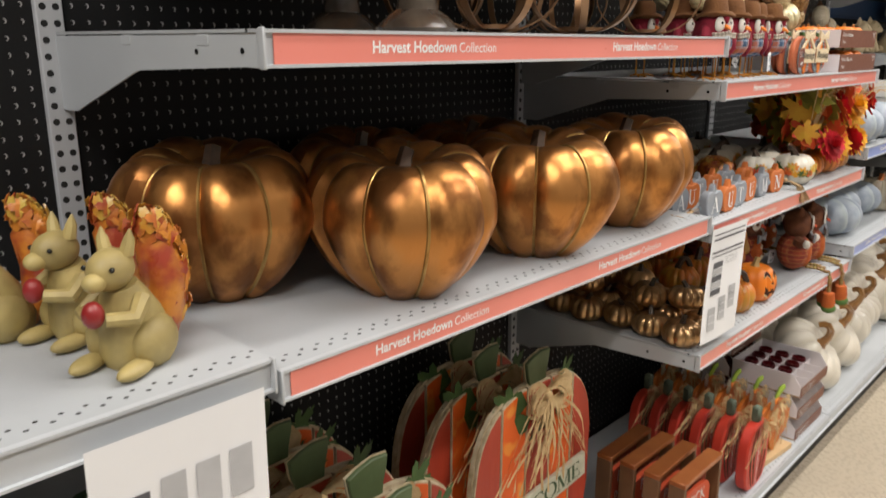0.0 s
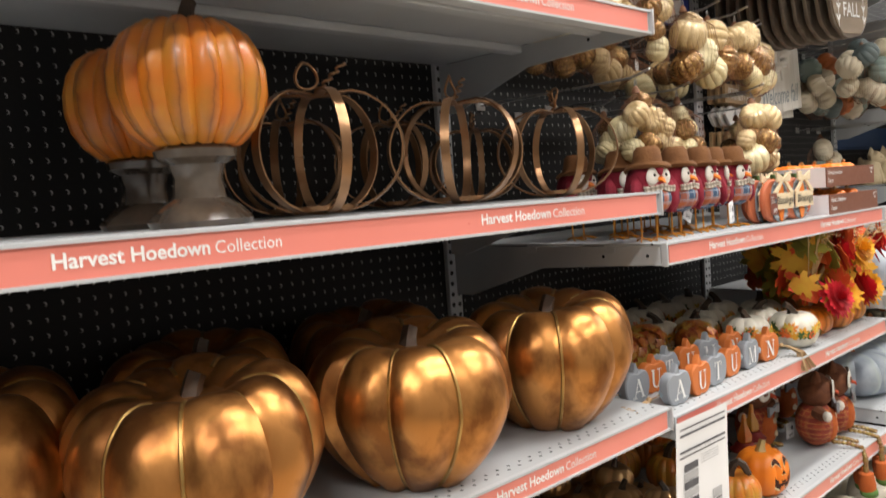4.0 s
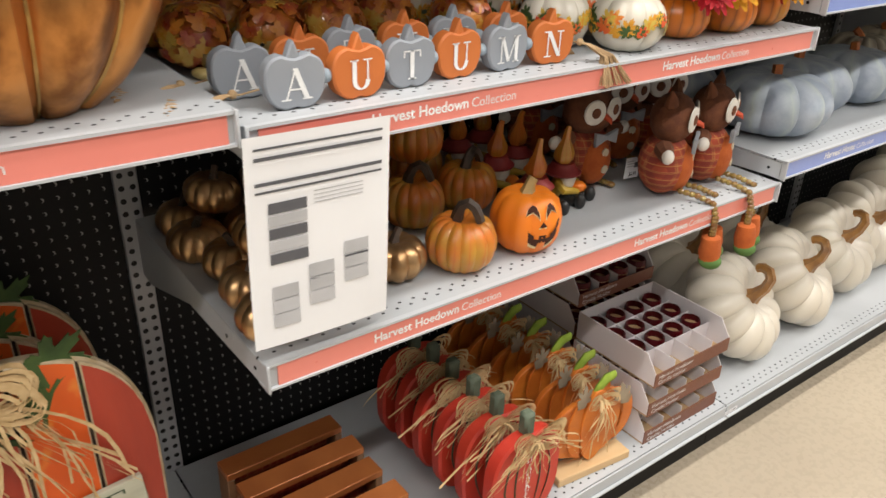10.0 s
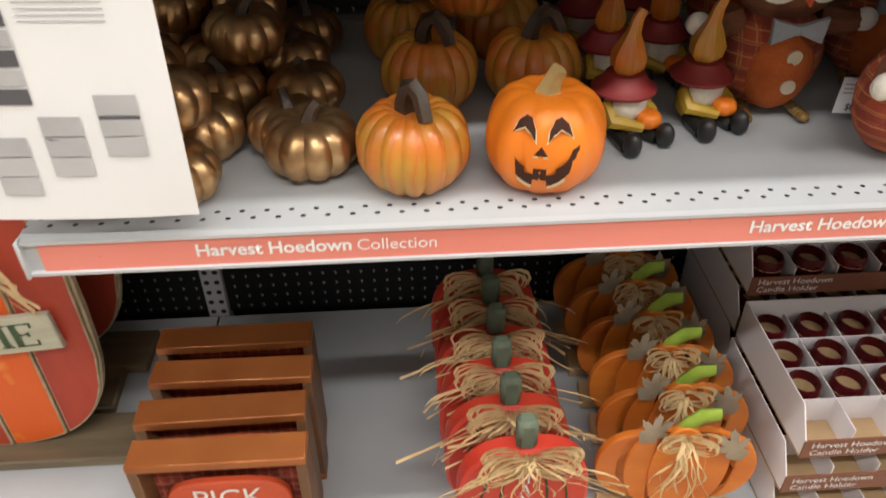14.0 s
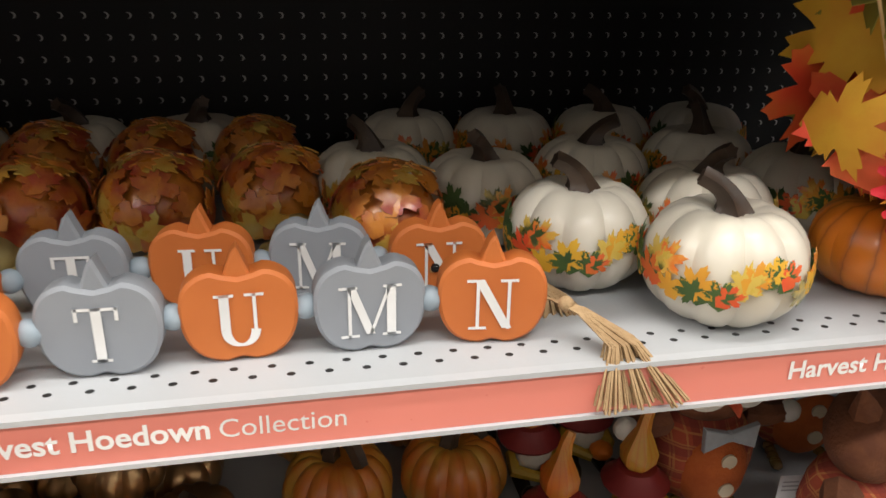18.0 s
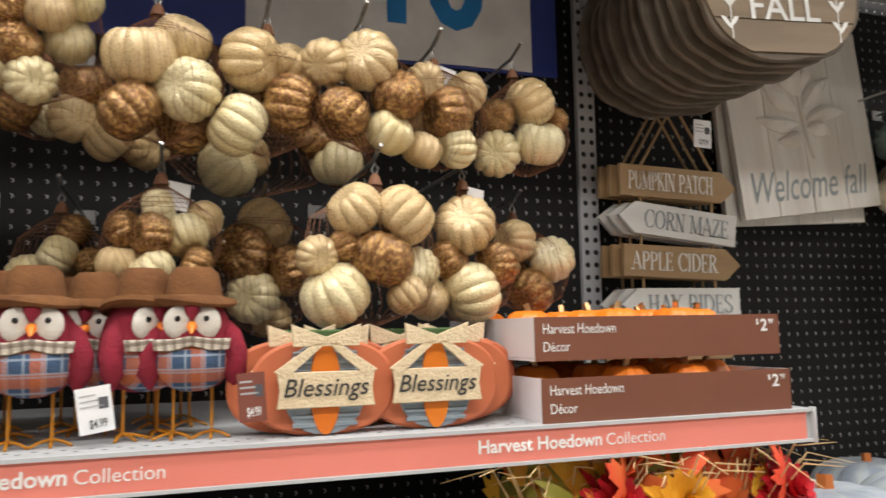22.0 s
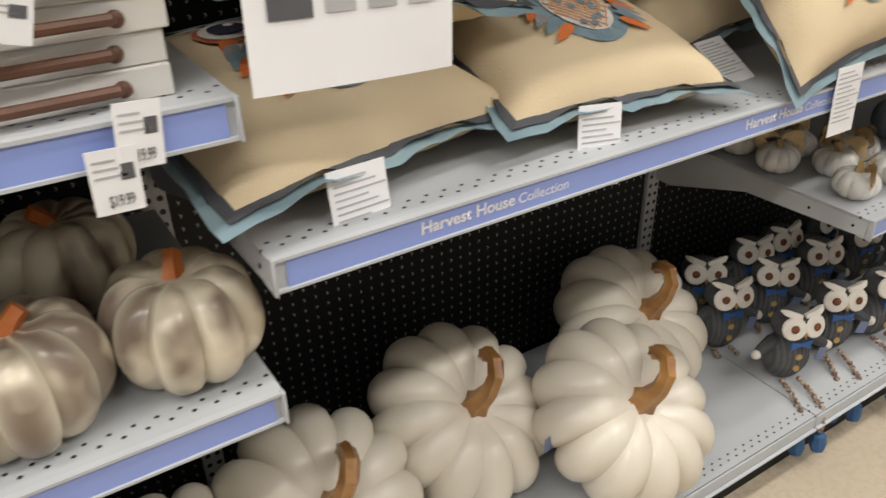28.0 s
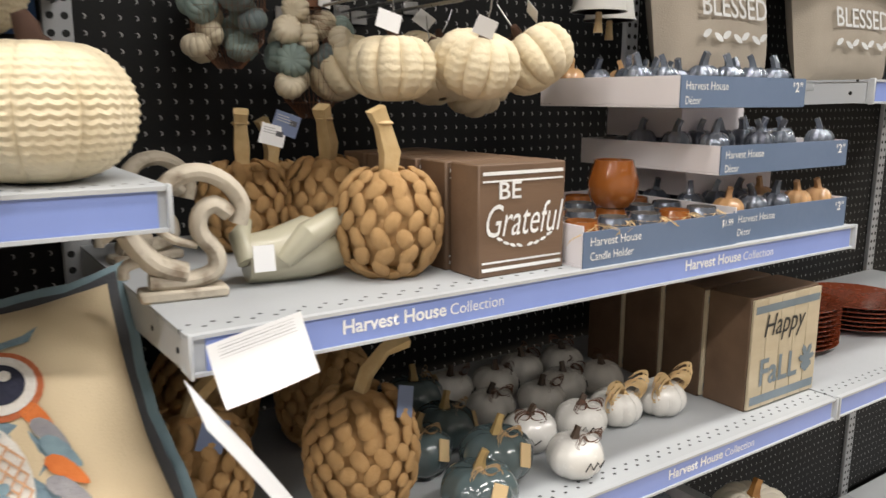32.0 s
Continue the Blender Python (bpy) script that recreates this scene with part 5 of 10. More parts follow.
def gnome(x, y, z, rz):
    g = thing("gnome", "seated gnome figurine in a red hat with a gourd top", "figurine", at(x, y, z, rz), "gnomes")
    part("body", ellipsoid(0.026, 0.022, 0.026, (0, 0, 0.026)), "mustard", g, "mustard jacket")
    part("beard", ellipsoid(0.024, 0.014, 0.026, (0, -0.014, 0.046)), "beard", g)
    part("nose", ellipsoid(0.006, 0.006, 0.006, (0, -0.027, 0.058), 8, 6), "skin", g)
    part("hat", lathe([(0.001, 0.058), (0.036, 0.056), (0.038, 0.06), (0.028, 0.068), (0.022, 0.078), (0.001, 0.08)], 18), "hat_red", g, "dark red brimmed hat")
    part("gourd", tube([(0, 0, 0.076), (0, 0, 0.085), (0.001, 0, 0.098), (0.002, 0, 0.112), (0.003, 0, 0.124), (0.006, 0, 0.138), (0.012, 0, 0.148)], [0.012, 0.019, 0.02, 0.014, 0.008, 0.0065, 0.005], 12, ridges=0.05), "gourd", g, "orange gourd hat top")
    part("pumpkin", pumpkin(0.015, 0.022, 8, 0.1, 0.1, 3, 7), "jack", g, "small orange pumpkin", m=at(0.016, -0.032, 0.018))
    for sx in (-1, 1):
        part("arm", tube([(sx * 0.022, -0.002, 0.042), (sx * 0.028, -0.02, 0.03), (sx * 0.008 + 0.012, -0.036, 0.022)], [0.009, 0.009, 0.006], 8), "mustard", g)
        part("leg", tube([(sx * 0.015, -0.01, 0.01), (sx * 0.022, -0.045, 0.008)], [0.01, 0.009], 8), "boot", g)
        part("boot", ellipsoid(0.010, 0.012, 0.016, (sx * 0.024, -0.054, 0.015)), "boot", g)


for a in ((0.645, -0.262, Z["B1"], 25), (0.745, -0.235, Z["B1"], 20), (0.655, -0.135, Z["B1"], 10), (0.735, -0.105, Z["B1"], -5), (0.65, -0.01, Z["B1"], 0), (0.735, 0.01, Z["B1"], 5)):
    gnome(*a)


def plush_owl(x, y, z, rz, sitting, tag=False):
    o = thing("plush_owl", "orange and brown felt owl with big white eyes and bead legs", "plush toy", at(x, y, z, rz), "orange owls")
    part("body", ellipsoid(0.064, 0.052, 0.066, (0, 0, 0.068)), "owl_plaid", o, "rust check body")
    part("belly", ellipsoid(0.042, 0.03, 0.052, (0, -0.03, 0.062)), "owl_orange", o, "orange belly")
    part("head", ellipsoid(0.062, 0.046, 0.05, (0, -0.004, 0.162)), "owl_brown", o)
    for sx in (-1, 1):
        e = part("eye_ring", lathe([(0.001, 0.004), (0.008, 0.005), (0.024, 0.003), (0.026, 0.0), (0.001, 0.0)], 20), "white_felt", o, "ruffled white eye ring", m=pose(sx * 0.027, -0.044, 0.17, 90, 0, sx * 12))
        p = part("iris", ellipsoid(0.011, 0.011, 0.003, (0, 0, 0.005), 12, 6), "owl_brown", e)
        part("ear", tube([(sx * 0.035, 0, 0.195), (sx * 0.048, 0, 0.215), (sx * 0.054, 0.002, 0.228)], [0.016, 0.009, 0.002], 8), "owl_brown", o)
        part("wing", tube([(sx * 0.05, 0, 0.11), (sx * 0.078, -0.008, 0.108), (sx * 0.098, -0.012, 0.112)], [0.02, 0.016, 0.012], 8), "owl_brown", o)
        part("hand_pad", ellipsoid(0.015, 0.012, 0.014, (sx * 0.1, -0.014, 0.112), 10, 8), "white_felt", o)
        for k, dz in enumerate((0.05, 0.085)):
            if sx > 0:
                part("button", lathe([(0.001, 0), (0.009, 0), (0.009, 0.003), (0.001, 0.003)], 14), "button", o, m=pose(0.004, -0.058 + 0.003 * k, dz, 90))
        if sitting:
            pts = [(sx * 0.022, -0.045, 0.018), (sx * 0.024, -0.08, 0.014), (sx * 0.026, -0.112, 0.004), (sx * 0.027, -0.122, -0.025), (sx * 0.027, -0.122, -0.048), (sx * 0.027, -0.122, -0.07)]
        else:
            pts = [(sx * 0.03, -0.02, 0.01), (sx * 0.034, -0.05, 0.009), (sx * 0.036, -0.062, 0.009)]
        for a, b in zip(pts, pts[1:]):
            for q in (0.0, 0.33, 0.66):
                p = Vector(a).lerp(Vector(b), q)
                part("bead", ellipsoid(0.0078, 0.0078, 0.0062, p, 8, 6), "bead", o)
        if sitting:
            part("boot", tube([(sx * 0.027, -0.122, -0.066), (sx * 0.027, -0.122, -0.069), (sx * 0.027, -0.124, -0.10), (sx * 0.027, -0.126, -0.12)], [0.012, 0.019, 0.023, 0.02], 16), "owl_orange", o, "orange felt boot")
            part("sole", ellipsoid(0.022, 0.024, 0.018, (sx * 0.027, -0.128, -0.122), 14, 10), "shoe_green", o, "green boot toe")
    bk = part("beak", tube([(0, -0.048, 0.16), (0, -0.062, 0.155), (0, -0.066, 0.148)], [0.007, 0.005, 0.001], 6), "pumpkin_red", o)
    bow = part("bow_tie", ellipsoid(0.006, 0.006, 0.007, (0, -0.055, 0.118), 8, 6), "grey_cloth", o, "grey cloth bow tie")
    for sx in (-1, 1):
        w = [(0, -0.004), (sx * 0.03, -0.016), (sx * 0.032, 0.014), (0, 0.005)]
        part("bow_wing", plate(w if sx > 0 else list(reversed(w)), 0.008, 0.001), "grey_cloth", bow, m=pose(0, -0.06, 0.118))


for a in ((0.838, -0.20, Z["B1"], 0, False), (0.945, -0.325, Z["B1"], 32, True), (1.078, -0.325, Z["B1"], 24, True), (1.01, -0.13, Z["B1"], -10, False), (0.86, -0.02, Z["B1"], 0, False),
          (1.13, -0.14, Z["B1"], -15, False), (1.02, 0.02, Z["B1"], 0, False)):
    plush_owl(*a)


def letter_block(c, grey, parent, m):
    def dip(px, pz):
        return pz - (0.006 * math.cos(px * 90) if abs(px) < 0.017 and pz > 0.05 else 0.0) + (0.003 * math.cos(px * 140) if abs(px) < 0.011 and pz < 0.02 else 0.0)
    o = [(px * (1 - 0.30 * max(0.0, 0.45 - pz / 0.07)), dip(px, pz)) for px, pz in super_outline(0.079, 0.068, 3.0, 44, 0.0)]
    tone = "grey_block" if grey else "orange_block"
    b = part("letter_block", plate(o, 0.022, 0.0025), tone, parent, m=m)
    part("stalk", plate([(-0.012, 0.056), (0.012, 0.056), (0.006, 0.070), (0.001, 0.083), (-0.003, 0.079)], 0.016, 0.002), tone, b, m=pose(0, 0.003, 0))
    h = 0.039
    w = 0.043 * serif_glyph(c)[2]
    part("lettering", serif_text(c, w, h), None, b, m=pose(-w / 2, -0.0008, 0.0125))


def garland(y0, xs, seed):
    g = thing("autumn_garland", "garland of grey and orange pumpkin blocks lettered AUTUMN", "garland", at(0, 0, Z["B2"]), "autumn garlands")
    rnd = random.Random(seed)
    pts = []
    for k, (c, x) in enumerate(zip("AUTUMN", xs)):
        letter_block(c, k % 2 == 0, g, pose(x, y0[k], 0.0, 0, 0, rnd.uniform(-8, 8)))
        pts.append((x, y0[k] + 0.011, 0.034))
    ends = [(xs[0] - 0.058, y0[0] + 0.03, 0.02)] + pts + [(xs[-1] + 0.045, y0[-1] + 0.005, 0.03)]
    part("cord", tube(ends, 0.0012, 5), "jute", g)
    for a, b in zip(ends, ends[1:]):
        part("wood_bead", ellipsoid(0.0095, 0.0095, 0.0095, Vector(a).lerp(Vector(b), 0.5), 12, 8), "greybead", g, "blue grey wooden bead")
    for sx, e in ((-1, ends[0]), (1, ends[-1])):
        bm = bmesh.new()
        e = Vector(e)
        over = Vector((0.036 * sx, -0.034, -0.018)) if sx > 0 else Vector((-0.05, -0.012, -0.006))
        for k in range(90):
            a, c = rnd.uniform(-1, 1), rnd.uniform(-1, 1)
            p1 = e + over * 0.5 + Vector((0.004 * a, 0.004 * c, 0.006))
            p2 = e + over * 1.15 + Vector((0.012 * a, 0.007 * c, 0.002))
            p3 = p2 + (Vector((0.014 * sx + 0.026 * a, -0.012 + 0.003 * c, -0.04 - 0.006 * rnd.random())) if sx > 0 else Vector((-0.036, 0.026 * a, -0.004 + 0.012 * abs(c))))
            merge(bm, tube([e, p1, p2, p3], 0.0011, 4))
        tagged(part("tassel", bm, "jute", g, "jute tassel"), kind="stuff")
        part("tassel_knot", ellipsoid(0.006, 0.006, 0.006, e + over * 0.25 + Vector((0, 0, 0.004)), 8, 6), "jute", g)


garland([-0.406, -0.405, -0.395, -0.388, -0.389, -0.393], [0.087, 0.178, 0.264, 0.352, 0.441, 0.528], 3)
garland([-0.335, -0.32, -0.30, -0.30, -0.30, -0.315], [0.05, 0.14, 0.228, 0.32, 0.41, 0.505], 4)


def hedgehog(x, y, z, rz, s=1.0):
    rnd = random.Random(9)
    h = thing("leaf_hedgehog", "hedgehog figurine with a coat of glossy autumn leaves", "figurine", at(x, y, z, rz, s), "leaf hedgehogs")
    b = part("body", ellipsoid(0.043, 0.051, 0.043, (0, 0.008, 0.044)), "autumn", h)
    part("face", ellipsoid(0.019, 0.024, 0.017, (0, -0.042, 0.024)), "resin", h, "yellow resin face")
    part("snout", ellipsoid(0.009, 0.016, 0.008, (0, -0.068, 0.028)), "resin", h)
    part("nose", ellipsoid(0.004, 0.004, 0.004, (0, -0.084, 0.03), 8, 6), "shiny_black", h)
    for sx in (-1, 1):
        part("eye", ellipsoid(0.0032, 0.0032, 0.0032, (sx * 0.013, -0.062, 0.04), 8, 6), "shiny_black", h)
        part("foot", ellipsoid(0.012, 0.016, 0.008, (sx * 0.022, -0.04, 0.008)), "resin", h)
    for k in range(64):
        th, ph = rnd.uniform(0.1, 2.0), rnd.uniform(-1.25, 4.4)
        q = Vector((0.047 * math.sin(th) * math.cos(ph), 0.008 + 0.055 * math.sin(th) * math.sin(ph), 0.046 + 0.047 * math.cos(th)))
        n = Vector((q.x, q.y - 0.008, q.z - 0.046)).normalized()
        part("leaf", leaf(rnd.uniform(0.028, 0.04), 0.0014, rnd, rnd.uniform(-0.1, 0.6), 3), rnd.choice(("autumn", "autumn", "autumn", "leaf_gold")), b, m=Matrix.Translation(q) @ (-n).to_track_quat("Y", "Z").to_matrix().to_4x4() @ pose(0, -0.002, -0.014, 0, rnd.uniform(-60, 60), 0))
    return h


hg = hedgehog(0.055, -0.17, Z["B2"], 10)
for k, (x, y) in enumerate(((0.165, -0.175), (0.275, -0.17), (0.38, -0.155), (0.478, -0.235), (0.05, -0.035), (0.15, -0.03), (0.255, -0.03), (0.36, -0.025))):
    put_copy(hg, at(x, y, Z["B2"], (k * 47) % 50 - 25))


def leaf_pumpkin():
    rnd = random.Random(2)
    p = thing("leaf_band_pumpkin", "glazed cream ceramic pumpkin with a band of painted autumn leaves", "decorative pumpkin", group="leaf band pumpkins")
    b = part("body", pumpkin(0.064, 0.095, 10, 0.085, 0.13, 6, 14, 0.6, power=0.66), "ceramic", p)
    part("stem", stem(0.036, 0.0068, 0.25, curl=0.45, way=2.7, ridges=0.2, flare=2.8), "stemwood", p, "dark ceramic stem", m=at(0, 0, 0.078))
    n = 40
    for k in range(n):
        a = 2 * math.pi * k / n + rnd.uniform(-0.1, 0.1)
        z = 0.05 + rnd.uniform(-0.013, 0.012)
        lf = leaf(rnd.uniform(0.024, 0.036), 0.0006, rnd, 0.0)
        for v in lf.verts:
            v.co.z -= 0.017
        lf.transform(pose(0, 0, 0, 0, rnd.uniform(-90, 90), 0))
        for v in lf.verts:
            w = a + v.co.x / 0.064
            zz = z + v.co.z
            r = 0.0664 * max(0.2, 1 - ((zz - 0.047) / 0.056) ** 2) ** 0.34 + v.co.y * 0.6 * -1
            v.co = Vector((r * math.sin(w), -r * math.cos(w), zz))
        part("painted_leaf", lf, ("leaf_yellow", "leaf_green", "leaf_red", "leafpaint", "leaf_yellow", "leafpaint2", "leaf_green")[k % 7], b)
    return p


lp = leaf_pumpkin()
SP = [(0.722, -0.368), (0.632, -0.285), (0.576, -0.175), (0.768, -0.255), (0.705, -0.13), (0.905, -0.20), (0.845, -0.10), (0.472, -0.125), (0.035, 0.04 + 0.005), (0.165, 0.045), (0.295, 0.045), (0.41, 0.045 + 0.03),
      (0.535, 0.04), (0.655, 0.05), (0.785, 0.05), (0.915, 0.05)]
lp.matrix_basis = at(SP[0][0], SP[0][1], Z["B2"], 0)
for k, (x, y) in enumerate(SP[1:]):
    if (x, y) == (0.41, 0.075):
        continue
    put_copy(lp, at(x, min(y, 0.033), Z["B2"], 53 * k + 20, 0.97))


def flower(petals, r, material, parent, m, rows=3):
    bm = bmesh.new()
    rnd = random.Random(int(r * 1e5) + petals)
    for row in range(rows):
        for k in range(petals):
            a = 2 * math.pi * (k + 0.5 * row) / petals + rnd.uniform(-0.1, 0.1)
            ln = r * (1 - 0.13 * row) * rnd.uniform(0.85, 1.1)
            lift = -0.05 + 0.27 * row
            prev = None
            for i in range(5):
                t = i / 4
                w = r * 0.155 * math.sin(math.pi * (0.12 + 0.8 * t))
                c = Vector((math.cos(a), math.sin(a), 0)) * ln * t * math.cos(lift) + Vector((0, 0, ln * t * math.sin(lift) + 0.004 * row))
                sd = Vector((-math.sin(a), math.cos(a), 0)) * w
                rw = (bm.verts.new(c - sd + Vector((0, 0, w * 0.3))), bm.verts.new(c), bm.verts.new(c + sd + Vector((0, 0, w * 0.3))))
                if prev:
                    bm.faces.new((prev[0], prev[1], rw[1], rw[0]))
                    bm.faces.new((prev[1], prev[2], rw[2], rw[1]))
                prev = rw
    return part("flower", bm, material, parent, "silk flower", m=m)


def flower_pot(x, y, z, rz, colours, seed):
    rnd = random.Random(seed)
    f = thing("flower_arrangement", "silk autumn leaves and flowers in an orange pumpkin pot", "flower arrangement", at(x, y, z, rz), "flower arrangements")
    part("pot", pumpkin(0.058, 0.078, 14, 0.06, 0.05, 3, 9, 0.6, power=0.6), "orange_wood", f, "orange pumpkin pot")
    for k in range(34):
        a, e = rnd.uniform(0, 6.283), rnd.uniform(0.15, 1.25)
        rr = rnd.uniform(0.05, 0.11)
        q = Vector((rr * math.cos(a) * math.sin(e + 0.5), rr * math.sin(a) * 0.85, 0.085 + 0.17 * rnd.random()))
        part("leaf", leaf(rnd.uniform(0.085, 0.135), 0.0008, rnd, 0.35), rnd.choice(("leaf_red", "leaf_yellow", "leaf_yellow", "leaf_olive", "leaf_red")), f,
             m=Matrix.Translation(q) @ Euler((rnd.uniform(-1.0, 0.2), rnd.uniform(-1.6, 1.6), a + 1.57 + rnd.uniform(-0.6, 0.6))).to_matrix().to_4x4())
    for k, c in enumerate(colours):
        a = -1.57 + (k - (len(colours) - 1) / 2) * 0.75
        q = Vector((0.082 * math.cos(a), 0.075 * math.sin(a), 0.105 + 0.115 * (k % 2)))
        flower(24, 0.058, c, f, Matrix.Translation(q) @ Vector((math.cos(a), math.sin(a), 0.45)).to_track_quat("Z", "Y").to_matrix().to_4x4(), 6)
    bm = bmesh.new()
    for k in range(40):
        a = rnd.uniform(0, 6.283)
        d = Vector((0.12 * math.cos(a) * rnd.random(), 0.10 * math.sin(a) * rnd.random() - 0.035, 0.255 + 0.035 * rnd.random()))
        tip = Vector((d.x * 1.5 + rnd.uniform(-0.02, 0.02), d.y * 1.45, d.z + rnd.uniform(-0.02, 0.012)))
        merge(bm, tube([Vector((0, 0, 0.08)), Vector((d.x * 0.4, d.y * 0.4, 0.18)), d, tip], [0.0011, 0.0012, 0.0014, 0.0004], 4))
    tagged(part("dry_grass", bm, "raffia", f, "dry grass stalks"), kind="stuff")
    for k in range(3):
        a = rnd.uniform(0, 6.283)
        bm = bmesh.new()
        for i in range(60):
            merge(bm, ellipsoid(0.0028, 0.0028, 0.0028, (0.06 * math.cos(a) + rnd.uniform(-0.018, 0.018), 0.06 * math.sin(a) + rnd.uniform(-0.018, 0.018), 0.2 + rnd.uniform(0, 0.07)), 5, 4))
        tagged(part("berry_spray", bm, "tag_brown", f, "brown berry spray"), kind="stuff")


flower_pot(0.885, -0.345, Z["B2"], 8, ("petal_red", "petal_red"), 1)
flower_pot(1.015, -0.355, Z["B2"], -6, ("petal_yellow", "petal_yellow", "petal_red"), 2)
flower_pot(1.14, -0.345, Z["B2"], 0, ("petal_yellow", "petal_red"), 3)
flower_pot(1.02, -0.20, Z["B2"], 60, ("petal_yellow", "petal_yellow"), 4)
flower_pot(1.14, -0.17, Z["B2"], 120, ("petal_red",), 5)


def bird(x, y, z, rz):
    b = thing("plush_cardinal", "crimson felt bird in a brown hat and tartan vest", "plush toy", at(x, y, z, rz), "plush birds")
    part("body", tube([(0, 0.003, 0.05), (0, 0.003, 0.056), (0, 0.003, 0.07), (0, 0.003, 0.088), (0, 0.003, 0.108), (0, 0.002, 0.128), (0, 0.002, 0.142), (0, 0.002, 0.148)], [0.012, 0.028, 0.040, 0.045, 0.042, 0.037, 0.030, 0.016], 18), "felt_red", b)
    part("vest", ellipsoid(0.0405, 0.033, 0.033, (0, -0.0125, 0.083)), "tartan", b, "blue and orange tartan front")
    part("face", ellipsoid(0.0165, 0.007, 0.0185, (-0.013, -0.0315, 0.124), bm=ellipsoid(0.0165, 0.007, 0.0185, (0.013, -0.0315, 0.124))), "white_felt", b, "white felt face")
    part("forehead", tube([(0, -0.029, 0.142), (0, -0.037, 0.136), (0, -0.040, 0.127)], [0.010, 0.008, 0.002], 8), "felt_red", b, "crimson felt forehead point")
    for sx in (-1, 1):
        part("eye", ellipsoid(0.0034, 0.0026, 0.0034, (sx * 0.0145, -0.0376, 0.128), 8, 6), "shiny_black", b)
        part("wing", tube([(sx * 0.028, -0.004, 0.126), (sx * 0.037, -0.012, 0.110), (sx * 0.043, -0.018, 0.090), (sx * 0.044, -0.020, 0.070), (sx * 0.042, -0.018, 0.054)], [0.006, 0.011, 0.012, 0.010, 0.002], 10, flat=1.3), "felt_red", b, "crimson felt wing")
        part("leg", tube([(sx * 0.02, 0, 0.058), (sx * 0.02, 0, 0.004)], 0.0018, 6), "leg_orange", b)
        for a in (-45, 0, 45, 180):
            d = Vector((math.sin(radians(a)), -math.cos(radians(a)), 0)) * (0.027 if a != 180 else 0.015)
            part("toe", tube([(sx * 0.02, 0, 0.007), (sx * 0.02 + d.x * 0.6, d.y * 0.6, 0.005), (sx * 0.02 + d.x, d.y, 0.0016)], 0.0016, 5), "leg_orange", b)
        sc = [(0, -0.005), (sx * 0.02, -0.009), (sx * 0.04, -0.006), (sx * 0.041, 0.006), (sx * 0.02, 0.004), (0, 0.005)]
        part("bow", plate(sc if sx > 0 else list(reversed(sc)), 0.006, 0.001), "gingham", b, "brown gingham bow", m=pose(0, -0.046, 0.105, 0, sx * 6, sx * 14))
    part("beak", tube([(0, -0.036, 0.1205), (0, -0.046, 0.117), (0, -0.051, 0.112)], [0.006, 0.004, 0.001], 6), "jack", b)
    rim = [[Vector((r * math.cos(a), r * 0.94 * math.sin(a) - 0.003, zz + 0.004 * math.sin(2 * a + 0.6) * (r > 0.04) - 0.10 * r * math.sin(a) * (r > 0.034))) for a in [2 * math.pi * k / 24 for k in range(24)]]
           for r, zz in ((0.001, 0.144), (0.034, 0.143), (0.044, 0.142), (0.047, 0.145), (0.045, 0.15), (0.038, 0.152), (0.031, 0.154), (0.0285, 0.166), (0.026, 0.18), (0.019, 0.187), (0.001, 0.185))]
    part("hat", grid_tube(rim), "hat_brown", b, "brown felt hat with a wavy brim", m=pose(0, 0, -0.002))
    return b


bd = bird(0.180, -0.362, Z["B3"], 4)
for x, y, r in ((0.060, -0.372, -16), (0.284, -0.358, 6), (0.388, -0.335, 32), (0.442, -0.356, -4), (0.115, -0.27, -10), (0.232, -0.285, 25), (0.335, -0.27, -12), (0.42, -0.24, 5), (0.10, -0.17, 0), (0.21, -0.2, 12), (0.31, -0.19, -6), (0.41, -0.17, 3)):
    put_copy(bd, at(x, y, Z["B3"], r))


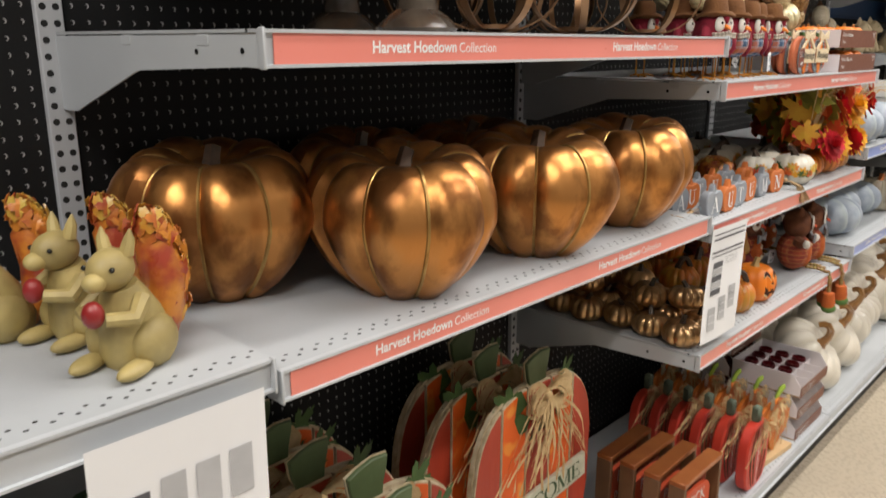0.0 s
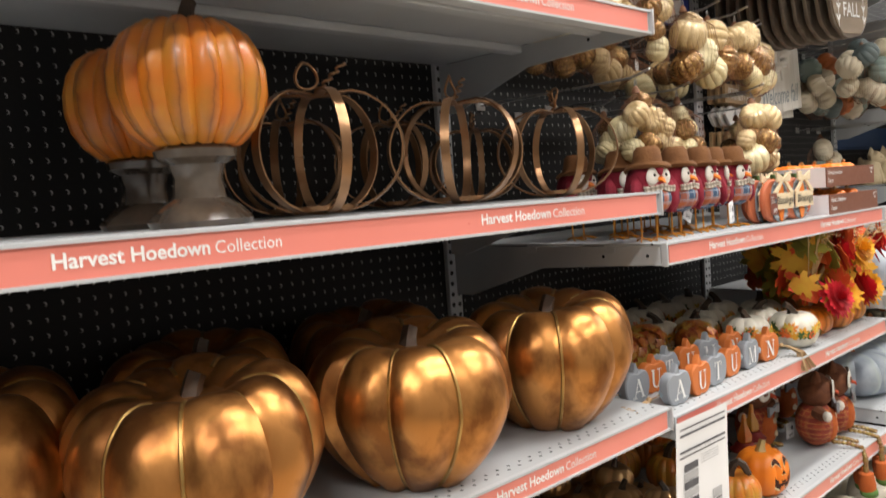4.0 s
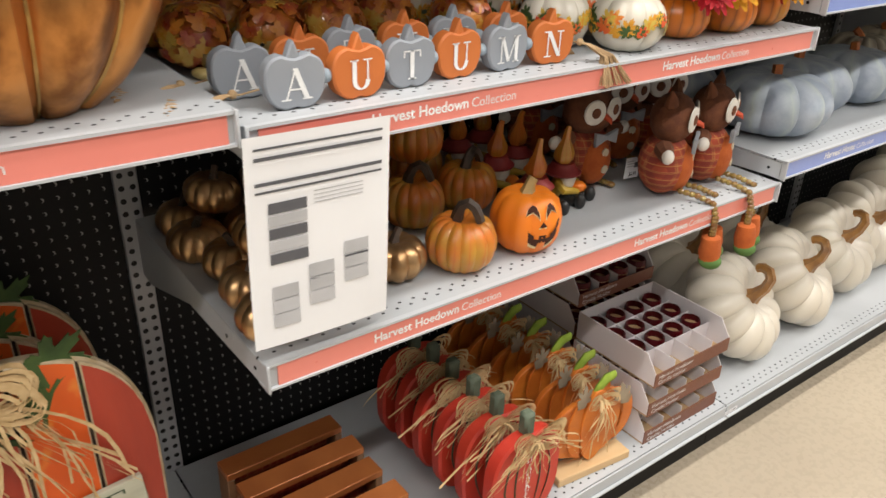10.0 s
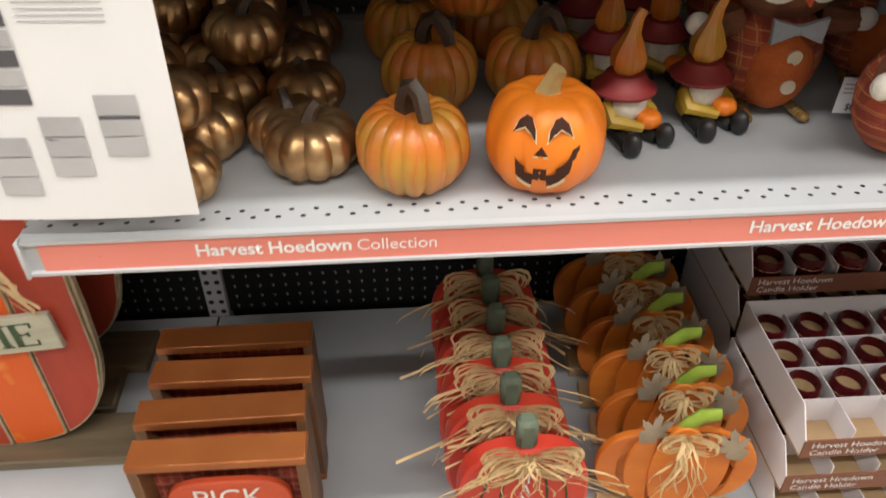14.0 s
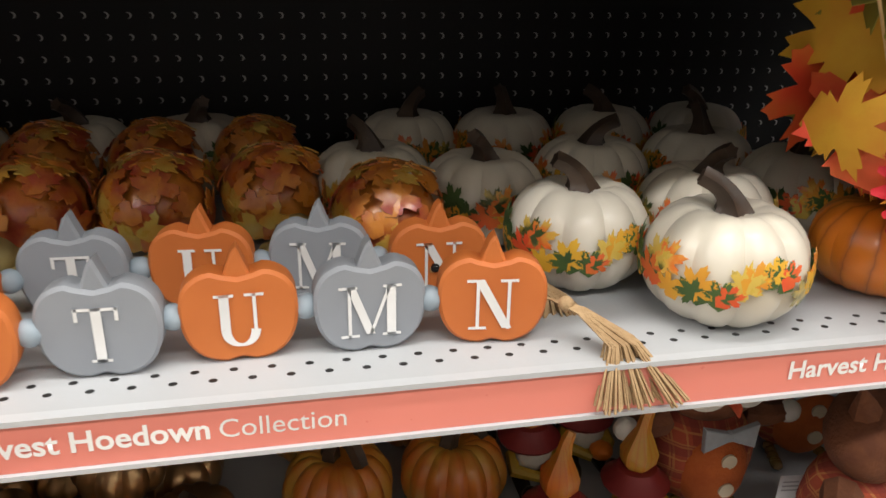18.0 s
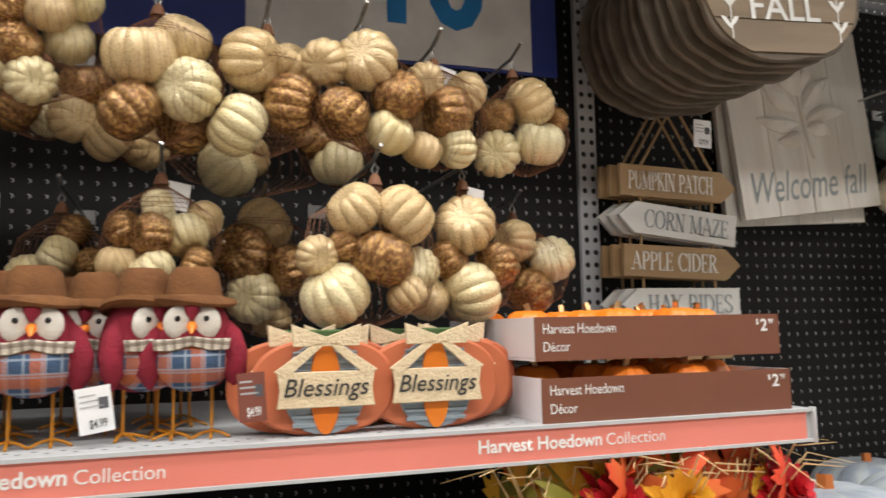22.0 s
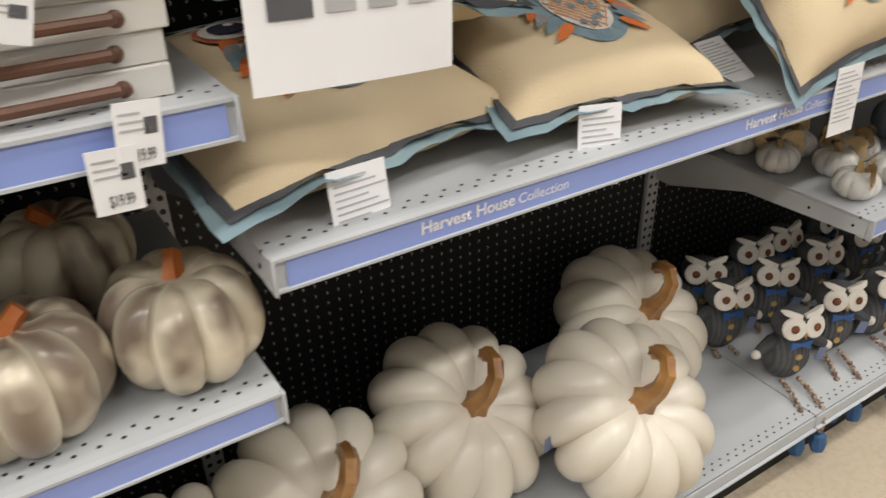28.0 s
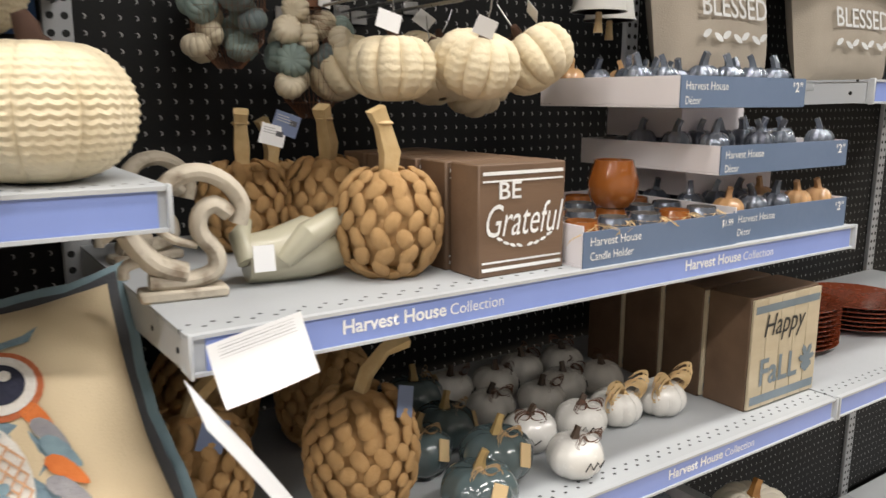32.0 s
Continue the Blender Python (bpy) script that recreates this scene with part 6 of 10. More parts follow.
def blessing(x, y, rz):
    s = thing("blessings_pumpkin", "terracotta wooden pumpkin with a burlap bow, lettered Blessings", "wooden pumpkin", at(x, y, Z["B3"], rz), "blessings pumpkins")
    part("body", plate(super_outline(0.158, 0.104, 2.5, 36, 0), 0.012, 0.003), "terracotta", s)
    part("rib_panel", plate(super_outline(0.09, 0.1, 2.2, 28, 0.001), 0.003, 0.0006), "corrugated", s, "galvanised blue rib panel", m=pose(0, -0.0035, 0))
    part("centre_panel", plate(super_outline(0.034, 0.1, 2.0, 24, 0.001), 0.003, 0.0006), "jack", s, "orange centre panel", m=pose(0, -0.0072, 0))
    for k in range(9):
        part("corrugation", tube([(-0.043 + 0.002 * abs(k - 4), -0.004, 0.012 + 0.0095 * k), (0.043 - 0.002 * abs(k - 4), -0.004, 0.012 + 0.0095 * k)], 0.0026, 6), "corrugated", s)
    part("stem", plate([(-0.015, 0), (0.015, 0), (0.02, 0.014), (-0.02, 0.014)], 0.01, 0.002), "leaf_green", s, m=pose(0, 0.001, 0.1))
    pl = part("plaque", plate([(-0.053, -0.019), (0.053, -0.019), (0.05, 0.0), (0.053, 0.019), (-0.053, 0.019), (-0.05, 0.0)], 0.004, 0.0008), "burlap", s, "cream plaque", m=pose(0.0, -0.0145, 0.05))
    part("lettering", text_mesh("Blessings", 0.092, 0.025, 0.006, "black_ink", shear=0.25), None, pl, m=pose(-0.046, -0.0005, -0.013))
    for sx in (-1, 1):
        for o, nm in (([(0, -0.004), (sx * 0.036, -0.004), (sx * 0.038, 0.02), (0, 0.006)], "bow_loop"), ([(0, 0), (sx * 0.012, 0.0), (sx * 0.056, -0.03), (sx * 0.044, -0.038)], "bow_tail")):
            part(nm, plate(o if sx > 0 else list(reversed(o)), 0.004, 0.0005), "burlap", s, m=pose(0, -0.015, 0.1))
    return s


bl = blessing(0.578, -0.405, 0)
for x, y, r in ((0.705, -0.402, 0), (0.555, -0.375, 4), (0.735, -0.365, -8), (0.755, -0.33, -12), (0.60, -0.35, 0), (0.68, -0.33, 3)):
    put_copy(bl, at(x, y, Z["B3"], r))


def decor_carton(x, y, z, w, d, colour, price, l1, l2, fruit, rows, h=0.052, name="decor_carton", fr=0.028, lift=0.0):
    t = thing(name, "shallow shop carton with a printed %s front full of pumpkins" % ("brown" if colour == "carton_brown" else "blue"), "carton", at(x, y, z), "display cartons")
    part("floor", box(0, w, 0, d, 0, 0.003), "carton", t)
    if lift:
        part("insert", box(0.004, w - 0.004, 0.004, d - 0.004, 0.0035, 0.003 + lift), "carton", t, "white card insert")
    f = part("front", box(0, w, -0.002, 0.0005, 0, h), colour, t, "printed front panel")
    part("side", box(0, 0.002, 0.001, d, 0.0035, h), "carton", t, "white side wall")
    part("side", box(w - 0.002, w, 0.001, d, 0.0035, h), "carton", t, "white side wall")
    part("back", box(0.0025, w - 0.0025, d - 0.002, d, 0.0035, h), "carton", t)
    part("lettering", text_mesh(l1, 0.098, 0.012, 0.0), None, f, m=pose(0.01, -0.0022, h - 0.02))
    part("lettering", text_mesh(l2, 0.035 if len(l2) < 6 else 0.075, 0.0115, 0.0), None, f, m=pose(0.01, -0.0022, h - 0.041))
    part("lettering", text_mesh(price, 0.011, 0.016, 0.02), None, f, m=pose(w - 0.03, -0.0022, h - 0.022))
    part("lettering", text_mesh("99", 0.008, 0.007, 0.01), None, f, m=pose(w - 0.017, -0.0022, h - 0.013))
    part("lettering", text_mesh("$", 0.005, 0.008, 0.01), None, f, m=pose(w - 0.037, -0.0022, h - 0.014))
    n = int(w / (fr * 2.1))
    rnd = random.Random(int(x * 100))
    for j in range(rows):
        for i in range(n):
            if rnd.random() < 0.22:
                continue
            me, stemme = fruit[rnd.randrange(len(fruit))]
            c = part("small_pumpkin", me, None, t, m=at((i + 0.5) * w / n, 0.035 + j * d / rows, 0.0035 + lift, rnd.uniform(0, 360)))
            part("stem", stemme, None, c)
    return t


def fruit_mesh(R, H, m1, m2, sh=0.012, sr=0.004):
    st = stem(sh, sr, 0.3, 8, 1.4, steps=4)
    st.transform(at(0, 0, H * 0.85))
    return finish("small_pumpkin", pumpkin(R, H, 9, 0.1, 0.12, 4, 9), m1), finish("stem", st, m2)


orange_fruit = [fruit_mesh(0.034, 0.056, "jack", "gold", 0.012)]
decor_carton(0.828, -0.428, Z["B3"], 0.36, 0.30, "carton_brown", "2", "Harvest Hoedown", "D\u00e9cor", orange_fruit, 4, fr=0.036, lift=0.008)
decor_carton(0.823, -0.424, Z["B3"] + 0.072, 0.355, 0.30, "carton_brown", "2", "Harvest Hoedown", "D\u00e9cor", orange_fruit, 4, fr=0.036, lift=0.008)


def peg_hook(x, z, reach):
    h = thing("peg_hook", "long zinc wire display hook on the pegboard", "display hook", at(x, BACK + 0.01, z), "display hooks")
    part("wire", tube([(0, 0, 0), (0, -reach * 0.9, 0.0), (0, -reach, 0.012)], 0.0026, 6), "hook", h)
    part("plate", box(-0.016, 0.016, -0.004, 0, -0.012, 0.012, 0.001), "hook", h)


MINI = {}


def mini(material):
    if material not in MINI:
        MINI[material] = finish("mini_pumpkin", pumpkin(0.040, 0.060, 11, 0.10, 0.13, 6, 12, 0.65, power=0.68), material)
    return MINI[material]


def net_bag(x, y, ztop, mats_, n, seed, size=1.0, label="net bag of glittery cream and bronze small pumpkins on a hook", group="pumpkin net bags", net_mat="net", height=0.2, fruit=1.0):
    """ztop: the height of the hook wire; the pumpkins hang below it."""
    rnd = random.Random(seed)
    b = thing("pumpkin_bag", label, "net bag", at(x, y, ztop), group)
    part("hook_loop", tube([(0, 0, -0.035), (0.004, 0, -0.012), (0, 0, 0.003), (-0.004, 0, -0.012), (0, 0, -0.035)], 0.0011, 5), "hook", b)
    pts = []
    tries = 0
    while len(pts) < n and tries < 2500:
        tries += 1
        k = len(pts) / max(1, n - 1)
        q = Vector((rnd.uniform(-1, 1) * 0.058 * size, rnd.uniform(-1, 1) * 0.045 * size, -height + rnd.uniform(0.03, 0.145) * size * (height / 0.2)))
        if all((q - p).length > 0.057 * size * fruit for p in pts) and (q.x / (0.065 * size)) ** 2 + (q.y / (0.06 * size)) ** 2 < 1:
            pts.append(q)
    for q in pts:
        d = (Vector((q.x, q.y - 0.03, 0)).normalized() * 0.6 + Vector((rnd.uniform(-1, 1), rnd.uniform(-1, 0.6), rnd.uniform(-1, 1)))).normalized()
        rot = d.to_track_quat("Z", "Y").to_matrix().to_4x4()
        part("mini_pumpkin", mini(rnd.choice(mats_)), None, b, m=Matrix.Translation(q) @ rot @ Matrix.Diagonal((size * fruit * rnd.uniform(0.9, 1.12),) * 3 + (1,)) @ pose(0, 0, -0.028))
    top = -0.03
    bm = bmesh.new()
    for k in range(40):
        a = 2 * math.pi * k / 40
        e = Vector((0.058 * size * math.cos(a), 0.05 * size * math.sin(a), -height * 0.5))
        merge(bm, tube([(0.003 * math.cos(a), 0.003 * math.sin(a), top), e * 0.55 + Vector((0, 0, top * 0.5 - 0.012)), e, Vector((e.x * 0.9, e.y * 0.9, -height * 0.82)), Vector((e.x * 0.3, e.y * 0.3, -height + 0.004))], 0.0004, 3))
    for zz, rr in ((-0.045, 0.2), (-0.05, 0.27), (-0.055, 0.35), (-0.062, 0.43), (-0.07, 0.52), (-0.077, 0.62), (-0.085, 0.72), (-0.092, 0.8), (-0.1, 0.88), (-height * 0.62, 1.06), (-height * 0.75, 1.02), (-height * 0.88, 0.8)):
        ring = [(0.058 * size * rr * math.cos(0.42 * k), 0.05 * size * rr * math.sin(0.42 * k), zz) for k in range(16)]
        merge(bm, tube(ring, 0.0003, 3))
    tagged(part("netting", bm, net_mat, b, "thin brown netting"), kind="stuff")
    part("header", lathe([(0.002, top + 0.004), (0.006, top), (0.011, top - 0.02), (0.02, top - 0.035), (0.018, top - 0.035), (0.009, top - 0.02), (0.004, top)], 10), net_mat, b)
    part("price_tag", box(-0.012, 0.012, -0.0006, 0, -0.03, 0), "paper", b, "white price tag", m=pose(0.02, -0.02, -0.035, 0, 8, 15))


TONES = {"c": "glit_cream", "t": "glit_tan", "b": "glit_brown"}


def picked_bag(x, y, z, fruits, seed):
    """A net bag hung at the given point of its hook; fruits: offset from there, size and tone of each pumpkin."""
    rnd = random.Random(seed)
    b = thing("pumpkin_bag", "net bag of glittery cream and bronze small pumpkins on a hook", "net bag", at(x, y, z), "pumpkin net bags")
    part("hook_loop", tube([(0, 0, -0.014), (0.004, 0, -0.004), (0, 0, 0.006), (-0.004, 0, -0.004), (0, 0, -0.014)], 0.0011, 5), "hook", b)
    for dx, dy, dz, k, tone in fruits:
        d = Vector((rnd.uniform(-1, 1), rnd.uniform(-1.1, 0.3), rnd.uniform(-0.6, 1))).normalized()
        part("mini_pumpkin", mini(TONES[tone]), None, b, m=Matrix.Translation((dx, dy, dz)) @ d.to_track_quat("Z", "Y").to_matrix().to_4x4() @ Matrix.Diagonal((1.14 * k, 1.14 * k, 1.25 * k, 1)) @ pose(0, 0, -0.028))
    cx, cy, low = sum(f[0] for f in fruits) / len(fruits), sum(f[1] for f in fruits) / len(fruits), min(f[2] - 0.036 * f[3] for f in fruits)
    wx = max(abs(f[0] - cx) + 0.037 * f[3] for f in fruits)
    wy = max(abs(f[1] - cy) + 0.037 * f[3] for f in fruits)
    high = max(f[2] for f in fruits)
    bm = bmesh.new()
    rings = [(0.03, -0.014, 0.0), (0.1, -0.014 + (high + 0.014) * 0.3, 0.25), (0.5, -0.014 + (high + 0.014) * 0.75, 0.6), (0.86, high - 0.01, 1.0), (1.0, (high + low) / 2, 1.0), (0.8, low + 0.02, 1.0), (0.12, low - 0.003, 1.0)]

    def net(a, r, q, blend):
        return Vector((cx * blend + wx * r * math.cos(a), cy * blend + wy * r * math.sin(a), q))
    for k in range(36):
        a = 2 * math.pi * k / 36
        merge(bm, tube([net(a + 0.12 * j, *rg) for j, rg in enumerate(rings)], 0.00035, 3))
    for j in range(3):
        for f in (0.0, 0.33, 0.66):
            r, q, bl = (u + (v - u) * f for u, v in zip(rings[j], rings[j + 1]))
            merge(bm, tube([net(0.42 * k, r, q, bl) for k in range(16)], 0.0004, 3))
    tagged(part("netting", bm, "net", b, "thin brown netting"), kind="stuff")
    part("header", lathe([(0.002, -0.008), (0.006, -0.012), (0.010, -0.024), (0.008, -0.024), (0.004, -0.012)], 10), "net", b)
    if seed % 3 == 0:
        part("price_tag", box(-0.014, 0.014, -0.0006, 0, -0.035, 0), "paper", b, "white price tag", m=pose(0.022, 0.004, -0.02, 0, 8, 15))
    peg_hook(x, z + 0.009, BACK + 0.01 - y + 0.035)


picked_bag(0.134, -0.310, 1.771, ((-0.034, -0.020, -0.070, 0.61, "t"), (0.021, -0.020, -0.082, 0.68, "t"), (-0.030, 0.016, -0.095, 0.67, "c"), (0.011, -0.002, -0.045, 0.56, "b"), (0.047, 0.010, -0.069, 0.53, "t"), (0.012, -0.020, -0.129, 0.61, "b"), (0.075, -0.020, -0.097, 0.54, "t"), (-0.023, -0.002, -0.141, 0.56, "c"), (0.054, -0.008, -0.126, 0.57, "t"), (0.086, -0.020, -0.134, 0.48, "t"), (0.032, 0.010, -0.153, 0.53, "b")), 1)
picked_bag(0.276, -0.130, 1.746, ((-0.002, -0.020, -0.084, 0.65, "c"), (0.015, -0.002, -0.050, 0.58, "b"), (0.040, -0.020, -0.092, 0.49, "b"), (-0.036, -0.020, -0.106, 0.57, "c"), (-0.002, 0.010, -0.111, 0.52, "t")), 2)
picked_bag(0.403, -0.250, 1.768, ((-0.010, -0.020, -0.089, 0.62, "b"), (0.028, -0.002, -0.087, 0.66, "c"), (-0.003, -0.002, -0.054, 0.55, "c"), (0.052, 0.022, -0.064, 0.57, "t"), (-0.041, 0.004, -0.081, 0.56, "b"), (-0.009, -0.020, -0.131, 0.62, "c"), (-0.046, -0.008, -0.124, 0.59, "t"), (0.042, -0.020, -0.127, 0.54, "b")), 3)
picked_bag(0.538, -0.140, 1.746, ((-0.016, -0.020, -0.138, 0.84, "c"), (-0.029, -0.020, -0.076, 0.92, "b"), (0.004, 0.010, -0.032, 0.91, "t"), (0.034, -0.020, -0.100, 0.84, "b"), (0.012, 0.010, -0.166, 0.66, "t")), 4)
picked_bag(0.660, -0.310, 1.767, ((0.003, -0.020, -0.120, 0.92, "b"), (0.032, -0.020, -0.064, 0.89, "t"), (-0.031, -0.020, -0.059, 0.78, "t"), (-0.055, -0.020, -0.165, 0.95, "c"), (0.053, -0.002, -0.131, 0.66, "c"), (-0.077, -0.020, -0.117, 0.58, "t"), (0.035, -0.020, -0.165, 0.58, "t"), (-0.044, -0.020, -0.105, 0.48, "b")), 5)
picked_bag(0.801, -0.250, 1.777, ((0.002, -0.020, -0.170, 0.98, "c"), (-0.005, -0.020, -0.076, 0.94, "t"), (0.042, -0.020, -0.130, 0.72, "b"), (-0.062, -0.020, -0.175, 0.72, "t"), (-0.029, -0.020, -0.124, 0.65, "b")), 6)
picked_bag(0.926, -0.140, 1.751, ((0.055, -0.020, -0.085, 0.84, "c"), (-0.006, -0.020, -0.057, 0.76, "t"), (0.018, -0.020, -0.136, 0.84, "b"), (0.002, 0.022, -0.107, 0.75, "b")), 7)
picked_bag(0.109, -0.270, 2.002, ((0.028, -0.020, -0.094, 0.67, "t"), (-0.029, -0.020, -0.089, 0.75, "t"), (0.003, 0.010, -0.119, 0.73, "b"), (0.058, 0.004, -0.075, 0.62, "b"), (0.027, -0.002, -0.047, 0.65, "t"), (0.041, 0.040, -0.099, 0.72, "b"), (-0.035, -0.002, -0.048, 0.61, "b")), 8)
picked_bag(0.114, -0.100, 1.951, ((0.043, -0.020, -0.064, 0.75, "c"), (-0.004, -0.002, -0.066, 0.72, "t"), (0.033, -0.020, -0.111, 0.71, "b"), (-0.016, 0.022, -0.103, 0.65, "b")), 9)
picked_bag(0.268, -0.270, 2.012, ((0.009, -0.020, -0.073, 0.64, "t"), (-0.035, -0.020, -0.076, 0.64, "b"), (0.027, 0.010, -0.098, 0.66, "c"), (-0.065, 0.010, -0.089, 0.62, "t"), (-0.023, -0.020, -0.119, 0.64, "b"), (-0.007, -0.020, -0.160, 0.64, "c"), (0.042, -0.008, -0.054, 0.57, "c")), 10)
picked_bag(0.246, -0.100, 1.960, ((0.053, -0.020, -0.056, 0.75, "b"), (-0.062, -0.020, -0.041, 0.75, "c"), (-0.032, -0.020, -0.095, 0.75, "b"), (0.038, -0.020, -0.105, 0.75, "t"), (0.005, 0.016, -0.097, 0.64, "c")), 11)
picked_bag(0.396, -0.280, 1.972, ((-0.019, -0.020, -0.082, 0.95, "t"), (0.036, -0.020, -0.120, 0.88, "c"), (-0.028, -0.020, -0.150, 0.84, "b"), (0.029, -0.002, -0.053, 0.79, "t"), (0.032, 0.028, -0.153, 0.81, "b")), 12)
picked_bag(0.352, -0.090, 1.935, ((-0.022, -0.020, -0.101, 0.80, "t"), (0.025, 0.004, -0.106, 0.77, "t"), (0.015, -0.020, -0.064, 0.71, "b"), (0.060, 0.034, -0.083, 0.70, "b")), 13)
picked_bag(0.529, -0.270, 1.966, ((-0.038, -0.020, -0.151, 0.89, "c"), (-0.022, -0.020, -0.066, 0.92, "t"), (0.028, -0.020, -0.119, 0.89, "b"), (0.030, -0.008, -0.064, 0.68, "t"), (-0.001, 0.016, -0.098, 0.63, "b")), 14)
picked_bag(0.495, -0.080, 1.910, ((-0.005, -0.020, -0.110, 0.97, "c"), (-0.019, 0.022, -0.070, 0.75, "t"), (0.121, -0.020, -0.059, 0.76, "b"), (0.030, 0.016, -0.083, 0.74, "t")), 15)
picked_bag(0.651, -0.280, 1.963, ((0.002, -0.020, -0.053, 0.91, "t"), (0.044, -0.020, -0.096, 0.81, "b"), (-0.031, -0.020, -0.127, 0.81, "b"), (-0.054, -0.020, -0.061, 0.70, "t"), (0.032, -0.020, -0.147, 0.70, "c")), 16)
picked_bag(0.657, -0.080, 1.919, ((-0.005, -0.020, -0.103, 0.89, "c"), (0.025, 0.004, -0.059, 0.78, "b"), (-0.025, 0.016, -0.063, 0.74, "t")), 17)
picked_bag(0.759, -0.260, 1.946, ((0.012, -0.020, -0.092, 0.86, "b"), (0.045, -0.002, -0.056, 0.69, "t"), (-0.020, -0.020, -0.050, 0.61, "t"), (0.024, -0.020, -0.140, 0.65, "c"), (-0.025, -0.020, -0.146, 0.61, "t"), (-0.018, 0.022, -0.090, 0.64, "t")), 18)
picked_bag(0.906, -0.200, 1.964, ((0.019, -0.020, -0.067, 0.87, "t"), (0.031, -0.020, -0.127, 0.87, "c"), (-0.039, -0.020, -0.148, 0.80, "c"), (-0.036, -0.020, -0.092, 0.61, "b"), (0.060, -0.020, -0.091, 0.46, "b")), 19)

ps = thing("price_sign", "blue and white price banner reading UNDER and a large 10 dollars", "shop sign", at(0, BACK - 0.012, 0))
pn = part("panel", box(-0.10, 1.15, 0, 0.008, 2.065, 2.48, 0.002), "sign_blue", ps, "royal blue panel")
oc = [(0.53, 2.07), (1.09, 2.07), (1.09, 2.26), (0.98, 2.40), (0.64, 2.40), (0.53, 2.26)]
ocp = part("octagon", plate(oc, 0.004), "white", ps, "white clipped corner field", m=pose(0, -0.005, 0))
part("lettering", text_mesh("10", 0.20, 0.20, 0.03, "sign_cyan"), None, ocp, m=pose(0.79, -0.001, 2.137))
part("lettering", text_mesh("$", 0.075, 0.12, 0.02, "sign_cyan"), None, ocp, m=pose(0.70, -0.001, 2.22))
part("lettering", text_mesh("UNDER", 0.34, 0.1, 0.02), None, pn, m=pose(0.10, -0.001, 2.16))
easel_sign(-0.12, -0.33, Z["A4"], 8)
easel_sign(-0.13, -0.12, Z["A4"], 6)


def cage_lantern(x, y, z, rz):
    t = thing("metal_lantern", "dark metal frame lantern with sloping bars on the bottom deck", "lantern", at(x, y, z, rz))
    q, h = 0.095, 0.30
    for sx in (-1, 1):
        for sy in (-1, 1):
            part("post", box(sx * q - 0.005, sx * q + 0.005, sy * q - 0.005, sy * q + 0.005, 0.012, h, 0.001), "black", t)
            part("roof_bar", tube([(sx * q, sy * q, h), (sx * 0.03, sy * 0.03, h + 0.10)], 0.005, 6), "black", t)
    for zz in (0.0, h - 0.004):
        part("frame", box(-q - 0.008, q + 0.008, -q - 0.008, q + 0.008, zz, zz + 0.012, 0.002), "black", t)
    part("cap", lathe([(0.001, h + 0.09), (0.045, h + 0.095), (0.045, h + 0.102), (0.012, h + 0.115), (0.001, h + 0.116)], 18), "black", t)
    part("candle", lathe([(0.001, 0.012), (0.035, 0.012), (0.035, 0.13), (0.03, 0.132), (0.001, 0.126)], 20), "ivory_wax", t, "ivory pillar candle")


def leaf_bundle(x, y, z, rz):
    rnd = random.Random(12)
    t = thing("leaf_bundle", "bundle of orange autumn leaves tied with raffia straw", "leaf bundle", at(x, y, z, rz))
    part("base", ellipsoid(0.06, 0.05, 0.045, (0, 0, 0.045)), "orange_slat", t)
    for k in range(14):
        a = rnd.uniform(0, 6.283)
        part("leaf", leaf(rnd.uniform(0.07, 0.1), 0.0008, rnd, 0.4), rnd.choice(("leaf_red", "leaf_yellow", "leaf_gold")), t,
             m=pose(0.045 * math.cos(a), 0.04 * math.sin(a), 0.05 + 0.04 * rnd.random(), rnd.uniform(-60, 30), rnd.uniform(-80, 80), math.degrees(a) + 90))
    tagged(part("straw", ribbon_strands(24, rnd, (0.02, -0.02, 0.10), 1.2, 0.13, -0.3, 0.0035, 1.0), "raffia", t), kind="stuff")


M["ivory_wax"] = mat("ivory_wax", (0.70, 0.62, 0.48), (0.66, 0.58, 0.44), 0.5, scale=8)
cage_lantern(-1.43, -0.20, DECK, 12)
leaf_bundle(-1.33, -0.34, DECK, 0)

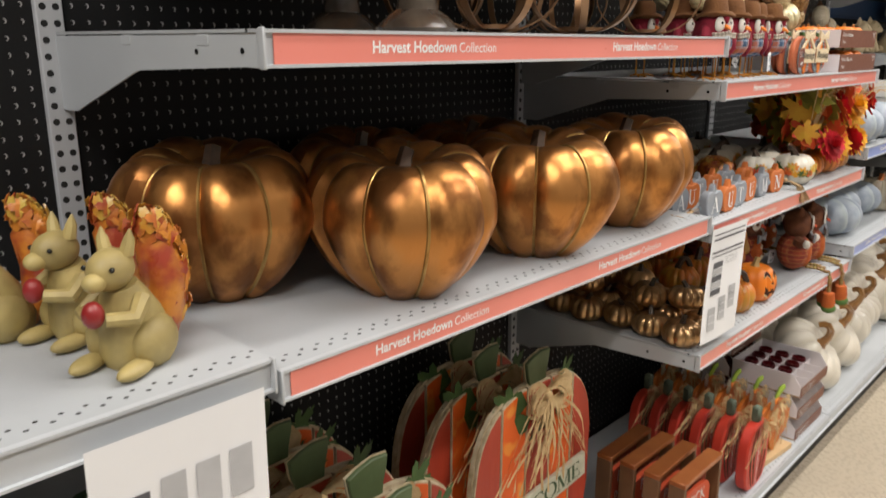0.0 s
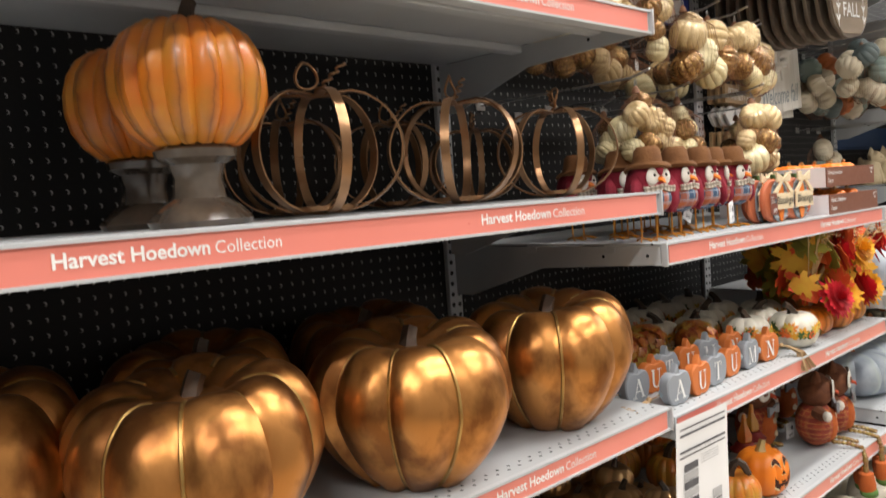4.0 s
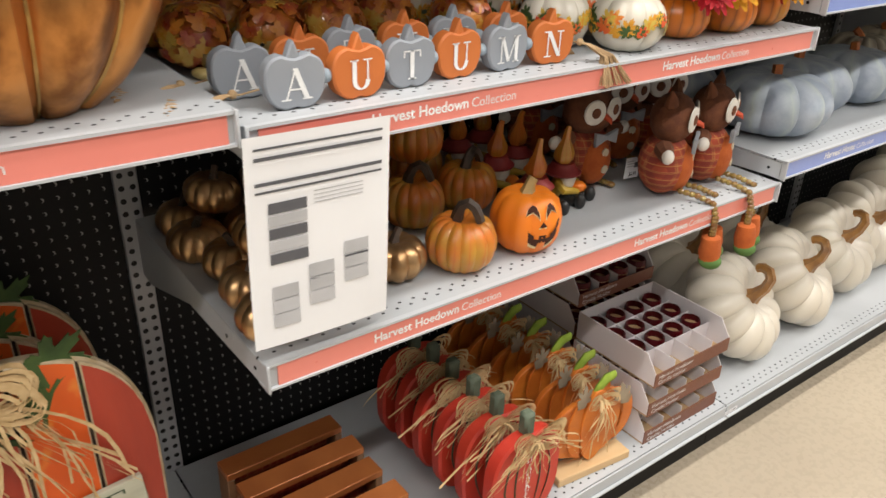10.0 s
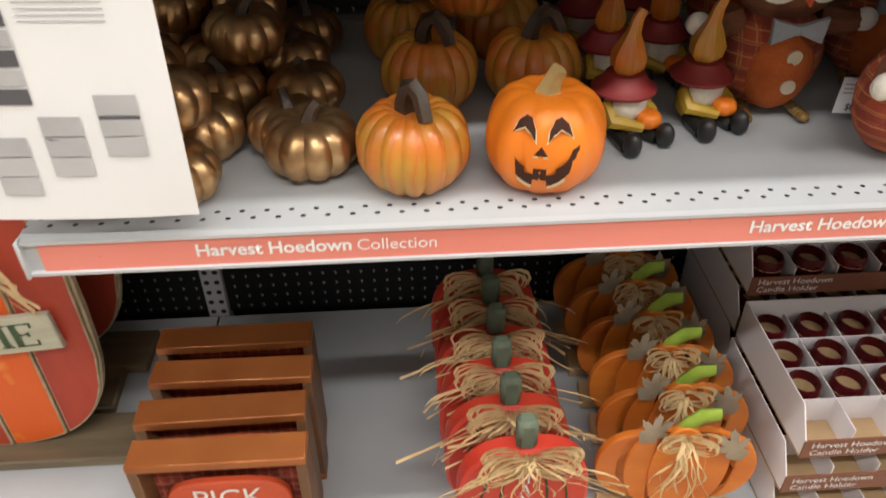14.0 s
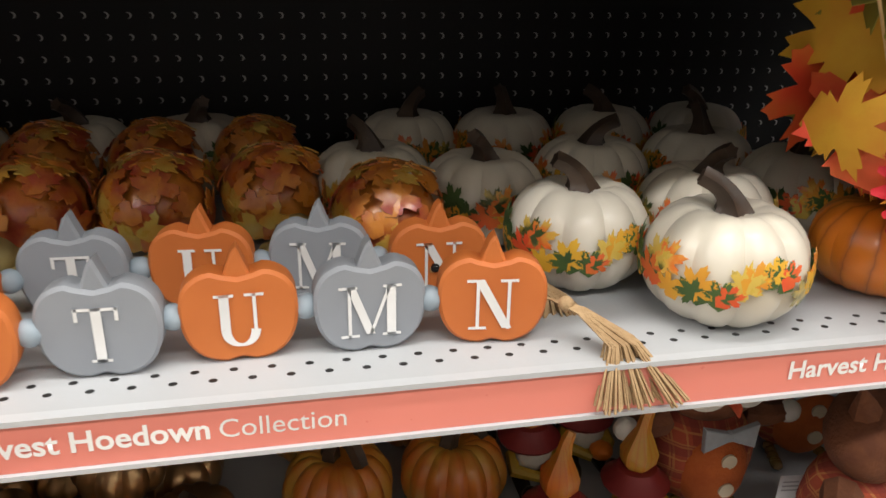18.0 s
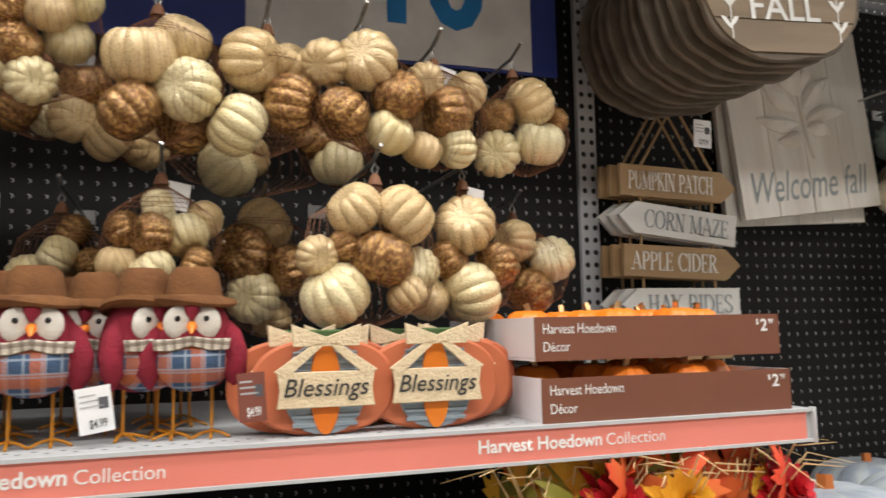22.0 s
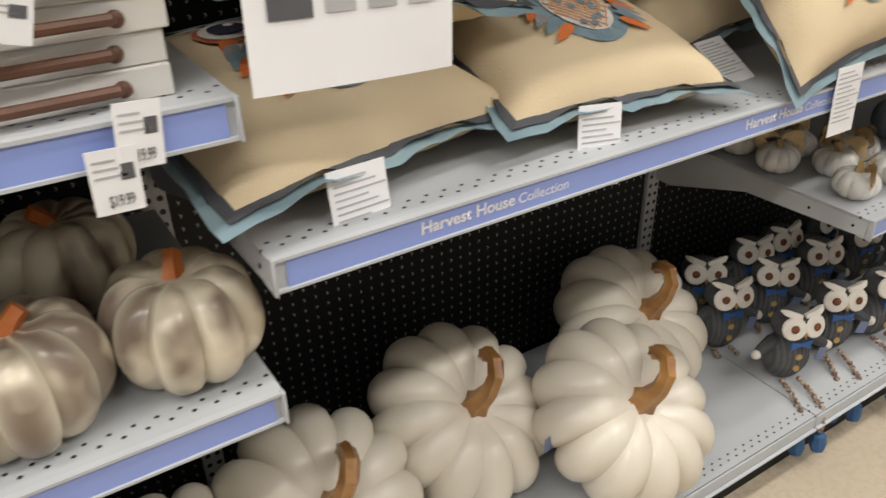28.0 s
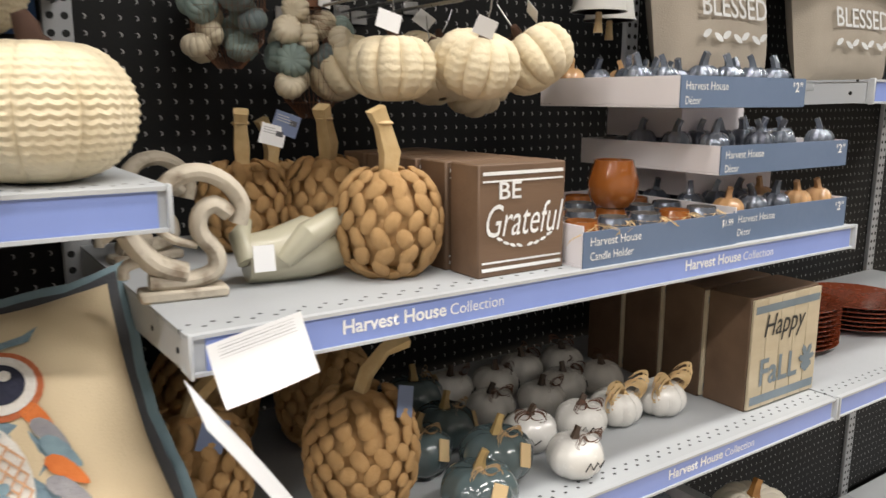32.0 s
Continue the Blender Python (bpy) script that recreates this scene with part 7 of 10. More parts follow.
# ---- third bay: arrow signs, teal pumpkins, blue pumpkins, trays ----
M.update(
    tan_board=mat("tan_stained_board", (0.36, 0.23, 0.11), (0.29, 0.18, 0.085), 0.6, scale=8, bump=0.1, squash=(0.5, 1, 3)),
    white_board=mat("whitewashed_board", (0.68, 0.67, 0.64), (0.60, 0.59, 0.56), 0.6, scale=8, bump=0.1, squash=(0.5, 1, 3)),
    grey_ink=mat("grey_letter_paint", (0.30, 0.33, 0.34), rough=0.6),
    cream_ink=mat("cream_letter_paint", (0.82, 0.79, 0.72), rough=0.6),
    limewash=mat("limewashed_plank", (0.80, 0.77, 0.72), (0.68, 0.64, 0.58), 0.7, scale=9, bump=0.15, squash=(4, 1, 0.5)),
    log=mat("dark_brown_board_edge", (0.15, 0.12, 0.09), (0.09, 0.07, 0.052), 0.7, scale=25, bump=0.3),
    log_face=mat("brown_stained_plank", (0.25, 0.185, 0.12), (0.17, 0.125, 0.08), 0.6, scale=6, bump=0.1, squash=(0.5, 1, 6)),
    teal=mat("dusty_teal_foam", (0.24, 0.31, 0.28), (0.19, 0.25, 0.235), 0.55, scale=14, bump=0.15),
    slate=mat("slate_green_foam", (0.13, 0.165, 0.165), (0.10, 0.13, 0.135), 0.55, scale=14, bump=0.15),
    ivory=mat("ivory_foam", (0.66, 0.58, 0.44), (0.60, 0.52, 0.38), 0.5, scale=10, bump=0.1),
    orange_foam=mat("orange_foam", (0.52, 0.16, 0.04), (0.44, 0.12, 0.03), 0.5, scale=10, bump=0.1),
    blue_pumpkin=mat("pale_blue_washed_foam", (0.28, 0.325, 0.40), (0.38, 0.425, 0.49), 0.5, scale=22, bump=0.8, bscale=22, stripes=10, stripe_col=(0.44, 0.50, 0.46), stripe_pow=0.3, ramp=(0.4, 0.62)),
    blue_small=mat("powder_blue_foam", (0.34, 0.40, 0.43), (0.25, 0.31, 0.35), 0.5, scale=26, bump=0.6, bscale=30),
    orange_stem=mat("orange_brown_stem", (0.55, 0.16, 0.03), (0.42, 0.12, 0.025), 0.5, scale=30, bump=0.2),
    tray_white=mat("distressed_white_wood", (0.72, 0.70, 0.66), (0.62, 0.60, 0.56), 0.6, scale=7, bump=0.08, squash=(0.5, 0.5, 3)),
    leather=mat("brown_leather_strap", (0.13, 0.055, 0.03), (0.09, 0.04, 0.022), 0.5, scale=30, bump=0.2),
    smoke=mat("cream_smoked_foam", (0.66, 0.58, 0.44), (0.20, 0.15, 0.11), 0.35, scale=11, bump=0.12, coat=0.3, ramp=(0.40, 0.54), detail=2.0, stripes=10, stripe_col=(0.68, 0.62, 0.48), stripe_pow=0.7),
    white_pumpkin=mat("ivory_white_foam", (0.70, 0.65, 0.55), (0.66, 0.60, 0.50), 0.38, scale=6, bump=0.06, coat=0.25),
    gold_stem=mat("golden_brown_stem", (0.40, 0.20, 0.06), (0.24, 0.11, 0.035), 0.32, scale=30, bump=0.3, coat=0.3),
    navy_card=mat("blue_printed_card", (0.03, 0.09, 0.23), (0.025, 0.075, 0.20), 0.6, scale=3),
    tag_blue=mat("slate_blue_card", (0.16, 0.20, 0.32), (0.14, 0.18, 0.30), 0.6),
)


def arrow_sign(x, y, rz=0.0, words=True):
    s = thing("arrow_sign", "hanging wooden arrow signs on rope for pumpkin patch and hay rides", "wooden sign", at(x, y, 0, rz), "arrow signs")
    rows = (("PUMPKIN PATCH", 1.843, True, -2), ("CORN MAZE", 1.762, False, -6), ("APPLE CIDER", 1.683, True, -2), ("HAY RIDES", 1.600, False, 0), ("BONFIRE", 1.520, True, 1))
    for w, z, right, tilt in rows:
        k = 1 if right else -1
        o = [(-0.135 * k, -0.032), (0.105 * k, -0.032), (0.142 * k, 0.0), (0.105 * k, 0.032), (-0.135 * k, 0.032)]
        b = part("board", plate(o if right else list(reversed(o)), 0.012, 0.0015), "tan_board" if right else "white_board", s, "tan arrow board" if right else "white arrow board", m=pose(0, 0, z, 0, -tilt, 0))
        if words:
            part("lettering", serif_text(w, 0.20 if len(w) > 7 else 0.155, 0.037, "cream_ink" if right else "grey_ink"), None, b, m=pose(-0.118 if right else -0.085, -0.0007, -0.018))
    for dx in (-0.085, 0.085):
        part("rope", tube([(dx, 0.007, 1.88), (dx, 0.014, 1.7), (dx, 0.007, 1.49)], 0.003, 6), "jute", s)
        part("rope", tube([(dx, 0.007, 1.875), (0, 0.004, 2.01)], 0.003, 6), "jute", s)
    rnd = random.Random(3)
    bm = bmesh.new()
    for k in range(26):
        a = rnd.uniform(-1, 1)
        merge(bm, tube([(0.085, 0, 1.49), (0.075 + 0.006 * a, -0.004, 1.47), (0.045 + 0.02 * a, -0.006, 1.42 + 0.008 * a)], 0.0012, 4))
    tagged(part("tassel", bm, "jute", s, "jute tassel"), kind="stuff")
    return s


arrow_sign(1.378, 0.045)
arrow_sign(1.366, 0.067, 1, False)
arrow_sign(1.358, 0.089, 0, False)
peg_hook(1.378, 2.012, 0.2)


def fall_plaque(x, y, z, tilt, words):
    s = thing("welcome_fall_plaque", "limewashed plank plaque with a raised leaf, lettered Welcome fall", "wooden sign", at(x, y, z, ry=tilt, s=1.09), "welcome fall plaques")
    for k in range(4):
        part("plank", box(-0.178 + 0.089 * k + 0.0006, -0.178 + 0.089 * (k + 1) - 0.0006, 0, 0.014, -0.185, 0.185, 0.0012), "limewash", s)
    if words:
        for a, ln, z0 in ((90, 0.135, 0.02), (62, 0.10, 0.03), (118, 0.10, 0.03), (38, 0.115, 0.0), (142, 0.115, 0.0), (8, 0.115, -0.02), (172, 0.115, -0.02), (-14, 0.07, -0.035), (194, 0.07, -0.035)):
            d, sd = Vector((math.cos(radians(a)), 0, math.sin(radians(a)))), Vector((-math.sin(radians(a)), 0, math.cos(radians(a))))
            q = [Vector((0, -0.001, z0 + 0.02)) + d * ln * t + sd * 0.010 * math.sin(3.1 * t) for t in (0.12, 0.3, 0.5, 0.7, 0.88, 1.0)]
            part("raised_leaf", tube(q, [0.004, 0.014, 0.019, 0.014, 0.007, 0.0008], 8, flat=0.95), "limewash", s, "raised carved leaf")
        part("leaf_stalk", tube([(0.0, -0.002, 0.12), (0.001, -0.003, 0.03), (0.006, -0.003, -0.03), (0.016, -0.002, -0.075)], [0.002, 0.004, 0.004, 0.003], 6), "limewash", s)
        part("lettering", text_mesh("Welcome fall", 0.30, 0.062, 0.004, "grey_ink", shear=0.3), None, s, m=pose(-0.15, -0.0008, -0.155))
    return s


fall_plaque(1.73, 0.072, 2.0, -7, True)
fall_plaque(1.718, 0.098, 1.978, -3, False)
peg_hook(1.73, 2.18, 0.1)


def pumpkin_slice(x, y, z, rz, words):
    s = thing("hello_fall_sign", "brown plank pumpkin shaped sign lettered HELLO FALL in white", "wooden sign", at(x, y, z, ry=rz), "hello fall signs")
    w, h = 0.315, 0.275

    def edge(a):
        c, sn = math.cos(a), math.sin(a)
        bump = 1 + 0.035 * abs(math.sin(a * 4.5)) * (1 if sn < 0.2 else 0.4)
        return w / 2 * math.copysign(abs(c) ** 0.8, c) * bump, h / 2 * math.copysign(abs(sn) ** 0.8, sn) * bump
    out = [edge(2 * math.pi * k / 72) for k in range(72)]
    part("board", plate(out, 0.011, 0.002), "log", s)
    if words:
        for k in range(5):
            z0, z1 = -h / 2 + 0.008 + k * (h - 0.016) / 5 + 0.001, -h / 2 + 0.008 + (k + 1) * (h - 0.016) / 5 - 0.001
            zs = [z0 + (z1 - z0) * i / 5 for i in range(6)]

            def xx(zz):
                return (w / 2 - 0.006) * max(0.05, 1 - abs(zz / (h / 2)) ** 2.5) ** 0.4
            o = [(-xx(q), q) for q in reversed(zs)] + [(xx(q), q) for q in zs]
            part("plank", plate(o, 0.003, 0.0005), "log_face", s, m=pose(0, -0.0033, 0))
        part("lettering", text_mesh("FALL", 0.135, 0.042, 0.012), None, s, m=pose(-0.0675, -0.0042, -0.078))
        part("lettering", text_mesh("HELLO", 0.12, 0.03, 0.006), None, s, m=pose(-0.06, -0.0042, -0.02))
        for sx in (-1, 1):
            for k in range(4):
                for t in (-1, 1):
                    o = [(0, 0), (t * 0.012, 0.012), (t * 0.017, 0.02), (t * 0.008, 0.019), (0.0, 0.008)]
                    part("painted_leaf", plate(o if t > 0 else list(reversed(o)), 0.0008), "white", s, m=pose(sx * (0.108 - 0.003 * k), -0.0044, -0.095 + 0.034 * k))
            part("painted_stem", box(-0.001, 0.001, 0, 0.0006, -0.11, 0.035), "white", s, m=pose(sx * 0.105, -0.0042, 0))
    part("stalk", plate([(-0.02, 0), (0.02, 0), (0.028, 0.045), (-0.012, 0.05)], 0.011, 0.001), "log", s, m=pose(0, 0, h / 2 - 0.004))
    part("rope", tube([(-0.10, 0.005, h / 2 - 0.03), (0, 0.004, h / 2 + 0.10), (0.10, 0.005, h / 2 - 0.03)], 0.0025, 6), "jute", s)
    return s


pumpkin_slice(1.31, -0.33, 2.105, -4, True)
ph = pumpkin_slice(1.315, -0.295, 2.108, 0, False)
for k in range(1, 10):
    put_copy(ph, at(1.31 + 0.004 * (k % 3), -0.295 + 0.034 * k, 2.105 + 0.003 * (k % 2), ry=3 * (k % 3) - 3))
peg_hook(1.31, 2.342, 0.47)

TL = ("teal", "slate", "ivory", "teal", "ivory")
small = thing("pumpkin_bag", "net bag of ivory and teal small pumpkins", "net bag", at(2.035, 0.04, 1.735, 0, 1.15), "teal pumpkin bags")
for qx, qz, mt, tw in ((-0.012, -0.075, "ivory", 20), (0.032, -0.115, "ivory", -40), (-0.036, -0.15, "teal", -10), (0.016, -0.185, "teal", 30)):
    part("mini_pumpkin", mini(mt), None, small, m=pose(qx, -0.012 if qx < 0 else -0.02, qz, 62 + tw, tw, 0) @ pose(0, 0, -0.028))
nb = bmesh.new()
for k in range(30):
    a = 2 * math.pi * k / 30
    merge(nb, tube([(0.002 * math.cos(a), 0.002 * math.sin(a), -0.018), (0.018 * math.cos(a), 0.015 * math.sin(a), -0.045), (0.058 * math.cos(a), 0.04 * math.sin(a), -0.09), (0.066 * math.cos(a), 0.045 * math.sin(a), -0.15), (0.012 * math.cos(a), 0.01 * math.sin(a), -0.235)], 0.0006, 3))
tagged(part("netting", nb, "net", small, "thin brown netting"), kind="stuff")
part("hook_loop", tube([(0, 0, -0.022), (0.003, 0, -0.008), (0, 0, 0.003), (-0.003, 0, -0.008), (0, 0, -0.022)], 0.001, 5), "hook", small)
for k, (x, z, y, n) in enumerate(((2.03, 2.03, 0.055, 8), (1.90, 2.06, -0.17, 8), (2.02, 2.05, -0.20, 9), (2.13, 2.045, -0.22, 9), (2.24, 2.035, -0.20, 9), (2.14, 2.03, 0.03, 8), (2.30, 2.03, 0.0, 8))):
    net_bag(x, y, z, TL + (("orange_foam", "orange_foam") if x > 2.05 else ()), n, 310 + k, 1.2, "net bag of teal, ivory and orange small pumpkins on a hook", "teal pumpkin bags", height=0.26)
for x, z, r in ((1.90, 2.06, 0.42), (2.02, 2.05, 0.42), (2.13, 2.045, 0.42), (2.24, 2.035, 0.42), (2.04, 1.735, 0.40), (2.15, 1.735, 0.40), (2.26, 1.735, 0.40)):
    peg_hook(x, z + 0.004, r)

bp = thing("blue_pumpkin", "large pale blue washed pumpkin with an orange stub stem", "decorative pumpkin", group="blue pumpkins")
part("body", pumpkin(0.142, 0.140, 10, 0.085, 0.05, 8, 18, 0.5, power=0.6, seed=3, jitter=0.03), "blue_pumpkin", bp)
part("stem", stem(0.028, 0.0115, 0.1, flare=1.2), "orange_stem", bp, "orange brown stub stem", m=at(0, 0, 0.126))
BP = [(1.598, -0.315, "C2", 0.98, 0), (1.345, -0.315, "C2", 0.96, 40), (1.72, -0.045, "C2", 0.75, 80), (1.40, -0.27, "C1", 1.0, 60), (1.85, -0.22, "C1", 0.98, 110), (1.61, -0.20, "C1", 1.0, 10),
      (1.38, 0.0, "C1", 0.8, 0), (1.72, 0.02, "C1", 0.7, 40)]
bp.matrix_basis = at(BP[0][0], BP[0][1], Z["C2"], 0, BP[0][3])
for x, y, zz, s, r in BP[1:]:
    put_copy(bp, at(x, y, Z[zz], r, s))
bs = thing("small_blue_pumpkin", "small powder blue pumpkin with a brown stem", "decorative pumpkin", group="small blue pumpkins")
part("body", pumpkin(0.06, 0.092, 8, 0.13, 0.12, 6, 12, 0.5, power=0.56, jitter=0.06, seed=6), "blue_small", bs)
part("stem", stem(0.014, 0.006, 0.3, flare=1.3), "stem_tan", bs, m=at(0, 0, 0.08))
BS = [(1.785, -0.345), (1.915, -0.325), (2.025, -0.348), (1.955, -0.20), (1.80, -0.20), (1.88, -0.08)]
bs.matrix_basis = at(BS[0][0], BS[0][1], Z["C2"])
for k, (x, y) in enumerate(BS[1:]):
    put_copy(bs, at(x, y, Z["C2"], 40 * k, 0.97 + 0.02 * (k % 2)))


def tray(x, y, z, rz):
    t = thing("serving_tray", "distressed white wooden serving tray with brown leather handles", "tray", at(x, y, z, rz), "serving trays")
    w, d, h = 0.29, 0.40, 0.03
    part("floor", box(0.008, w - 0.008, 0.008, d - 0.008, 0, 0.006), "tray_white", t)
    part("front_wall", box(0, w, 0, 0.011, 0, h, 0.0015), "tray_white", t)
    part("back_wall", box(0, w, d - 0.011, d, 0, h, 0.0015), "tray_white", t)
    for x0 in (0, w - 0.011):
        part("side_wall", box(x0, x0 + 0.011, 0.0115, d - 0.0115, 0, h, 0.0015), "tray_white", t)
    hd = part("handle", tube([(0.05, 0.0, 0.014), (0.055, -0.012, 0.016), (0.15, -0.02, 0.017), (0.24, -0.012, 0.016), (0.245, 0.0, 0.014)], 0.0055, 8), "leather", t, "brown leather handle")
    for xx in (0.05, 0.245):
        part("knob", ellipsoid(0.008, 0.006, 0.008, (xx, -0.004, 0.014), 10, 8), "leather", hd)
    part("lettering", text_mesh("FARM FRESH", 0.18, 0.03, 0.0, "grey_ink"), None, t, m=pose(0.055, 0.2, 0.0065, -90, 0, 0))
    return t


tr = tray(2.10, -0.40, Z["C2"], 0)
for k in range(1, 6):
    put_copy(tr, at(2.10 + (0.0, 0.006, -0.008, -0.012, 0.010)[k - 1], -0.40 + (0.004, -0.006, 0.0, -0.012, -0.004)[k - 1], Z["C2"] + 0.0305 * k, (0, 1.2, -1, 0.5, -0.8)[k - 1]))

sm = thing("smoked_pumpkin", "cream and smoky brown striped pumpkin with a golden stem", "decorative pumpkin", group="smoked pumpkins")
part("body", pumpkin(0.096, 0.142, 9, 0.17, 0.14, 7, 16, 0.65, power=0.55, jitter=0.05, seed=2), "smoke", sm)
part("stem", stem(0.046, 0.0095, 0.3, curl=0.2, ridges=0.18, flare=2.9), "orange_stem", sm, "orange brown stem", m=at(0, 0, 0.103))
SMP = [(2.005, -0.31), (2.188, -0.335), (2.363, -0.325), (2.09, -0.12), (2.27, -0.10), (2.10, 0.02)]
sm.matrix_basis = at(SMP[0][0], SMP[0][1], Z["C1"])
for k, (x, y) in enumerate(SMP[1:5]):
    put_copy(sm, at(x, y, Z["C1"], 60 * k + 10, 0.98))

wpk = thing("white_pumpkin", "large ivory white deeply ribbed pumpkin with a curled golden stem", "decorative pumpkin", group="white pumpkins")
part("body", pumpkin(0.158, 0.178, 12, 0.15, 0.2, 8, 20, 0.62, power=0.72, seed=5, jitter=0.035), "white_pumpkin", wpk)
part("stem", tube([(0.0, 0.0, 0.0), (0.0, 0.0, 0.012), (0.002, 0.004, 0.035), (0.004, 0.01, 0.062), (0.004, 0.026, 0.084), (0.002, 0.048, 0.088), (-0.002, 0.064, 0.076), (-0.004, 0.07, 0.06)], [0.036, 0.026, 0.016, 0.013, 0.0125, 0.012, 0.0115, 0.011], 12, ridges=0.14), "gold_stem", wpk, "curled golden brown stem", m=at(0, 0, 0.124, -35))
WP = [(1.452, -0.272, -46, 15), (1.75, -0.262, -46, 18), (2.06, -0.22, -45, 0), (1.58, 0.0, -30, 0), (1.90, 0.0, -30, 30), (2.30, -0.2, -50, -10),
      (2.54, -0.205, -38, 4), (2.885, -0.13, -38, 8), (3.165, -0.305, -38, 2), (3.40, -0.09, -38, 10)]


def lying(x, y, rx, rz):
    m = pose(0, 0, 0, rx, 0, 0) @ Matrix.Diagonal((1.24 if x > 2.5 else 1.0,) * 3 + (1,)) @ Matrix.Translation((0, 0, -0.09))
    low = min((m @ v.co).z for v in wpk.children[0].data.vertices)
    return pose(x, y, DECK - low, 0, 0, rz) @ m


wpk.matrix_basis = lying(*[WP[0][i] for i in (0, 1)], -WP[0][2], WP[0][3])
for x, y, rx, rz in WP[1:]:
    put_copy(wpk, lying(x, y, -rx, rz))
tg = thing("price_tag", "small slate blue price tag on a pumpkin stem", "price tag", at(2.97, -0.30, 0.33, 10))
part("card", box(-0.012, 0.012, -0.0008, 0, 0, 0.036), "tag_blue", tg)
bn = thing("price_sign", "royal blue price banner lettered UNDER on the back panel", "shop sign", at(0, BACK + 0.003, 0))
pb2 = part("panel", box(3.69, 4.84, 0, 0.006, 2.12, 2.49, 0.001), "sign_blue", bn, "royal blue panel")
part("lettering", text_mesh("UNDER", 0.34, 0.1, 0.02), None, pb2, m=pose(3.82, -0.001, 2.19))
bs2 = thing("price_sign", "plain lower edge of a royal blue price banner", "shop sign", at(0, BACK + 0.003, 0))
part("panel", box(2.47, 3.63, 0, 0.006, 1.665, 1.76, 0.001), "navy_card", bs2)
part("edge_strip", box(2.47, 3.63, -0.001, 0.005, 1.655, 1.664), "navy_card", bs2)

# ---- fourth bay: owl pillows, knitted pumpkins, ceramic squirrels, grey owls ----
M.update(
    canvas=mat("cream_cotton_canvas", (0.66, 0.54, 0.36), (0.60, 0.48, 0.31), 0.9, scale=5, bump=0.25, bscale=380),
    flange=mat("dusty_blue_flange", (0.22, 0.31, 0.34), (0.17, 0.25, 0.29), 0.9, scale=14, bump=0.2, bscale=300),
    flange_dark=mat("charcoal_flange", (0.075, 0.078, 0.088), (0.06, 0.062, 0.07), 0.9, scale=14, bump=0.2, bscale=300),
    thread_rust=mat("rust_embroidery", (0.50, 0.14, 0.05), (0.40, 0.10, 0.035), 0.8, scale=60, bump=0.6, bscale=240),
    thread_blue=mat("slate_blue_embroidery", (0.20, 0.29, 0.33), (0.15, 0.22, 0.27), 0.8, scale=60, bump=0.6, bscale=240),
    thread_grey=mat("grey_embroidery", (0.30, 0.29, 0.30), (0.24, 0.23, 0.25), 0.8, scale=60, bump=0.6, bscale=240),
    thread_orange=mat("orange_embroidery", (0.68, 0.19, 0.04), (0.60, 0.15, 0.03), 0.8, scale=60, bump=0.6, bscale=240),
    thread_navy=mat("navy_embroidery", (0.018, 0.02, 0.045), (0.012, 0.014, 0.03), 0.8, scale=60, bump=0.5, bscale=240),
    thread_white=mat("white_embroidery", (0.72, 0.69, 0.64), (0.62, 0.58, 0.53), 0.8, scale=60, bump=0.6, bscale=240),
    thread_peach=mat("peach_lattice", (0.66, 0.40, 0.24), (0.58, 0.33, 0.19), 0.8, scale=60, bump=0.6, bscale=240),
    knit=mat("cream_chunky_knit", (0.74, 0.64, 0.46), (0.67, 0.57, 0.39), 0.9, scale=20, bump=0.4, bscale=260),
    plush_brown=mat("chocolate_velvet", (0.085, 0.042, 0.026), (0.06, 0.03, 0.02), 0.9, scale=20),
    bisque_pale=mat("pale_bisque_ceramic", (0.70, 0.60, 0.43), (0.62, 0.52, 0.35), 0.6, scale=22, bump=0.2, bscale=90),
    bisque=mat("cream_bisque_ceramic", (0.62, 0.50, 0.32), (0.52, 0.41, 0.25), 0.6, scale=22, bump=0.2, bscale=90),
    greige=mat("grey_cream_striped_foam", (0.50, 0.42, 0.32), (0.30, 0.24, 0.19), 0.5, scale=9, bump=0.12, stripes=10, stripe_col=(0.56, 0.49, 0.38), stripe_pow=0.8),
    owl_grey=mat("charcoal_felt", (0.085, 0.088, 0.092), (0.06, 0.062, 0.066), 0.95, scale=40, bump=0.5, bscale=240),
    owl_rib=mat("grey_ribbed_knit", (0.13, 0.133, 0.136), (0.095, 0.097, 0.10), 0.95, scale=20, bump=0.6, wave=("X", 30.0, 0.4, 0.35)),
    ribbon_blue=mat("blue_satin_ribbon", (0.03, 0.10, 0.30), (0.025, 0.08, 0.25), 0.4),
    button_gold=mat("golden_wood_button", (0.50, 0.32, 0.12), rough=0.5),
    boot_blue=mat("blue_felt_boot", (0.045, 0.12, 0.25), (0.035, 0.09, 0.2), 0.95, scale=40, bump=0.4),
    bead_brown=mat("wooden_bead", (0.16, 0.09, 0.06), (0.42, 0.34, 0.26), 0.5, scale=120, ramp=(0.48, 0.55)),
)


def pillow_z(u, v, w, puff):
    return puff * (max(0.0, 1 - abs(u) ** 2.6) * max(0.0, 1 - abs(v) ** 2.6)) ** 0.5


def pinch(u, v):
    """Edges drawn in between the corners, as on a stuffed cushion."""
    return 1.0 + 0.02 * abs(u * v) - 0.075 * (1 - v * v) * abs(u) ** 3


OWL = 0.95


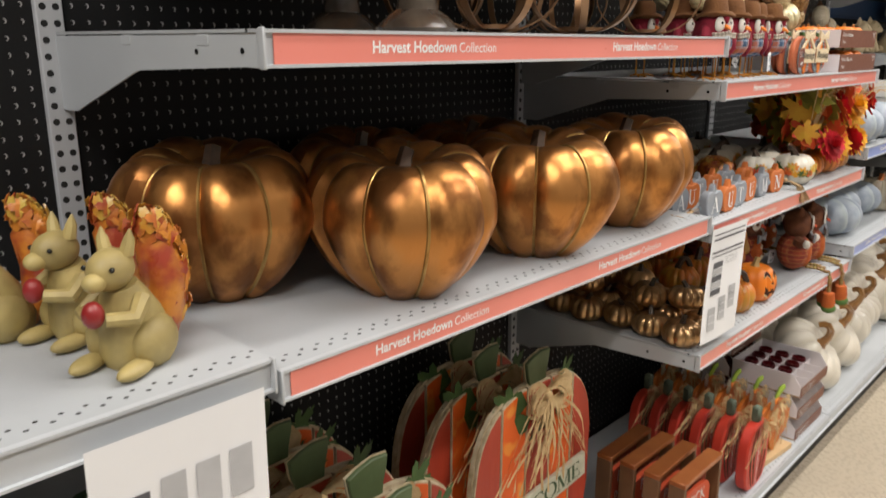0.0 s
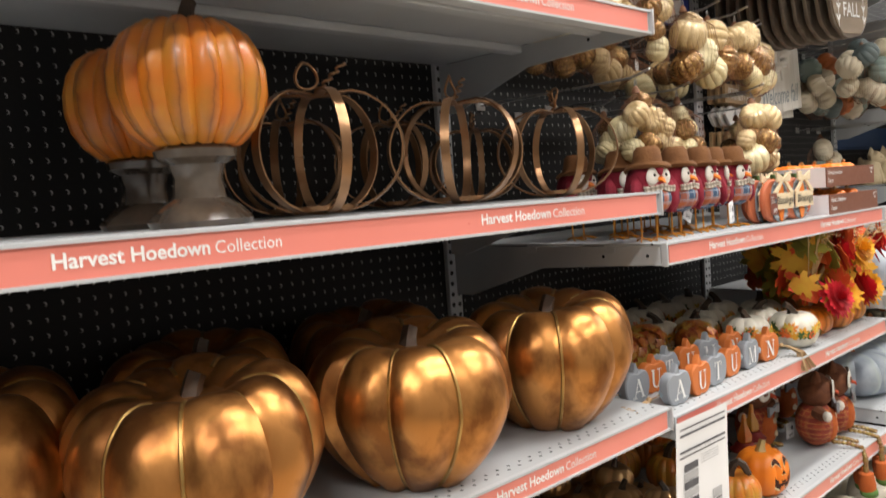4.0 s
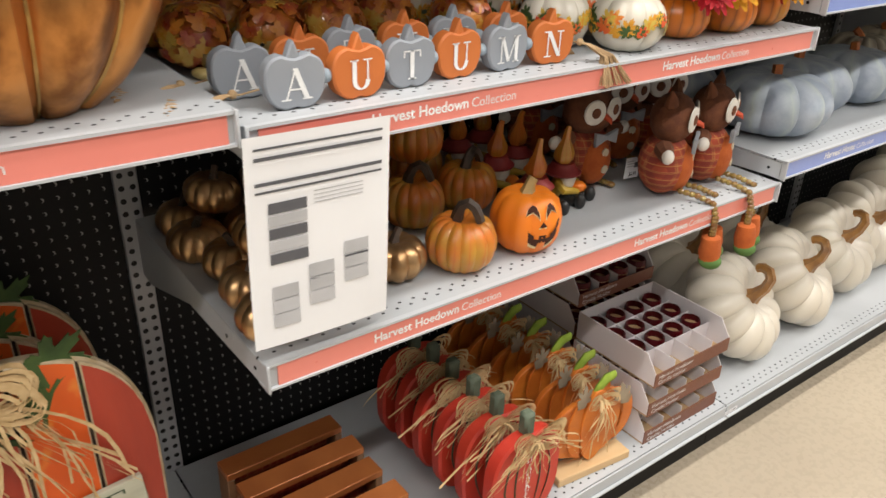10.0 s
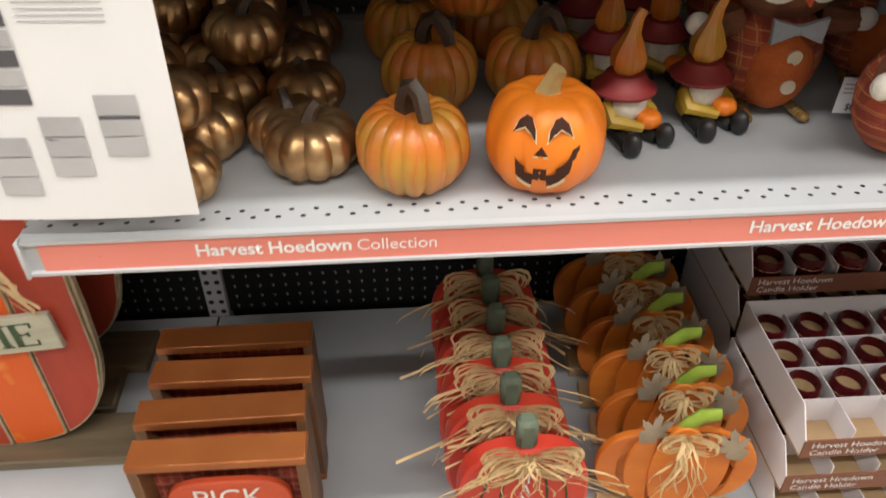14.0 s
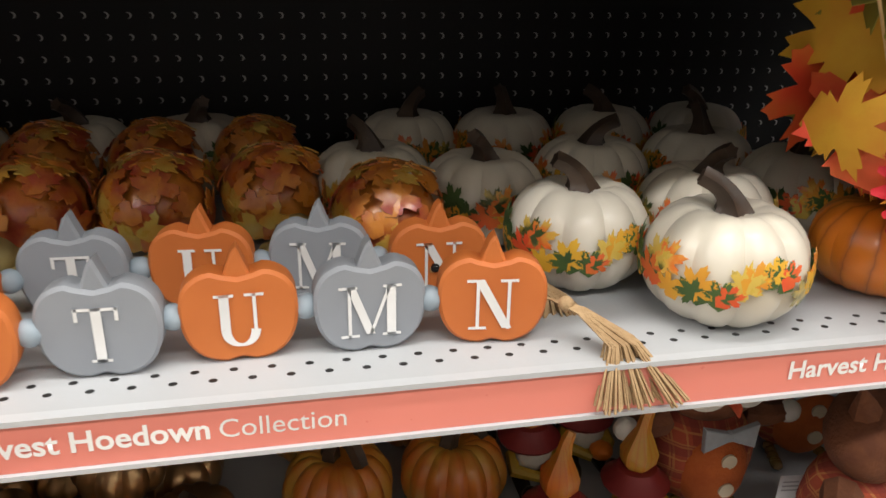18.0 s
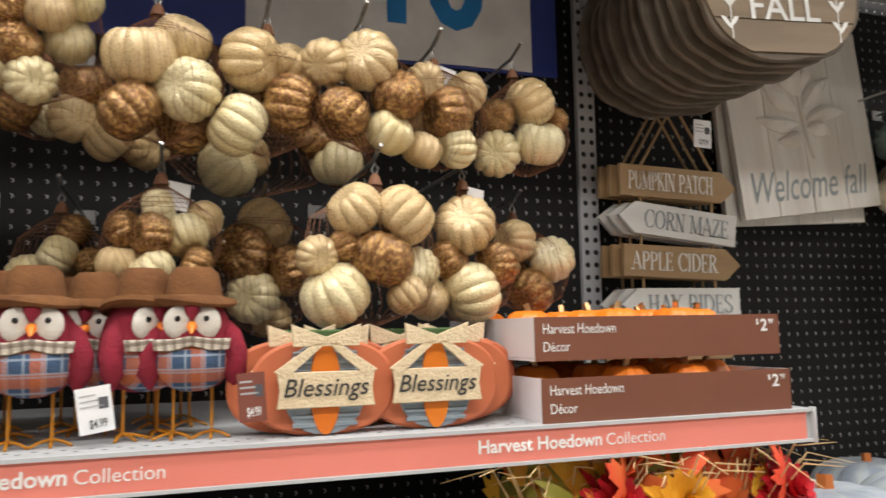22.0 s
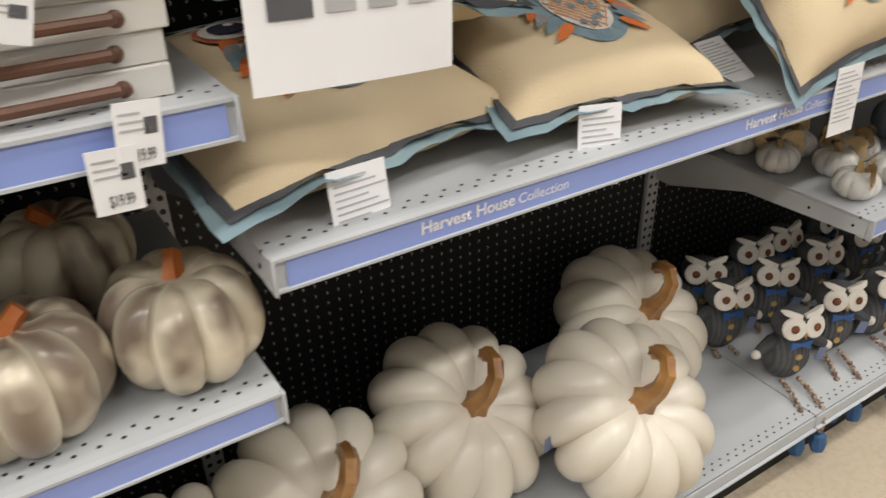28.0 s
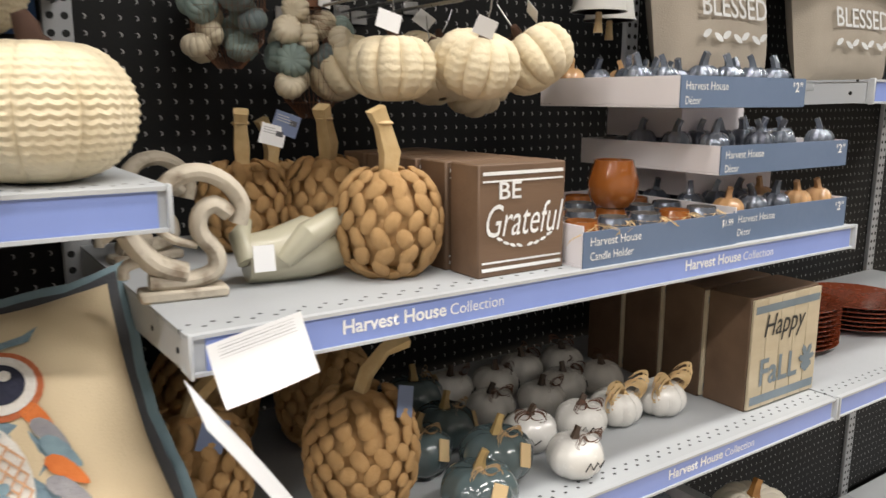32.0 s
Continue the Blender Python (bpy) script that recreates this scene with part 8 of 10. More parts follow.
def owl_pillow(m, owl=True, seed=0, label_tilt=8):
    """Square pillow in its own xz plane, centred, its face towards -y."""
    rnd = random.Random(seed)
    w, puff = 0.19, 0.07
    p = thing("owl_pillow", "cream cotton pillow embroidered with an owl, dusty blue flanged edge", "pillow", m, "owl pillows")
    n = 22
    for side, nm in ((-1, "front_cover"), (1, "back_cover")):
        bm = bmesh.new()
        g = [[bm.verts.new((w * u * pinch(u, v), side * pillow_z(u, v, w, puff) + (0.0015 * math.sin(17 * u + 5 * v) + 0.003 * math.sin(23 * (abs(u) - abs(v)) + seed) * (abs(u * v)) ** 0.7) * (1 - u * u) * (1 - v * v) * 1.6,
                            w * v * pinch(v, u))) for u in [2 * i / n - 1 for i in range(n + 1)]] for v in [2 * j / n - 1 for j in range(n + 1)]]
        for a, b in zip(g, g[1:]):
            for i in range(n):
                bm.faces.new((a[i], a[i + 1], b[i + 1], b[i]))
        part(nm, bm, "canvas", p)
    for mt, grow_, off in (("flange", 0.025, 0.003), ("flange_dark", 0.010, -0.003)):
        bm = bmesh.new()
        inner, outer = [], []
        N = 72
        for k in range(N):
            a = 2 * math.pi * k / N
            c, s = math.cos(a), math.sin(a)
            q = max(abs(c), abs(s))
            ux, uz = c / q, s / q
            wv = 0.007 * math.sin(k * 0.7 + seed) + 0.004 * math.sin(k * 1.9)
            pu, pv = pinch(ux, uz), pinch(uz, ux)
            inner.append(bm.verts.new((ux * w * 0.985 * pu, off, uz * w * 0.985 * pv)))
            outer.append(bm.verts.new((ux * (w + grow_) * pu, off + wv, uz * (w + grow_) * pv)))
        for k in range(N):
            j = (k + 1) % N
            bm.faces.new((inner[k], inner[j], outer[j], outer[k]))
        part("flange", bm, mt, p, "dusty blue flange" if mt == "flange" else "charcoal flange")
    if owl:
        def lay(bm, lift):
            for v in bm.verts:
                v.co.y = -pillow_z(v.co.x / w, v.co.z / w, w, puff) - lift + v.co.y * 0.2
            return bm

        def dome(o, lift, mt, nm, lab=""):
            bm = bmesh.new()
            f = bm.faces.new([bm.verts.new((a * OWL, 0, b * OWL)) for a, b in o])
            r = bmesh.ops.inset_region(bm, faces=[f], thickness=0.003)
            bmesh.ops.triangulate(bm, faces=bm.faces[:])
            bmesh.ops.subdivide_edges(bm, edges=bm.edges[:], cuts=1)
            return part(nm, lay(bm, lift), mt, p, lab)

        def circ(cx, cz, r, k=24, sx=1.0):
            return [(cx + r * sx * math.cos(2 * math.pi * i / k), cz + r * math.sin(2 * math.pi * i / k)) for i in range(k)]
        dome([(0.075 * math.cos(a), -0.03 + 0.10 * math.sin(a) * (1.0 if math.sin(a) < 0 else 0.75)) for a in [2 * math.pi * i / 30 for i in range(30)]], 0.0015, "thread_blue", "owl_body", "slate blue owl body")
        dome([(0.052 * math.cos(a), -0.03 + 0.075 * math.sin(a)) for a in [2 * math.pi * i / 26 for i in range(26)]], 0.003, "thread_white", "owl_belly", "cream belly under an orange lattice")
        bm = bmesh.new()
        for k in range(-6, 7):
            for sgn in (-1, 1):
                pts = []
                for i in range(9):
                    t = -1 + 2 * i / 8
                    x, z = 0.012 * k + sgn * 0.05 * t, -0.03 + 0.07 * t
                    if (x / 0.05) ** 2 + ((z + 0.03) / 0.073) ** 2 < 1:
                        pts.append((x * OWL, -pillow_z(x * OWL / w, z * OWL / w, w, puff) - 0.0042, z * OWL))
                if len(pts) > 1:
                    merge(bm, tube(pts, 0.0013, 4))
        tagged(part("lattice", bm, "thread_peach", p, "peach lattice stitching"), kind="stuff")
        for sx in (-1, 1):
            for k in range(7):
                cx, cz = sx * (0.072 + 0.012 * math.sin(k * 0.6)), 0.025 - 0.021 * k
                a = radians(-62 + 4 * k) if sx > 0 else radians(180 + 62 - 4 * k)
                o = []
                for i in range(12):
                    t = 2 * math.pi * i / 12
                    lx, lz = 0.026 * math.cos(t), 0.0085 * math.sin(t) * (1.1 - 0.5 * math.cos(t))
                    o.append((cx + lx * math.cos(a) - lz * math.sin(a), cz + lx * math.sin(a) + lz * math.cos(a)))
                dome(o, 0.0035 + 0.0004 * k, ("thread_orange", "thread_grey", "thread_blue")[k % 3], "wing_feather")
            dome(circ(sx * 0.046, 0.072, 0.042), 0.0035, "thread_rust", "eye_ring", "rust eye ring")
            dome(circ(sx * 0.046, 0.072, 0.035), 0.0055, "thread_white", "eye_white")
            dome(circ(sx * 0.046, 0.072, 0.024), 0.0075, "thread_navy", "pupil", "navy pupil")
            dome(circ(sx * 0.046 + 0.006, 0.08, 0.0065, 14), 0.009, "thread_white", "glint")
            dome([(sx * 0.03, 0.112), (sx * 0.085, 0.118), (sx * 0.1, 0.138), (sx * 0.082, 0.128), (sx * 0.05, 0.122)][::(1 if sx > 0 else -1)], 0.005, "thread_blue", "ear_tuft")
        dome([(-0.055, 0.112), (0.0, 0.104), (0.055, 0.112), (0.03, 0.13), (-0.03, 0.13)], 0.004, "thread_grey", "brow")
        dome([(-0.012, 0.056), (0.0, 0.028), (0.012, 0.056), (0.0, 0.062)], 0.008, "thread_orange", "beak")
        for k in range(16):
            a, q = 2.4 * k, 0.3 + 0.7 * (k % 4) / 3
            dome(circ(0.046 * q * math.cos(a), -0.03 + 0.062 * q * math.sin(a), 0.0062, 10), 0.0062, "thread_blue", "spot")
    cl = part("care_label", box(-0.034, 0.034, -0.001, 0, -0.115, 0.0), "paper", p, "white printed care label", m=pose(-0.06, -0.008, -0.195, label_tilt, 6, 0))
    for k in range(11):
        part("printed_line", box(-0.028, 0.014 + 0.011 * ((k * 7) % 3) - 0.004, -0.0016, -0.0012, -0.012 - 0.008 * k, -0.0095 - 0.008 * k), "midgrey", cl)
    return p


owl_pillow(pose(3.472, -0.305, Z["D1"] + 0.178, -41, 0, 0) @ pose(0, 0, 0, 0, -6, 0), label_tilt=38)
owl_pillow(pose(3.01, -0.205, Z["D1"] + 0.083, -79, 2, -4), True, 1, 70)
owl_pillow(pose(2.595, -0.168, Z["D1"] + 0.078, -83, 0, 11) @ Matrix.Diagonal((1.14, 1.0, 1.1, 1.0)), True, 2, 74)
owl_pillow(pose(2.705, -0.095, Z["D1"] + 0.232, -82, 9, -3), True, 3, 84)
owl_pillow(pose(3.36, -0.085, Z["D1"] + 0.105, -70, -8, 0) @ Matrix.Diagonal((0.86, 1.0, 0.86, 1.0)), False, 4)


def knit_pumpkin(R, H, rows=16, ribs=36, lobe=0.075):
    """A pumpkin worked in wavy rows of chunky yarn."""
    p = thing("knitted_pumpkin", "cream chunky knitted pumpkin with a brown velvet stem", "decorative pumpkin", group="knitted pumpkins")
    bm = bmesh.new()
    seg, n = ribs * 4, rows * 4
    vs = []
    for j in range(n + 1):
        row = []
        for k in range(seg):
            ph = 2 * math.pi * k / seg
            t = (j - 0.6 + 1.2 * abs(math.sin(ribs * ph / 2))) / n
            t = min(0.985, max(0.015, t))
            th = math.pi * t
            s = math.sin(th) ** 0.72
            lump = 1 + 0.03 * (0.5 + 0.5 * math.sin(2 * math.pi * j / 4 * 1.0)) * (0.35 + 0.65 * abs(math.sin(ribs * ph / 2))) - lobe * (1 - abs(math.sin(5 * ph)) ** 0.6)
            r = R * s * lump
            z = H / 2 * math.cos(th) - (H * 0.14 * math.exp(-(r / (0.3 * R)) ** 2) if t < 0.5 else 0)
            row.append(bm.verts.new((r * math.cos(ph), r * math.sin(ph), z + H * 0.5)))
        vs.append(row)
    for a, b in zip(vs, vs[1:]):
        for k in range(seg):
            bm.faces.new((a[k], b[k], b[(k + 1) % seg], a[(k + 1) % seg]))
    zm = min(v.co.z for v in bm.verts)
    for v in bm.verts:
        v.co.z -= zm
    part("body", bm, "knit", p)
    part("stem", tube([(0, 0, H * 0.75), (0.004, 0, H * 0.95), (0.0, 0, H * 1.06), (-0.006, 0, H * 1.16)], [R * 0.16, R * 0.13, R * 0.13, R * 0.08], 10), "plush_brown", p, "brown velvet stem")
    part("leaf", leaf(R * 0.75, 0.002, random.Random(1), 0.4), "plush_brown", p, "brown velvet leaf", m=pose(R * 0.2, -R * 0.25, H * 0.9, -65, 35, 10))
    return p


kp = knit_pumpkin(0.098, 0.145, 24, 40)
KP = [(3.560, -0.34, 0.0, 0.93, 0), (3.39, -0.27, 0.0, 0.88, 30), (3.243, -0.345, 0.0, 0.85, 60), (3.14, -0.19, 0.0, 0.9, 90), (3.02, -0.325, 0.0, 0.82, 20), (3.50, -0.04, 0.0, 0.98, 10), (3.31, -0.05, 0.0, 0.98, 45),
      (3.515, 0.0, 0.15, 0.96, 70), (3.31, 0.0, 0.15, 0.98, 110)]
kp.matrix_basis = at(KP[0][0], KP[0][1], Z["D2"], 0, KP[0][3])
for x, y, up, s, r in KP[1:]:
    put_copy(kp, at(x, y, Z["D2"] + up, r, s))


def ceramic_fox(x, y, z, rz, s):
    f = thing("ceramic_fox", "cream bisque ceramic fox figurine sitting on a shelf", "figurine", at(x, y, z, rz, s), "ceramic foxes")
    part("body", tube([(0, 0.008, 0.0), (0, 0.009, 0.012), (0, 0.008, 0.035), (0, 0.004, 0.06), (0, 0.0, 0.082), (0, -0.002, 0.096)], [0.036, 0.043, 0.043, 0.036, 0.029, 0.025], 16), "bisque", f)
    part("head", tube([(0, 0.016, 0.104), (0, 0.006, 0.107), (0, -0.012, 0.105), (0, -0.028, 0.099), (0, -0.042, 0.094), (0, -0.048, 0.092)], [0.012, 0.027, 0.030, 0.020, 0.010, 0.005], 14), "bisque", f)
    part("tail", tube([(0.03, 0.03, 0.014), (0.052, 0.008, 0.016), (0.05, -0.025, 0.018), (0.03, -0.048, 0.016), (0.012, -0.054, 0.012)], [0.012, 0.017, 0.019, 0.015, 0.006], 12), "bisque", f)
    part("nose", ellipsoid(0.004, 0.004, 0.0035, (0, -0.05, 0.094), 8, 6), "shiny_black", f)
    for sx in (-1, 1):
        part("ear", tube([(sx * 0.014, 0.004, 0.118), (sx * 0.018, 0.004, 0.134), (sx * 0.019, 0.006, 0.15)], [0.017, 0.0115, 0.001], 8, flat=0.6), "bisque", f)
        part("eye", ellipsoid(0.0026, 0.0026, 0.0026, (sx * 0.0172, -0.0285, 0.1085), 8, 6), "shiny_black", f)
        part("cheek", ellipsoid(0.010, 0.012, 0.011, (sx * 0.0095, -0.024, 0.104), 10, 8), "bisque_pale", f, "paler cheek")
        part("foreleg", tube([(sx * 0.013, -0.018, 0.06), (sx * 0.013, -0.03, 0.025), (sx * 0.014, -0.038, 0.007)], [0.012, 0.009, 0.010], 10), "bisque", f)
        part("haunch", ellipsoid(0.016, 0.026, 0.024, (sx * 0.03, 0.006, 0.024)), "bisque", f)
    return f


def curled_fox(x, y, z, rz):
    """A low carved fox lying curled, its fur cut in rows of short strokes."""
    f = thing("curled_ceramic_fox", "tan ceramic fox lying curled up, fur carved in short strokes", "figurine", at(x, y, z, rz), "ceramic foxes")
    bm = ellipsoid(0.098, 0.045, 0.078, (0, 0, 0.0), 24, 14)
    for v in bm.verts:
        v.co.z = 0.88 * max(0.0, v.co.z) * (1.0 - 0.25 * max(0.0, v.co.x / 0.098))
    b = part("body", bm, "bisque", f)
    st = bmesh.new()
    for j in range(5):
        for k in range(11):
            u, e = -0.085 + 0.017 * k, 0.25 + 0.24 * j

            def skin(uu, ee):
                q = math.sqrt(max(0.0, 1 - (uu / 0.098) ** 2))
                return Vector((uu, -0.0455 * q * math.cos(ee), 0.0692 * q * math.sin(ee) * (1.0 - 0.25 * max(0.0, uu / 0.098))))
            merge(st, tube([skin(u, e), skin(u + 0.005, e + 0.06), skin(u + 0.010, e + 0.12)], [0.0004, 0.001, 0.0004], 5))
    tagged(part("carved_stroke", st, "bisque", b, "raised carved fur strokes"), kind="stuff")


for a in ((2.485, -0.01, Z["D2"], 20, 1.12), (2.585, -0.03, Z["D2"], 14, 1.15), (2.735, -0.10, Z["D2"], 12, 1.3), (2.94, -0.12, Z["D2"], 10, 1.2), (2.555, 0.06, Z["D2"], 30, 0.85), (2.665, 0.04, Z["D2"], 25, 0.9),
          (2.80, 0.04, Z["D2"], 50, 0.95)):
    ceramic_fox(*a)
for a in ((2.665, -0.335, Z["D2"], 25, 1.1), (2.83, -0.285, Z["D2"], 20, 1.1)):
    ceramic_fox(*a)
    if a[0] > 2.8:
        curled_fox(a[0] + 0.04, a[1] - 0.085, a[2], 4)

gg = thing("grey_cream_pumpkin", "grey and cream striped pumpkin on a high shelf", "decorative pumpkin", group="grey cream pumpkins")
part("body", pumpkin(0.095, 0.125, 10, 0.09, 0.12, 6, 14, 0.6, power=0.66), "greige", gg)
part("stem", stem(0.035, 0.009, 0.3), "stem_tan", gg, m=at(0, 0, 0.1))
GG = [(2.62, -0.30, 1.0), (2.52, -0.14, 0.8), (2.80, -0.31, 0.85), (2.96, -0.32, 0.85), (3.12, -0.32, 0.9), (3.30, -0.31, 0.9), (3.48, -0.32, 0.9), (2.75, -0.12, 1.0)]
gg.matrix_basis = at(GG[0][0], GG[0][1], Z["D3"])
for k, (x, y, s) in enumerate(GG[1:]):
    put_copy(gg, at(x, y, Z["D3"], 35 * k, s))


def grey_owl(x, y, z, rz, sitting):
    o = thing("grey_plush_owl", "charcoal felt owl with white eyes, blue ribbon and bead legs", "plush toy", at(x, y, z, rz, 1.13), "grey owls")
    part("body", ellipsoid(0.05, 0.042, 0.06, (0, 0, 0.062)), "owl_rib", o, "ribbed grey body")
    part("head", ellipsoid(0.05, 0.038, 0.034, (0, -0.002, 0.143)), "owl_grey", o)
    for sx in (-1, 1):
        e = part("eye_ring", lathe([(0.001, 0.004), (0.007, 0.005), (0.023, 0.003), (0.0255, 0.0), (0.001, 0.0)], 18), "white_felt", o, "white felt eye ring", m=pose(sx * 0.0235, -0.037, 0.152, 72, 0, sx * 12))
        part("iris", ellipsoid(0.009, 0.009, 0.003, (0, 0, 0.006), 12, 6), "owl_brown", e)
        part("ear", tube([(sx * 0.004, -0.026, 0.172), (sx * 0.026, -0.026, 0.179), (sx * 0.038, -0.02, 0.183), (sx * 0.047, -0.014, 0.186)], [0.005, 0.008, 0.007, 0.002], 8, ridges=0.2), "white_felt", o)
        part("wing", tube([(sx * 0.038, 0, 0.1), (sx * 0.062, -0.008, 0.09), (sx * 0.078, -0.014, 0.082)], [0.015, 0.012, 0.01], 8), "owl_grey", o)
        part("wing_tip", ellipsoid(0.011, 0.01, 0.011, (sx * 0.082, -0.016, 0.08), 10, 8), "white_felt", o)
        w = [(0, -0.003), (sx * 0.022, -0.012), (sx * 0.024, 0.010), (0, 0.004)]
        part("ribbon", plate(w if sx > 0 else list(reversed(w)), 0.005, 0.0006), "ribbon_blue", o, "blue satin bow", m=pose(0, -0.042, 0.11))
        if sx > 0:
            for dz in (0.05, 0.08):
                part("button", lathe([(0.001, 0), (0.007, 0), (0.007, 0.003), (0.001, 0.003)], 12), "button_gold", o, m=pose(0, -0.041, dz, 90))
        pts = [(sx * 0.02, -0.036, 0.014), (sx * 0.022, -0.075, 0.012), (sx * 0.024, -0.115, 0.002), (sx * 0.025, -0.128, -0.03), (sx * 0.025, -0.128, -0.06)] if sitting else [(sx * 0.02, -0.03, 0.01), (sx * 0.024, -0.06, 0.008)]
        for a, b in zip(pts, pts[1:]):
            for q in (0.0, 0.33, 0.66):
                part("bead", ellipsoid(0.0068, 0.0068, 0.006, Vector(a).lerp(Vector(b), q), 7, 5), "bead_brown", o)
        if sitting:
            part("boot", tube([(sx * 0.025, -0.128, -0.06), (sx * 0.025, -0.13, -0.085), (sx * 0.025, -0.136, -0.1)], [0.014, 0.018, 0.012], 8), "boot_blue", o, "blue felt boot")
    part("beak", tube([(0, -0.036, 0.142), (0, -0.046, 0.138), (0, -0.049, 0.132)], [0.005, 0.004, 0.001], 6), "stem_tan", o)
    part("tag", box(-0.012, 0.012, -0.0008, 0, -0.03, 0), "tag_blue", o, "slate blue swing tag", m=pose(0.05, -0.045, 0.1, 0, 15, 10))
    return o


g1 = grey_owl(3.715, -0.30, DECK, -22, True)
for x, y, r in ((3.90, -0.29, -30), (4.05, -0.315, -12), (4.22, -0.29, -28), (4.38, -0.315, -8)):
    put_copy(g1, at(x, y, DECK, r, 1.13))
g2 = grey_owl(3.68, -0.13, DECK, -20, False)
for k in range(9):
    put_copy(g2, at(3.70 + 0.165 * ((k + 1) % 5) + 0.02 * (k % 3), -0.13 + 0.11 * ((k + 1) // 5), DECK, -35 + 13 * (k % 4), 1.13))

# ---- fifth and sixth bays: baskets, box signs, glass pumpkins ----
M.update(
    husk=mat("woven_water_hyacinth", (0.58, 0.36, 0.16), (0.40, 0.22, 0.08), 0.75, scale=30, bump=0.5, bscale=140),
    husk_pale=mat("pale_corn_husk", (0.62, 0.46, 0.24), (0.52, 0.36, 0.17), 0.75, scale=40, bump=0.3),
    teal_glaze=mat("slate_teal_glaze", (0.085, 0.115, 0.12), (0.06, 0.085, 0.09), 0.12, scale=6, coat=0.6),
    white_glaze=mat("white_glaze", (0.72, 0.70, 0.67), (0.66, 0.64, 0.60), 0.25, scale=8, coat=0.4),
    walnut=mat("walnut_brown_box", (0.165, 0.10, 0.06), (0.125, 0.075, 0.045), 0.6, scale=6, bump=0.12, squash=(0.5, 3, 3)),
    cream_box=mat("cream_slatted_board", (0.58, 0.50, 0.36), (0.50, 0.42, 0.29), 0.6, scale=9, bump=0.12, squash=(0.5, 1, 3)),
    blue_ink=mat("dusty_blue_letter_paint", (0.20, 0.25, 0.29), rough=0.6),
    carton_blue=mat("printed_slate_blue_carton", (0.13, 0.18, 0.28), (0.115, 0.165, 0.26), 0.5, scale=6),
    clear_glass=mat("smoke_blue_glass", (0.20, 0.23, 0.28), (0.11, 0.13, 0.17), 0.1, metal=0.55, coat=0.8, bump=0.5, bscale=130),
    peach_glass=mat("peach_glass", (0.60, 0.36, 0.18), (0.52, 0.3, 0.14), 0.1, coat=0.7),
    amber=mat("amber_glass", (0.30, 0.10, 0.022), (0.22, 0.065, 0.012), 0.06, coat=0.7),
    carved=mat("whitewashed_carving", (0.52, 0.46, 0.37), (0.22, 0.17, 0.12), 0.65, scale=30, bump=0.4, ramp=(0.52, 0.7)),
    stone_leaf=mat("grey_green_ceramic", (0.48, 0.45, 0.34), (0.38, 0.36, 0.26), 0.4, scale=9, coat=0.2, bump=0.1),
    oatmeal=mat("oatmeal_linen", (0.48, 0.42, 0.34), (0.42, 0.36, 0.29), 0.9, scale=8, bump=0.3, bscale=350),
    rust_plate=mat("rust_red_glaze", (0.28, 0.06, 0.02), (0.2, 0.04, 0.015), 0.25, coat=0.5),
    wheat=mat("wheat_straw", (0.40, 0.25, 0.09), (0.28, 0.16, 0.05), 0.8, scale=50, bump=0.4),
    candle_blue=mat("grey_blue_wax", (0.24, 0.28, 0.33), (0.2, 0.24, 0.29), 0.45, scale=8),
    kraft_tag=mat("pale_wood_tag", (0.62, 0.45, 0.24), rough=0.6),
)


def woven(R, H, rows, per, name, label, group, handle=True, tall=False):
    b = thing(name, label, "woven pumpkin", group=group)
    core = part("core", ellipsoid(R * 0.93, R * 0.93, H * 0.48, (0, 0, H * 0.5), 20, 12), "husk", b)
    pts = []
    bm0 = ellipsoid(1, 0.42, 0.52, seg=8, rings=6)
    seg = finish("braid", bm0, "husk")
    wild = random.Random(rows)
    for j in range(rows):
        t = (j + 0.5) / rows
        th = math.pi * (0.1 + 0.82 * t)
        r, z = R * math.sin(th) ** 0.6, H * 0.5 + H * 0.5 * math.cos(th)
        n = max(5, int(per * r / R))
        for k in range(n):
            a = 2 * math.pi * (k + 0.5 * (j % 2)) / n
            ln = math.pi * r / n * 1.25
            nrm = Vector((math.cos(a) * math.sin(th), math.sin(a) * math.sin(th), math.cos(th) * 0.8)).normalized()
            m = Matrix.Translation((r * math.cos(a), r * math.sin(a), z)) @ nrm.to_track_quat("Y", "Z").to_matrix().to_4x4() @ pose(0, 0, 0, 0, (62 if j % 2 else -62) + wild.uniform(-12, 12), 0)
            part("braid", seg, None, b, m=m @ Matrix.Diagonal((H / rows * 0.92 * wild.uniform(0.85, 1.15), ln * 0.75, ln * 1.05 * wild.uniform(0.85, 1.15), 1)))
    part("foot_ring", lathe([(R * 0.5, 0.0), (R * 0.62, 0.004), (R * 0.62, 0.014), (R * 0.5, 0.016)], 20), "husk", b)
    if handle:
        part("stem", tube([(0, 0, H * 0.9), (0.003, 0, H * 1.15), (-0.006, 0.002, H * 1.4), (-0.016, 0.002, H * 1.55)], [0.011, 0.014, 0.011, 0.013], 8, ridges=0.12), "husk_pale", b, "plaited corn husk stem")
        tie = part("tie", lathe([(0.011, -0.003), (0.0145, 0), (0.011, 0.003)], 12), "kraft_tag", b, m=at(-0.006, 0.002, H * 1.42))
    return b


